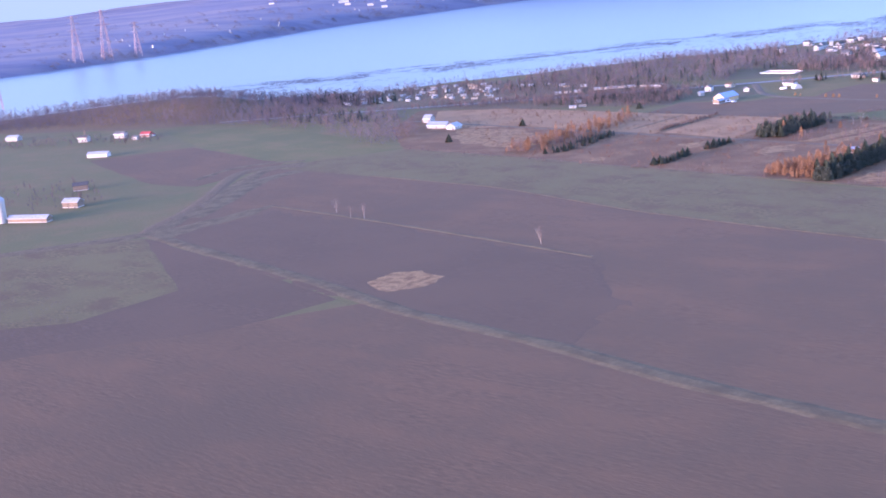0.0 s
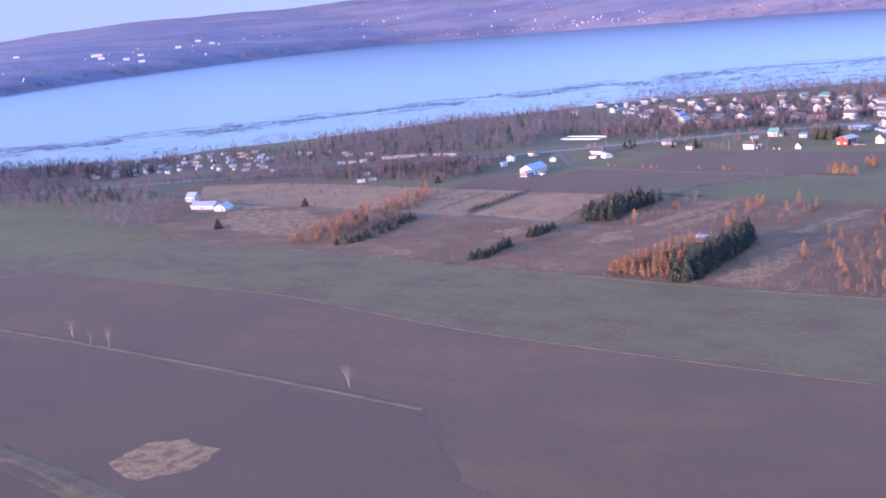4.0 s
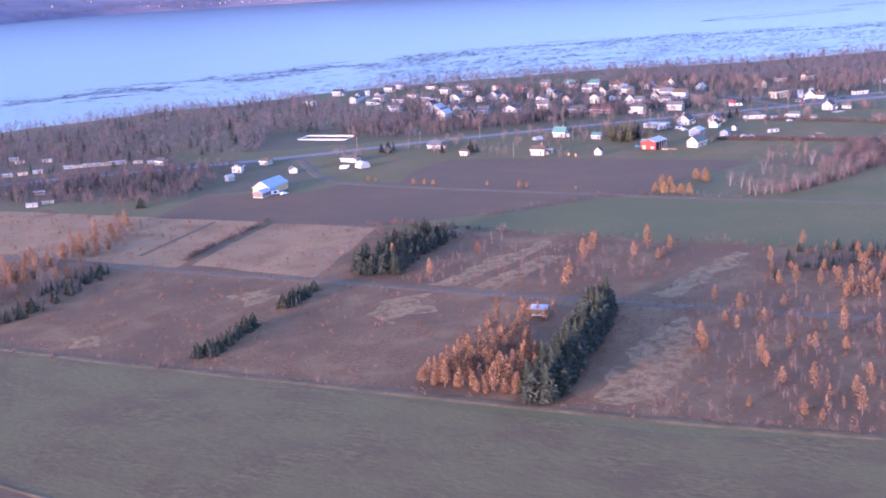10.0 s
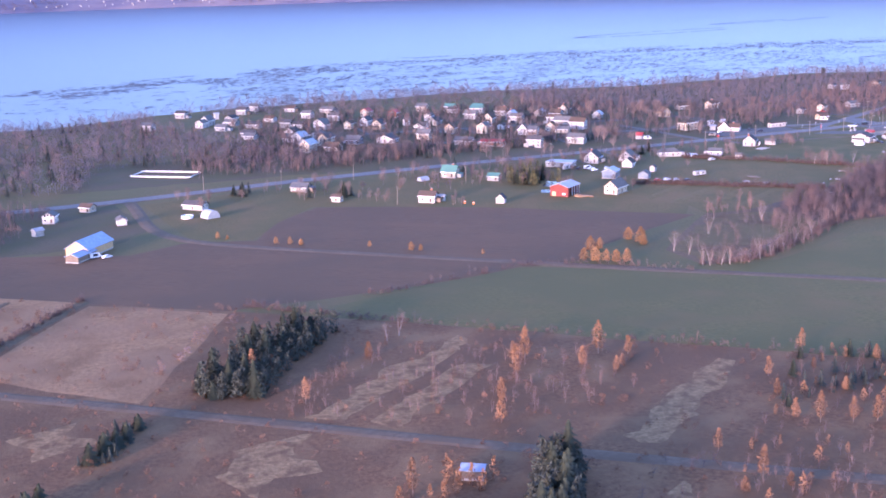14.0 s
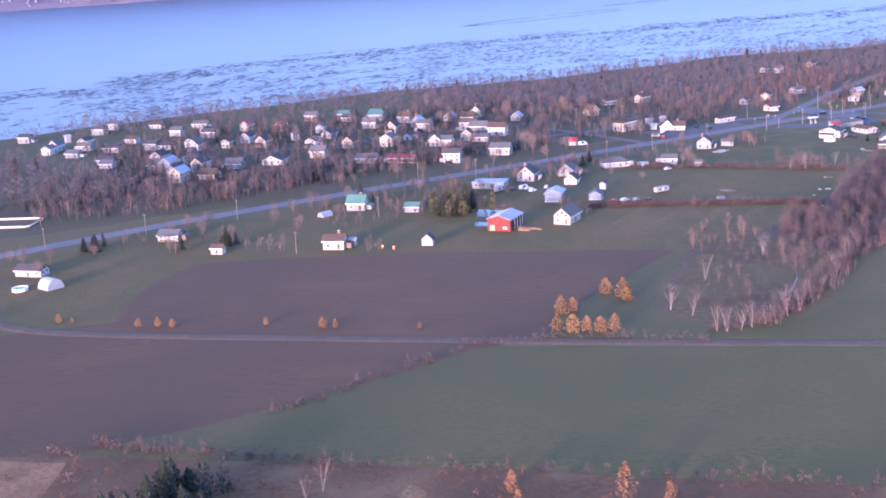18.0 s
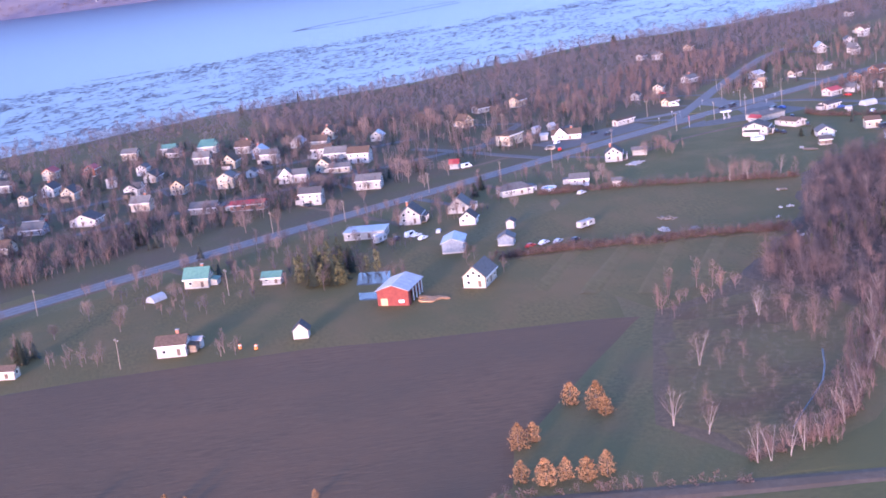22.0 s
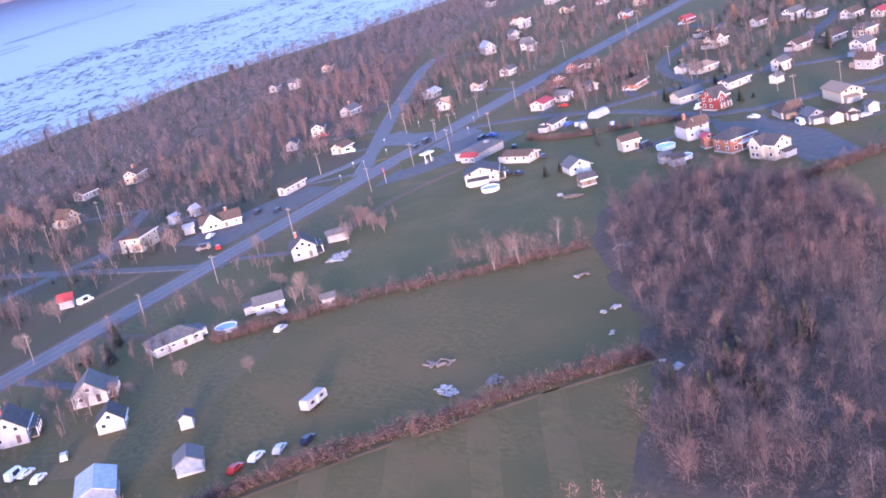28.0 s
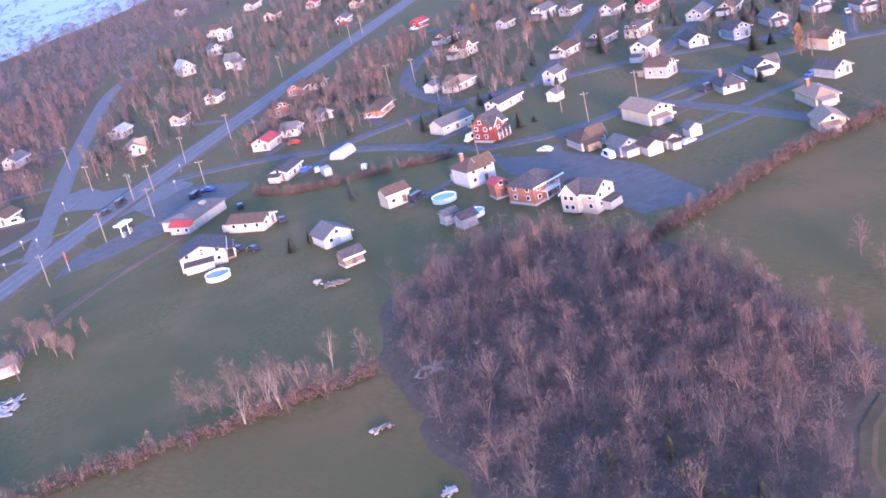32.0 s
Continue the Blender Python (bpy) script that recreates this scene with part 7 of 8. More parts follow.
plant(SPRUCE, [(756, 1018), (752, 1022), (830, 972), (834, 968)], 0.35, 0.5)
plant(BARE, [(870, 930), (866, 934), (862, 880), (855, 885), (880, 1000), (700, 955), (715, 960)], 0.7, 0.9)
discard(BARE + BIRCH + AUTUMN + GOLDEN + SPRUCE + BUSH)

# woods, joined
W_GARDEN = [with_trunk(np.concatenate([cloud_crown(h, sp, 92, 0.18), fan_crown(h, sp, 8, 14, 0.09)]), h, 0.15, 2) for h, sp in ((9, 3.0), (10.5, 2.6), (8, 3.2), (7, 3.0), (11, 1.8))]
W_LEAF = [with_trunk(flame_crown(h, sp, 110, 0.31, 0.1), h, 0.1, 2) for h, sp in ((6, 1.6), (7.5, 1.7), (5, 1.6))]
W_BARE = [with_trunk(cloud_crown(h, sp, 78, 0.25, 0.1), h, 0.1, 1) for h, sp in ((9, 3.2), (10.5, 2.7), (8, 3.6), (11, 2.4), (7, 3.4))]
W_SAP = [with_trunk(np.concatenate([cloud_crown(h, sp, 84, 0.10), fan_crown(h, sp, 10, 20, 0.055)]), h, 0.1, 2) for h, sp in ((9, 2.6), (11, 2.8), (8, 2.2), (7, 2.3))]
W_FIR = [needle_crown(h, sp, 170, 0.62) for h, sp in ((8, 3.0), (8.6, 3.1), (6.4, 2.9))]
W_SHRUB = [leaf_crown(h, sp, 64, 0.165, 0.03, 0.45) for h, sp in ((2.4, 1.4), (1.8, 1.2), (3.0, 1.5))]

FOREST = [(85, 1300), (137, 1275), (215, 1215), (285, 1180), (315, 1250), (372, 1240), (385, 1190), (425, 1190), (440, 1230), (430, 1300), (410, 1400), (420, 1455), (296, 1470), (133, 1400)]
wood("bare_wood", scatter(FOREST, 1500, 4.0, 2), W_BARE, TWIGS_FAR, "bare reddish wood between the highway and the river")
wood("fir_wood", scatter(FOREST, 130, 4.5, 3), W_FIR, NEEDLES_WOOD, "dark firs among bare trees by the river", "wood", 0.6, 1.15)
wood("bare_wood", scatter([(400, 1172), (500, 1168), (620, 1158), (640, 1180), (520, 1215), (430, 1215)], 260, 3.5, 1), W_GARDEN, TWIGS_WOOD, "bare trees between the highway and the village", "trees", 0.4, 0.85)
wood("roadside_firs", scatter([(400, 1172), (500, 1168), (620, 1158), (640, 1180), (520, 1215), (430, 1215)], 40, 6, 2), W_FIR, NEEDLES_WOOD, "dark firs between the highway and the village", "trees", 0.4, 0.85)
wood("shore_wood", scatter([(470, 1440), (560, 1410), (680, 1370), (740, 1340), (760, 1400), (700, 1500), (480, 1500)], 420, 4.5, 3), W_BARE, TWIGS_FAR, "bare wood between the village and the river")
VILLAGE = [(440, 1170), (560, 1160), (760, 1135), (800, 1160), (820, 1250), (740, 1340), (560, 1400), (450, 1380)]
wood("village_trees", scatter(VILLAGE, 1350, 3.4, -1.5), W_GARDEN, TWIGS_WOOD, "bare garden trees between the village houses", "trees", 0.45, 0.95)
wood("village_trees", scatter(VILLAGE, 240, 4.5, 0.5), W_GARDEN, TWIGS, "tall reddish bare trees between the village houses", "trees", 0.6, 1.1)
for spots in ([(636, 1184), (640, 1158), (652, 1156), (654, 1178)], [(722, 1268), (738, 1230), (752, 1236), (742, 1272)], [(690, 1340), (712, 1270), (722, 1282), (708, 1345)], [(510, 1222), (520, 1198), (540, 1192), (540, 1208)]):
    wood("village_trees", scatter(spots, 16, 2.5, 0), W_SAP, PALE_TWIGS, "group of tall pale bare trees in the village", "trees", 0.6, 0.95)
LEFT_STRIP = [(355, 1190), (400, 1172), (450, 1170), (470, 1215), (452, 1290), (400, 1300), (365, 1250)]
wood("strip_trees", scatter(LEFT_STRIP, 260, 3.2, -1), W_GARDEN, TWIGS_WOOD, "bare trees between the highway and the shore", "trees", 0.4, 0.9)
wood("strip_trees", scatter(LEFT_STRIP, 60, 4, -1), W_GARDEN, TWIGS, "reddish bare trees between the highway and the shore", "trees", 0.5, 0.95)
wood("strip_firs", scatter(LEFT_STRIP, 34, 5, 0), W_FIR, NEEDLES_WOOD, "dark firs between the highway and the shore", "trees", 0.4, 0.8)
FARM_SPOTS = [(401, 1068), (404, 1064), (407, 1060), (398, 1072), (396, 1091), (372, 1117), (367, 1122), (391, 1098), (430, 1031), (433, 1028), (462, 1116), (458, 1120), (481, 1092), (446, 1133), (520, 1116), (569, 1136), (516, 1118)]
wood("farm_trees", FARM_SPOTS + [(x + 2.5, y + 1.8) for x, y in FARM_SPOTS], W_GARDEN, TWIGS, "reddish bare trees round the farmhouses", "trees", 0.45, 0.8)
wood("farm_firs", [(399, 1088), (401, 1086), (356, 1129), (360, 1127), (380, 1094), (483, 1104), (496, 1134), (504, 1190), (507, 1187), (502, 1194)], W_FIR, NEEDLES_WOOD, "dark firs beside the farmhouses", "trees", 0.6, 0.95)
wood("house_trees", [(524.5, 1010), (526, 1013), (523, 1014.5), (534.5, 1031), (537, 1029.5), (532, 1028.5), (528, 1008), (521, 1016)], W_GARDEN, TWIGS, "reddish bare trees behind a cream house", "trees", 0.5, 0.8)
wood("shed_trees", [(250.5, 739.5), (248.5, 742), (251, 736.5), (247, 745), (253, 738), (246, 739), (257, 739.5), (249.5, 747.5)], W_LEAF, ORANGE, "rust-leaved trees round a small shed", "trees", 0.7, 1.0)
wood("barn_trees", [(508, 1039), (510, 1042), (507, 1042), (512, 1039), (509, 1036)], W_GARDEN, TWIGS_DARK, "dark rounded trees behind the red barn", "trees", 0.55, 0.75)
wood("village_firs", scatter(VILLAGE, 240, 4.5, 1), W_FIR, NEEDLES_WOOD, "dark firs between the village houses", "trees", 0.3, 0.7)
BLUFF = [(690, 1330), (760, 1260), (850, 1230), (900, 1200), (1000, 1190), (1080, 1215), (1260, 1190), (1500, 1120), (1700, 1100), (1700, 1300), (1360, 1330), (1190, 1345), (1070, 1400), (900, 1420), (760, 1470)]
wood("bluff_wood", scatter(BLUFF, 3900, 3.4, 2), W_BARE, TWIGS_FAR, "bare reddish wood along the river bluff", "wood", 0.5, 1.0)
fringe = []
for _ in range(1100):
    x = random.uniform(-140, 1300)
    fringe.append((x, shore_y(x) - 5 - 38 * random.random() ** 1.5))
wood("shore_fringe", fringe, W_BARE, TWIGS_FAR, "bare trees along the river shore", "trees", 0.4, 0.85)
wood("fir_wood", scatter(BLUFF, 90, 6, 4), W_FIR, NEEDLES_WOOD, "dark firs along the river bluff", "wood", 0.5, 0.9)
wood("bare_wood", scatter([(-200, 1270), (-110, 1230), (-22, 1140), (-12, 1000), (-29, 962), (-47, 952), (-100, 1074), (-180, 1180)], 420, 4.5), W_BARE, TWIGS_FAR, "bare wood beside a white farm")
wood("fir_wood", scatter([(-200, 1270), (-110, 1230), (-30, 1140), (-30, 1080), (-100, 1130), (-180, 1210)], 60, 5), W_FIR, NEEDLES_WOOD, "dark firs in a bare wood", "wood", 0.6, 1.0)
wood("bare_wood", scatter([(-900, 1330), (-400, 1300), (-230, 1285), (-60, 1250), (-40, 1330), (-150, 1400), (-400, 1420), (-900, 1420)], 1500, 4), W_BARE, TWIGS_FAR, "bare wood on the rise above the river", "wood", 0.8, 1.2)
wood("bare_wood", scatter([(-640, 1400), (-460, 1312), (-340, 1268), (-240, 1212), (-170, 1168), (-110, 1212), (-60, 1250), (-60, 1330), (-230, 1400)], 2100, 2.8), W_BARE, TWIGS_FAR, "bare wood on the front of the rise", "wood", 0.65, 1.0)
wood("fir_wood", scatter([(-170, 1330), (-60, 1250), (-20, 1270), (-110, 1350)], 70, 5), W_FIR, NEEDLES_WOOD, "dark firs on the rise above the river", "wood", 0.7, 1.2)
wood("bare_wood", scatter([(92, 1118), (137, 1082), (173, 1035), (214, 1066), (255, 1120), (265, 1153), (224, 1175), (151, 1180), (76, 1170)], 420, 3.5, 2), W_GARDEN, TWIGS_WOOD, "bare scrub wood behind a barn", "wood", 0.4, 0.85)
wood("fir_wood", scatter([(92, 1118), (137, 1082), (190, 1060), (214, 1066), (240, 1120), (151, 1150)], 60, 5, 3), W_FIR, NEEDLES_WOOD, "young dark firs behind a barn", "wood", 0.4, 0.7)
wood("roadside_trees", scatter([(880, 1080), (1000, 1072), (1200, 1050), (1500, 1000), (1500, 1060), (1200, 1110), (900, 1105)], 130, 7, 5), W_BARE, TWIGS_FAR, "bare trees along the highway", "trees", 0.5, 0.9)
ESTATE = [(850, 1075), (960, 1060), (1000, 1030), (1250, 980), (1400, 800), (1100, 700), (900, 780), (860, 850), (900, 930), (845, 1000)]
wood("estate_trees", scatter(ESTATE, 2300, 3.6, 0), W_GARDEN, TWIGS_WOOD, "bare garden trees in the estate", "trees", 0.4, 0.95)
wood("estate_trees", scatter(ESTATE, 110, 8, 2), W_GARDEN, TWIGS, "tall reddish bare trees in the estate gardens", "trees", 0.6, 0.95)
wood("estate_firs", scatter(ESTATE, 460, 4.5, 0), W_FIR, NEEDLES_WOOD, "dark garden firs in the estate", "trees", 0.35, 0.75)
wood("estate_autumn_trees", scatter(ESTATE, 40, 8, 2), W_LEAF, ORANGE, "rust-leaved garden trees in the estate", "trees", 0.5, 0.9)

GULLY = [(448, 872), (474, 868), (540, 890), (575, 892), (610, 901), (645, 904), (662, 898), (698, 922), (725, 930), (735, 950), (730, 972), (712, 986), (680, 980), (610, 945), (540, 930), (520, 940), (490, 920), (455, 895)]
GULLY_WOOD = [(548, 893), (575, 890), (605, 899), (632, 907), (645, 904), (652, 898), (662, 896), (680, 906), (704, 918), (724, 932), (739, 955), (736, 975), (712, 987), (680, 980), (610, 945), (560, 935)]
W_UNDER = [cloud_crown(h, sp, 90, 0.055, 0.02) for h, sp in ((3.6, 2.0), (2.8, 1.7), (4.6, 1.9))]
W_SOFT = [with_trunk(np.concatenate([cloud_crown(h, sp, 330, 0.050, 0.18), fan_crown(h, sp, 12, 32, 0.032)]), h, 0.08, 2) for h, sp in ((9, 3.0), (10.5, 3.2), (8, 2.9), (6.5, 2.8), (10, 2.2))]
wood("gully_undergrowth", scatter(GULLY_WOOD, 1900, 1.6), W_UNDER, TWIGS_DARK, "dark tangled undergrowth of a bare gully wood", "scrub", 0.7, 1.6)
wood("gully_wood", scatter(GULLY_WOOD, 560, 2.6), W_SOFT, TWIGS_WOOD, "bare wood in a gully below the houses", "wood", 0.5, 1.05)
wood("undergrowth", scatter(GULLY, 420, 2.0), W_UNDER, TWIGS_DARK, "bare undergrowth in the gully", "scrub", 0.4, 0.9)


def hedge(line, count, width, label):
    spots = []
    for _ in range(count):
        k = random.randrange(len(line) - 1)
        u = random.random()
        spots.append((line[k][0] + (line[k + 1][0] - line[k][0]) * u + random.gauss(0, width), line[k][1] + (line[k + 1][1] - line[k][1]) * u + random.gauss(0, width)))
    wood("hedge", spots, W_SHRUB, HEDGE_TWIGS, label, "hedge", 0.4, 0.9)
    wood("hedge_saplings", [(x + random.gauss(0, 0.5), y + random.gauss(0, 0.5)) for x, y in spots[::3]], W_SAP, TWIGS_WOOD, "bare saplings along a " + label, "hedge", 0.2, 0.5)


HEDGE_LINE = [(540, 1022), (554, 1010), (565, 999), (576, 985), (590, 971), (601, 957), (607, 947)]
hedge(HEDGE_LINE, 620, 1.5, "low rusty hedge between two fields")
ribbon("field_verge", [(x - 1.9, y - 2.0) for x, y in HEDGE_LINE], 1.2, 0.4, STRAW, "tan grass line below a rusty hedge", "verge", 0.5)
hedge([(622, 1070), (630, 1060), (650, 1034), (665, 1006), (679, 985)], 420, 1.3, "rusty hedge with birches across the fields")
hedge([(720, 938), (740, 921), (767, 900), (788, 875), (830, 800)], 700, 1.3, "rusty red hedge along a green field")
hedge([(166, 905), (222, 962)], 150, 0.7, "straight hedge beside a tan field")
hedge([(268, 920), (308, 866), (410, 744), (560, 570)], 260, 0.8, "scrubby edge between fallow land and meadow")
hedge([(310, 905), (330, 905), (385, 910), (410, 895), (436, 862)], 90, 0.7, "low scrub along the farm track")
hedge([(-20, 925), (100, 786), (228, 645), (275, 600)], 90, 0.8, "low rusty scrub along the meadow")
wood("scrub", scatter([(60, 850), (105, 790), (228, 650), (275, 602), (440, 470), (560, 580), (410, 745), (310, 868), (262, 922), (170, 1020), (72, 1130), (0, 1050)], 2400, 2), W_SHRUB, SCRUB, "rusty brown scrub over the fallow land", "scrub", 0.3, 0.9)
wood("scrub", scatter([(230, 645), (276, 600), (440, 470), (470, 520), (345, 700), (300, 730), (255, 700)], 420, 3.5), W_SAP, TWIGS_WOOD, "thicket of young bare trees on the fallow land", "thicket", 0.3, 0.6)

wood("bare_wood", scatter([(790, 1165), (830, 1120), (900, 1130), (1000, 1165), (1090, 1190), (1060, 1215), (900, 1205), (840, 1225), (780, 1230)], 460, 4.5, 2), W_BARE, TWIGS_FAR, "bare trees between the side road and the bluff", "trees", 0.4, 0.8)
wood("shore_trees", scatter([(-110, 1330), (20, 1240), (140, 1190), (220, 1180), (240, 1220), (120, 1320), (40, 1380), (-60, 1370)], 380, 4.0, -1), W_GARDEN, TWIGS_WOOD, "bare trees between the mobile homes", "trees", 0.4, 0.9)

plant_spots = scatter([(44, 868), (70, 850), (100, 872), (135, 920), (172, 992), (150, 1006), (105, 950), (70, 915)], 240, 2.5)
wood("thicket", plant_spots[:120], W_SAP, TWIGS_RUST, "rusty thicket of young trees among autumn trees", "thicket", 0.35, 0.75)
wood("thicket", plant_spots[170:], W_LEAF, ORANGE, "thicket of young trees with rust-brown leaves", "thicket", 0.35, 0.7)
RIGHT_SCRUB = [(262, 612), (330, 560), (440, 480), (520, 560), (430, 735), (395, 775), (345, 735), (290, 700)]
wood("thicket", scatter(RIGHT_SCRUB, 900, 2.2), W_UNDER, TWIGS_DARK, "low dark scrub on the fallow land", "scrub", 0.25, 0.6)
for x, y in scatter(RIGHT_SCRUB, 24, 12):
    wood("thicket", [(x + random.gauss(0, 3.5), y + random.gauss(0, 3.5)) for k in range(11)], W_LEAF, ORANGE, "clump of rust-leaved young trees on the fallow land", "thicket", 0.4, 0.95)
wood("thicket", scatter(RIGHT_SCRUB, 230, 4), W_LEAF, ORANGE, "rust-leaved young trees on the fallow land", "thicket", 0.3, 0.75)
wood("thicket", scatter(RIGHT_SCRUB, 620, 2.4), W_SAP, TWIGS_RUST, "rusty thicket of young trees on the fallow land", "thicket", 0.3, 0.6)
wood("thicket", scatter([(186, 704), (210, 672), (232, 705), (245, 745), (215, 725)], 120, 1.8), W_LEAF, ORANGE, "rust-leaved thicket beside the spruce row", "thicket", 0.5, 1.0)
wood("thicket", scatter([(225, 815), (270, 850), (350, 800), (330, 770), (280, 765)], 130, 3), W_SAP, TWIGS_RUST, "rusty thicket beside dark spruces", "thicket", 0.3, 0.65)
W_CONE = [flame_crown(h, sp, 240, 0.4, 0.02) for h, sp in ((8.5, 2.3), (7.5, 2.2), (9.5, 2.4))]
wood("larches", scatter([(560, 930), (620, 915), (650, 930), (640, 955), (600, 945)], 26, 4), W_FIR, LARCH, "yellow-green larches at the edge of the gully", "trees", 0.35, 0.6)
wood("gully_trees", scatter([(600, 890), (700, 880), (730, 955), (690, 980), (610, 940)], 46, 6), W_SOFT, TWIGS_RUST, "tall reddish bare trees in the gully", "trees", 0.7, 1.0)
wood("yard_firs", scatter([(484, 1050), (515, 1052), (520, 1080), (490, 1082)], 14, 3, -2), W_GARDEN, TWIGS_DARK, "bare brown trees among firs beside a green-roofed house", "trees", 0.7, 1.0)
wood("yard_firs", scatter([(484, 1050), (515, 1052), (520, 1080), (490, 1082)], 26, 2.5, -2), W_LEAF, LARCH, "clump of olive-brown firs beside a green-roofed house", "trees", 0.9, 1.35)
wood("yard_trees", scatter([(440, 1070), (530, 1060), (700, 1085), (690, 1100), (560, 1120), (450, 1130)], 200, 4, 0.5), W_GARDEN, TWIGS_WOOD, "bare trees round the houses by the highway", "trees", 0.35, 0.75)
hedge([(806, 1048), (801, 1037), (803, 1022), (808, 1006), (811, 990)], 220, 0.6, "low dark garden hedge across the lawn")
wood("garden_shrubs", scatter(VILLAGE, 160, 4, -1), W_SHRUB, NEEDLES_WOOD, "small evergreen shrubs round the village houses", "shrubs", 0.5, 1.0)
wood("garden_shrubs", scatter(ESTATE, 260, 4, -1), W_SHRUB, NEEDLES_WOOD, "small evergreen shrubs round the estate houses", "shrubs", 0.5, 1.0)
FORK = [(828, 1128), (850, 1108), (960, 1088), (1150, 1058), (1250, 1100), (1100, 1190), (1010, 1180), (920, 1150)]
wood("fork_trees", scatter(FORK, 420, 4, 1), W_GARDEN, TWIGS_WOOD, "bare trees between the side road and the highway", "trees", 0.45, 0.95)
wood("fork_trees", scatter(FORK, 130, 4.5, 1), W_GARDEN, TWIGS_RUST, "reddish bare trees between the side road and the highway", "trees", 0.5, 1.0)
wood("fork_firs", scatter(FORK, 80, 5, 1), W_FIR, NEEDLES_WOOD, "dark firs between the side road and the highway", "trees", 0.4, 0.8)
ROADSIDE = [(845, 1072), (905, 1068), (960, 1055), (1010, 1045), (985, 1025), (900, 1035), (850, 1045)]
wood("roadside_trees", scatter(ROADSIDE, 130, 4, 0.5), W_GARDEN, TWIGS_RUST, "reddish bare trees beside the highway", "trees", 0.45, 0.9)
wood("bluff_trees", scatter([(800, 1165), (840, 1135), (920, 1165), (1060, 1212), (1000, 1260), (880, 1240), (800, 1240)], 300, 4, 1), W_GARDEN, TWIGS_RUST, "reddish bare trees on the bluff", "trees", 0.55, 1.0)
plant_evergreens = [(786, 1014), (779, 1020)]
wood("lawn_firs", plant_evergreens[:1], W_FIR, NEEDLES_WOOD, "broad dark fir on a lawn", "tree", 0.7, 0.75)
wood("fir_row", scatter([(206, 670), (214, 663), (280, 732), (272, 740)], 150, 2.0), W_CONE, NEEDLES_WOOD, "dense dark row of firs across the fallow land", "fir row", 0.75, 1.05)
wood("fir_row", scatter([(218, 838), (232, 822), (282, 872), (274, 884), (250, 876)], 110, 2.4), W_CONE, NEEDLES_WOOD, "clump of dark firs beside a tan field", "fir row", 0.5, 0.9)
wood("fir_row", scatter([(133, 763), (140, 760), (165, 788), (158, 792)], 34, 2.2), W_FIR, NEEDLES_WOOD, "short row of young dark firs in scrub", "fir row", 0.3, 0.5)
wood("fir_row", scatter([(176, 806), (183, 802), (200, 822), (194, 828)], 26, 2.2), W_FIR, NEEDLES_WOOD, "short row of young dark firs by the gravel track", "fir row", 0.3, 0.5)
wood("fir_row", scatter([(74, 850), (90, 842), (135, 900), (126, 910)], 50, 3), W_FIR, NEEDLES_WOOD, "young dark firs beside rusty trees", "fir row", 0.3, 0.55)
wood("fir_row", scatter([(345, 740), (375, 745), (410, 755), (420, 740), (395, 730)], 30, 4), W_FIR, NEEDLES_WOOD, "young dark firs among autumn trees", "fir row", 0.35, 0.65)
hedge([(444, 868), (458, 861), (478, 862), (500, 870), (530, 883), (550, 890), (600, 884)], 160, 0.9, "rusty scrub below a row of birches")
wood("birch_scrub", scatter([(440, 870), (460, 856), (500, 864), (555, 886), (600, 880), (600, 890), (550, 896), (500, 876), (460, 866)], 190, 1.8), W_SAP, TWIGS_RUST, "reddish saplings among birches", "thicket", 0.4, 0.75)
CLEARING = [(456, 872), (480, 868), (535, 888), (540, 918), (520, 928), (488, 912), (460, 892)]
wood("clearing_scrub", scatter(CLEARING, 150, 2.5), W_UNDER, TWIGS_RUST, "low reddish scrub in a wet clearing", "scrub", 0.3, 0.8)
wood("clearing_trees", scatter(CLEARING, 16, 6), W_SOFT, TWIGS_RUST, "reddish bare trees in a wet clearing", "trees", 0.4, 0.7)
NEAR_GULLY = [(585, 947), (594, 929), (538, 895), (512, 889), (520, 905), (545, 922)]
wood("gully_scrub", scatter(NEAR_GULLY, 190, 2.2), W_UNDER, TWIGS_RUST, "reddish bare scrub at the foot of the gully wood", "scrub", 0.5, 1.1)
wood("gully_trees", scatter(NEAR_GULLY, 34, 4), W_SOFT, TWIGS_RUST, "reddish bare trees at the foot of the gully wood", "trees", 0.5, 0.95)
wood("hedge_trees", scatter([(660, 1000), (672, 1022), (680, 1014), (678, 992), (688, 986), (674, 986)], 26, 2.5, -3), W_SOFT, TWIGS_RUST, "reddish bare trees where the hedge meets the wood", "trees", 0.45, 0.85)
SHORE_HOMES = [(-110, 1330), (20, 1240), (140, 1190), (220, 1180), (240, 1220), (120, 1320), (40, 1380), (-60, 1370)]
wood("shore_trees", scatter(SHORE_HOMES, 260, 4.0, -2), W_BARE, TWIGS_FAR, "bare trees tinted mauve for haze between the mobile homes", "trees", 0.35, 0.75)
wood("corner_trees", scatter([(508, 930), (535, 922), (550, 938), (525, 950)], 16, 4), W_GARDEN, TWIGS_RUST, "reddish bare trees at a field corner", "trees", 0.5, 0.9)
wood("roadside_bushes", scatter([(698, 1062), (712, 1058), (730, 1078), (712, 1082)], 14, 3, -3), W_GARDEN, TWIGS_RUST, "rounded reddish bare bushes beside a white house", "bushes", 0.4, 0.65)
SCRUB_BELT = [(-10, 1235), (40, 1200), (100, 1190), (156, 1190), (222, 1160), (226, 1100), (200, 1045), (140, 1092), (95, 1128), (40, 1150), (0, 1190)]
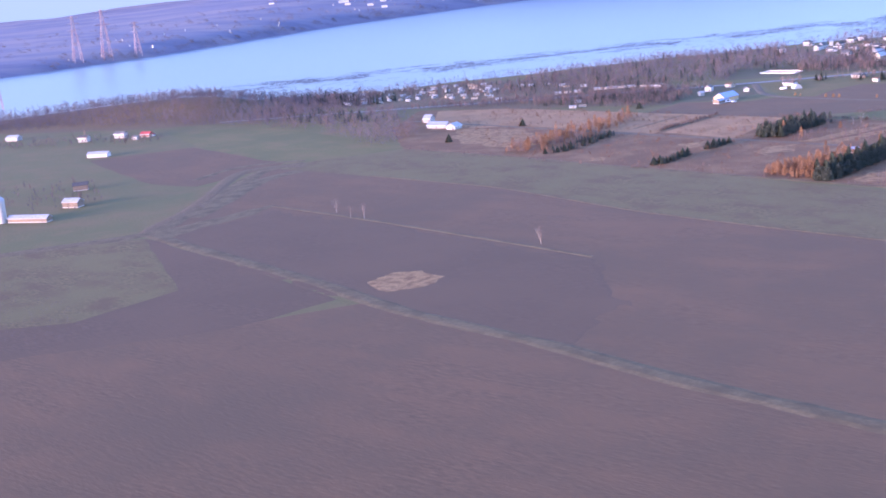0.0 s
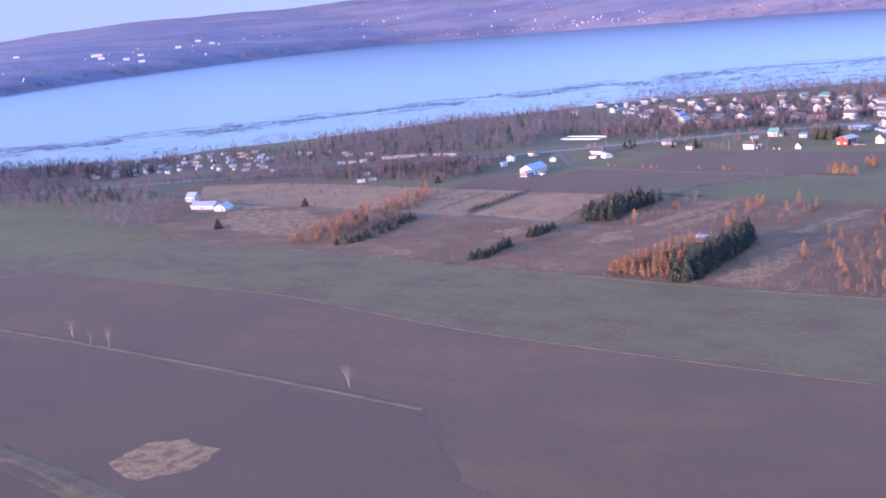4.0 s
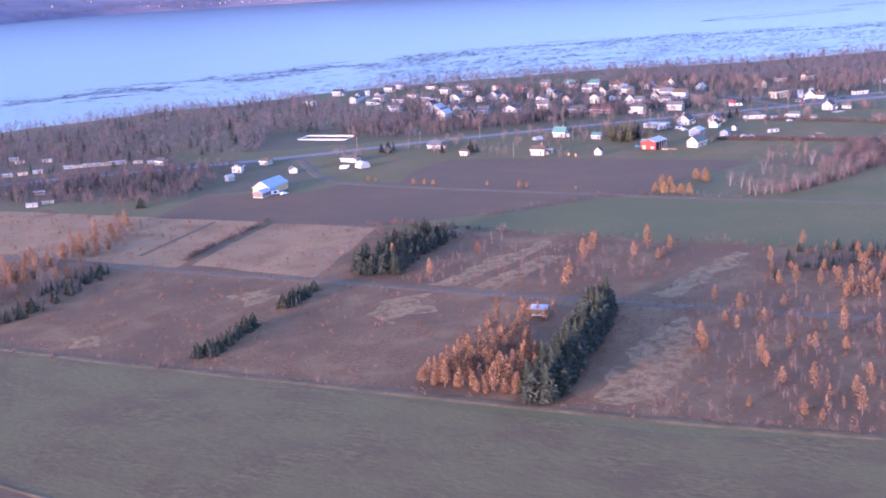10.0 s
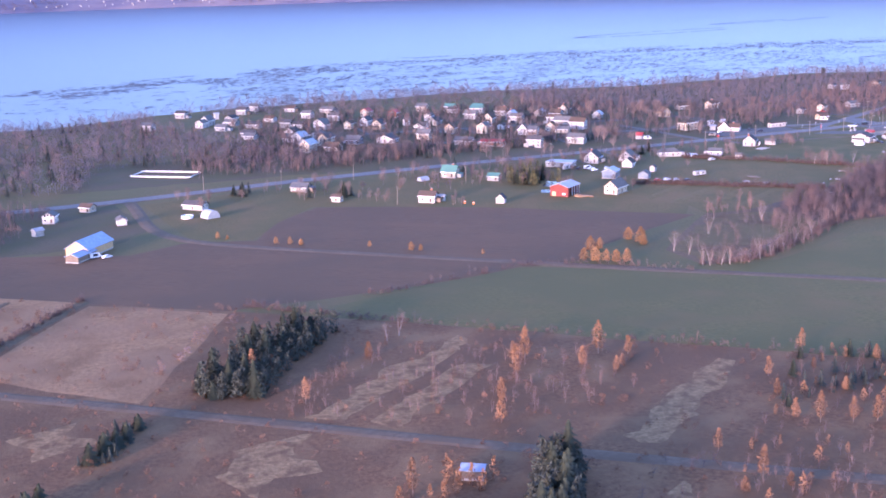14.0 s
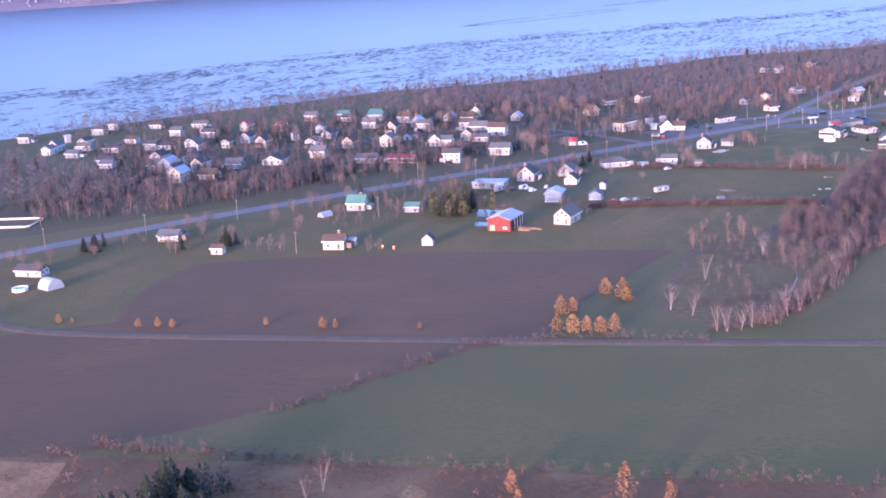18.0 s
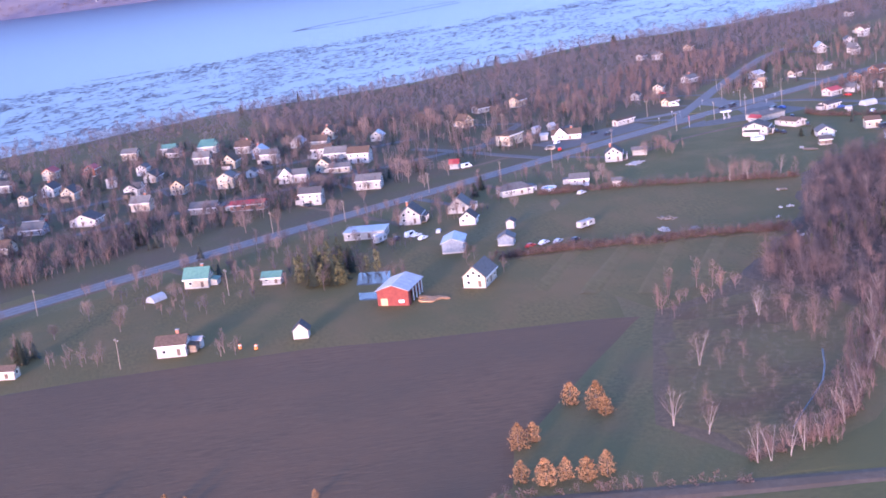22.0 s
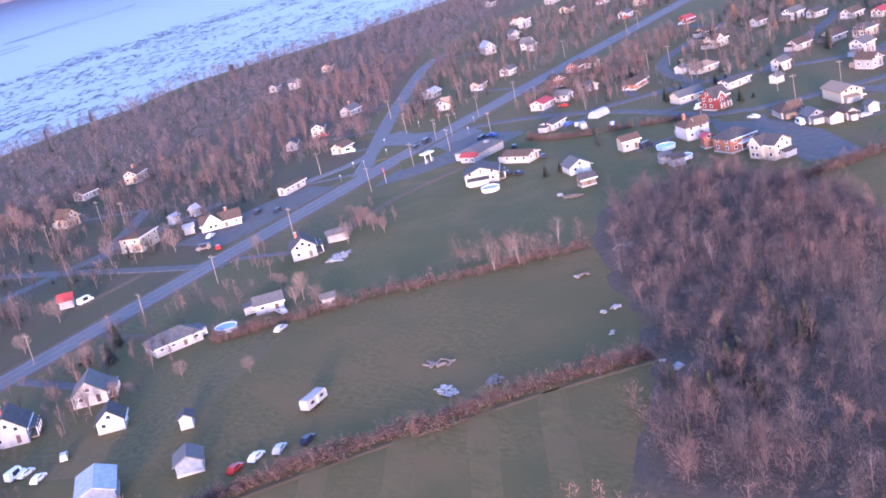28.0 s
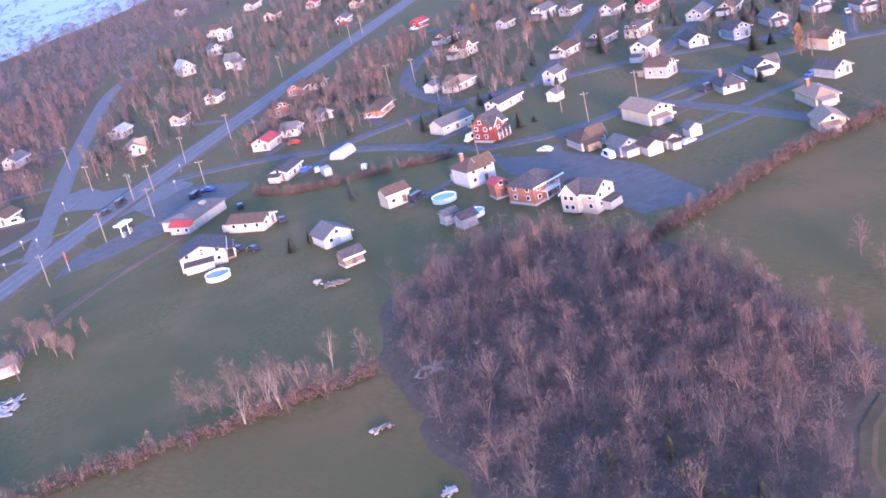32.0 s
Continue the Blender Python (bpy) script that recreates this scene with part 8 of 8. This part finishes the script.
wood("scrub_belt", scatter(SCRUB_BELT, 420, 3.5, 1), W_GARDEN, TWIGS_WOOD, "bare scrub in front of the shore homes", "trees", 0.3, 0.7)
wood("scrub_belt", scatter([(-60, 1200), (80, 1168), (235, 1145), (235, 1115), (80, 1142), (-60, 1178)], 260, 3, -3), W_GARDEN, TWIGS_WOOD, "bare trees along the highway before the shore homes", "trees", 0.5, 0.9)
wood("scrub_belt_firs", scatter([(140, 1150), (215, 1130), (205, 1070), (150, 1095)], 90, 4, 1), W_FIR, NEEDLES_WOOD, "dark firs in front of the shore homes", "trees", 0.35, 0.65)
wood("farm_trees", scatter([(-420, 1190), (-330, 1185), (-235, 1130), (-245, 1100), (-330, 1130), (-420, 1150)], 110, 4, 0), W_GARDEN, TWIGS_WOOD, "bare trees round the farm houses", "trees", 0.4, 0.8)
wood("farm_trees", scatter([(-320, 900), (-250, 895), (-222, 830), (-225, 775), (-262, 790), (-320, 820)], 90, 4, 0), W_GARDEN, TWIGS_WOOD, "bare trees round the long barn", "trees", 0.35, 0.7)
wood("creek_scrub", scatter([(-230, 610), (-173, 545), (-140, 490), (-185, 470), (-270, 520)], 420, 2.4, 0), W_UNDER, TWIGS_DARK, "dark bare scrub beside ploughed fields", "scrub", 0.35, 0.7)
wood("creek_scrub", scatter([(-168, 690), (-140, 760), (-138, 820), (-146, 820), (-156, 745), (-176, 692)], 60, 2, 0), W_UNDER, TWIGS_DARK, "low dark scrub in the creek gully", "scrub", 0.4, 0.9)
wood("shore_firs", scatter([(-110, 1330), (20, 1240), (140, 1190), (220, 1180), (240, 1220), (120, 1320), (40, 1380), (-60, 1370)], 70, 6, 2), W_FIR, NEEDLES_WOOD, "dark firs between the mobile homes", "trees", 0.4, 0.8)
clumps = []
for _ in range(3600):
    x = random.uniform(-1700, 3000)
    y = far_y(x) + (random.uniform(4, 60) if random.random() < 0.35 else random.uniform(40, 1000))
    if noise.noise((x * 0.004, y * 0.008, 6)) < -0.12:
        continue
    s = random.uniform(2.0, 4.2)
    clumps.append(np.asarray(W_SHRUB[random.randrange(3)][::2], dtype=np.float32) * np.array([s * 1.5, s * 1.5, s], dtype=np.float32) + np.array([x, y, far_height(x, y) - 1], dtype=np.float32))
tagged(new("far_trees", soup("far_trees", np.concatenate(clumps), TWIGS_RUST_FAR)), "bare purple-grey woods on the far bank, dulled for haze", "wood", kind="stuff")
wood("russet_trees", scatter([(652, 905), (702, 912), (694, 942), (648, 936)], 50, 3), W_SOFT, TWIGS_RUST, "russet bare trees on the gully slope", "trees", 0.6, 1.05)
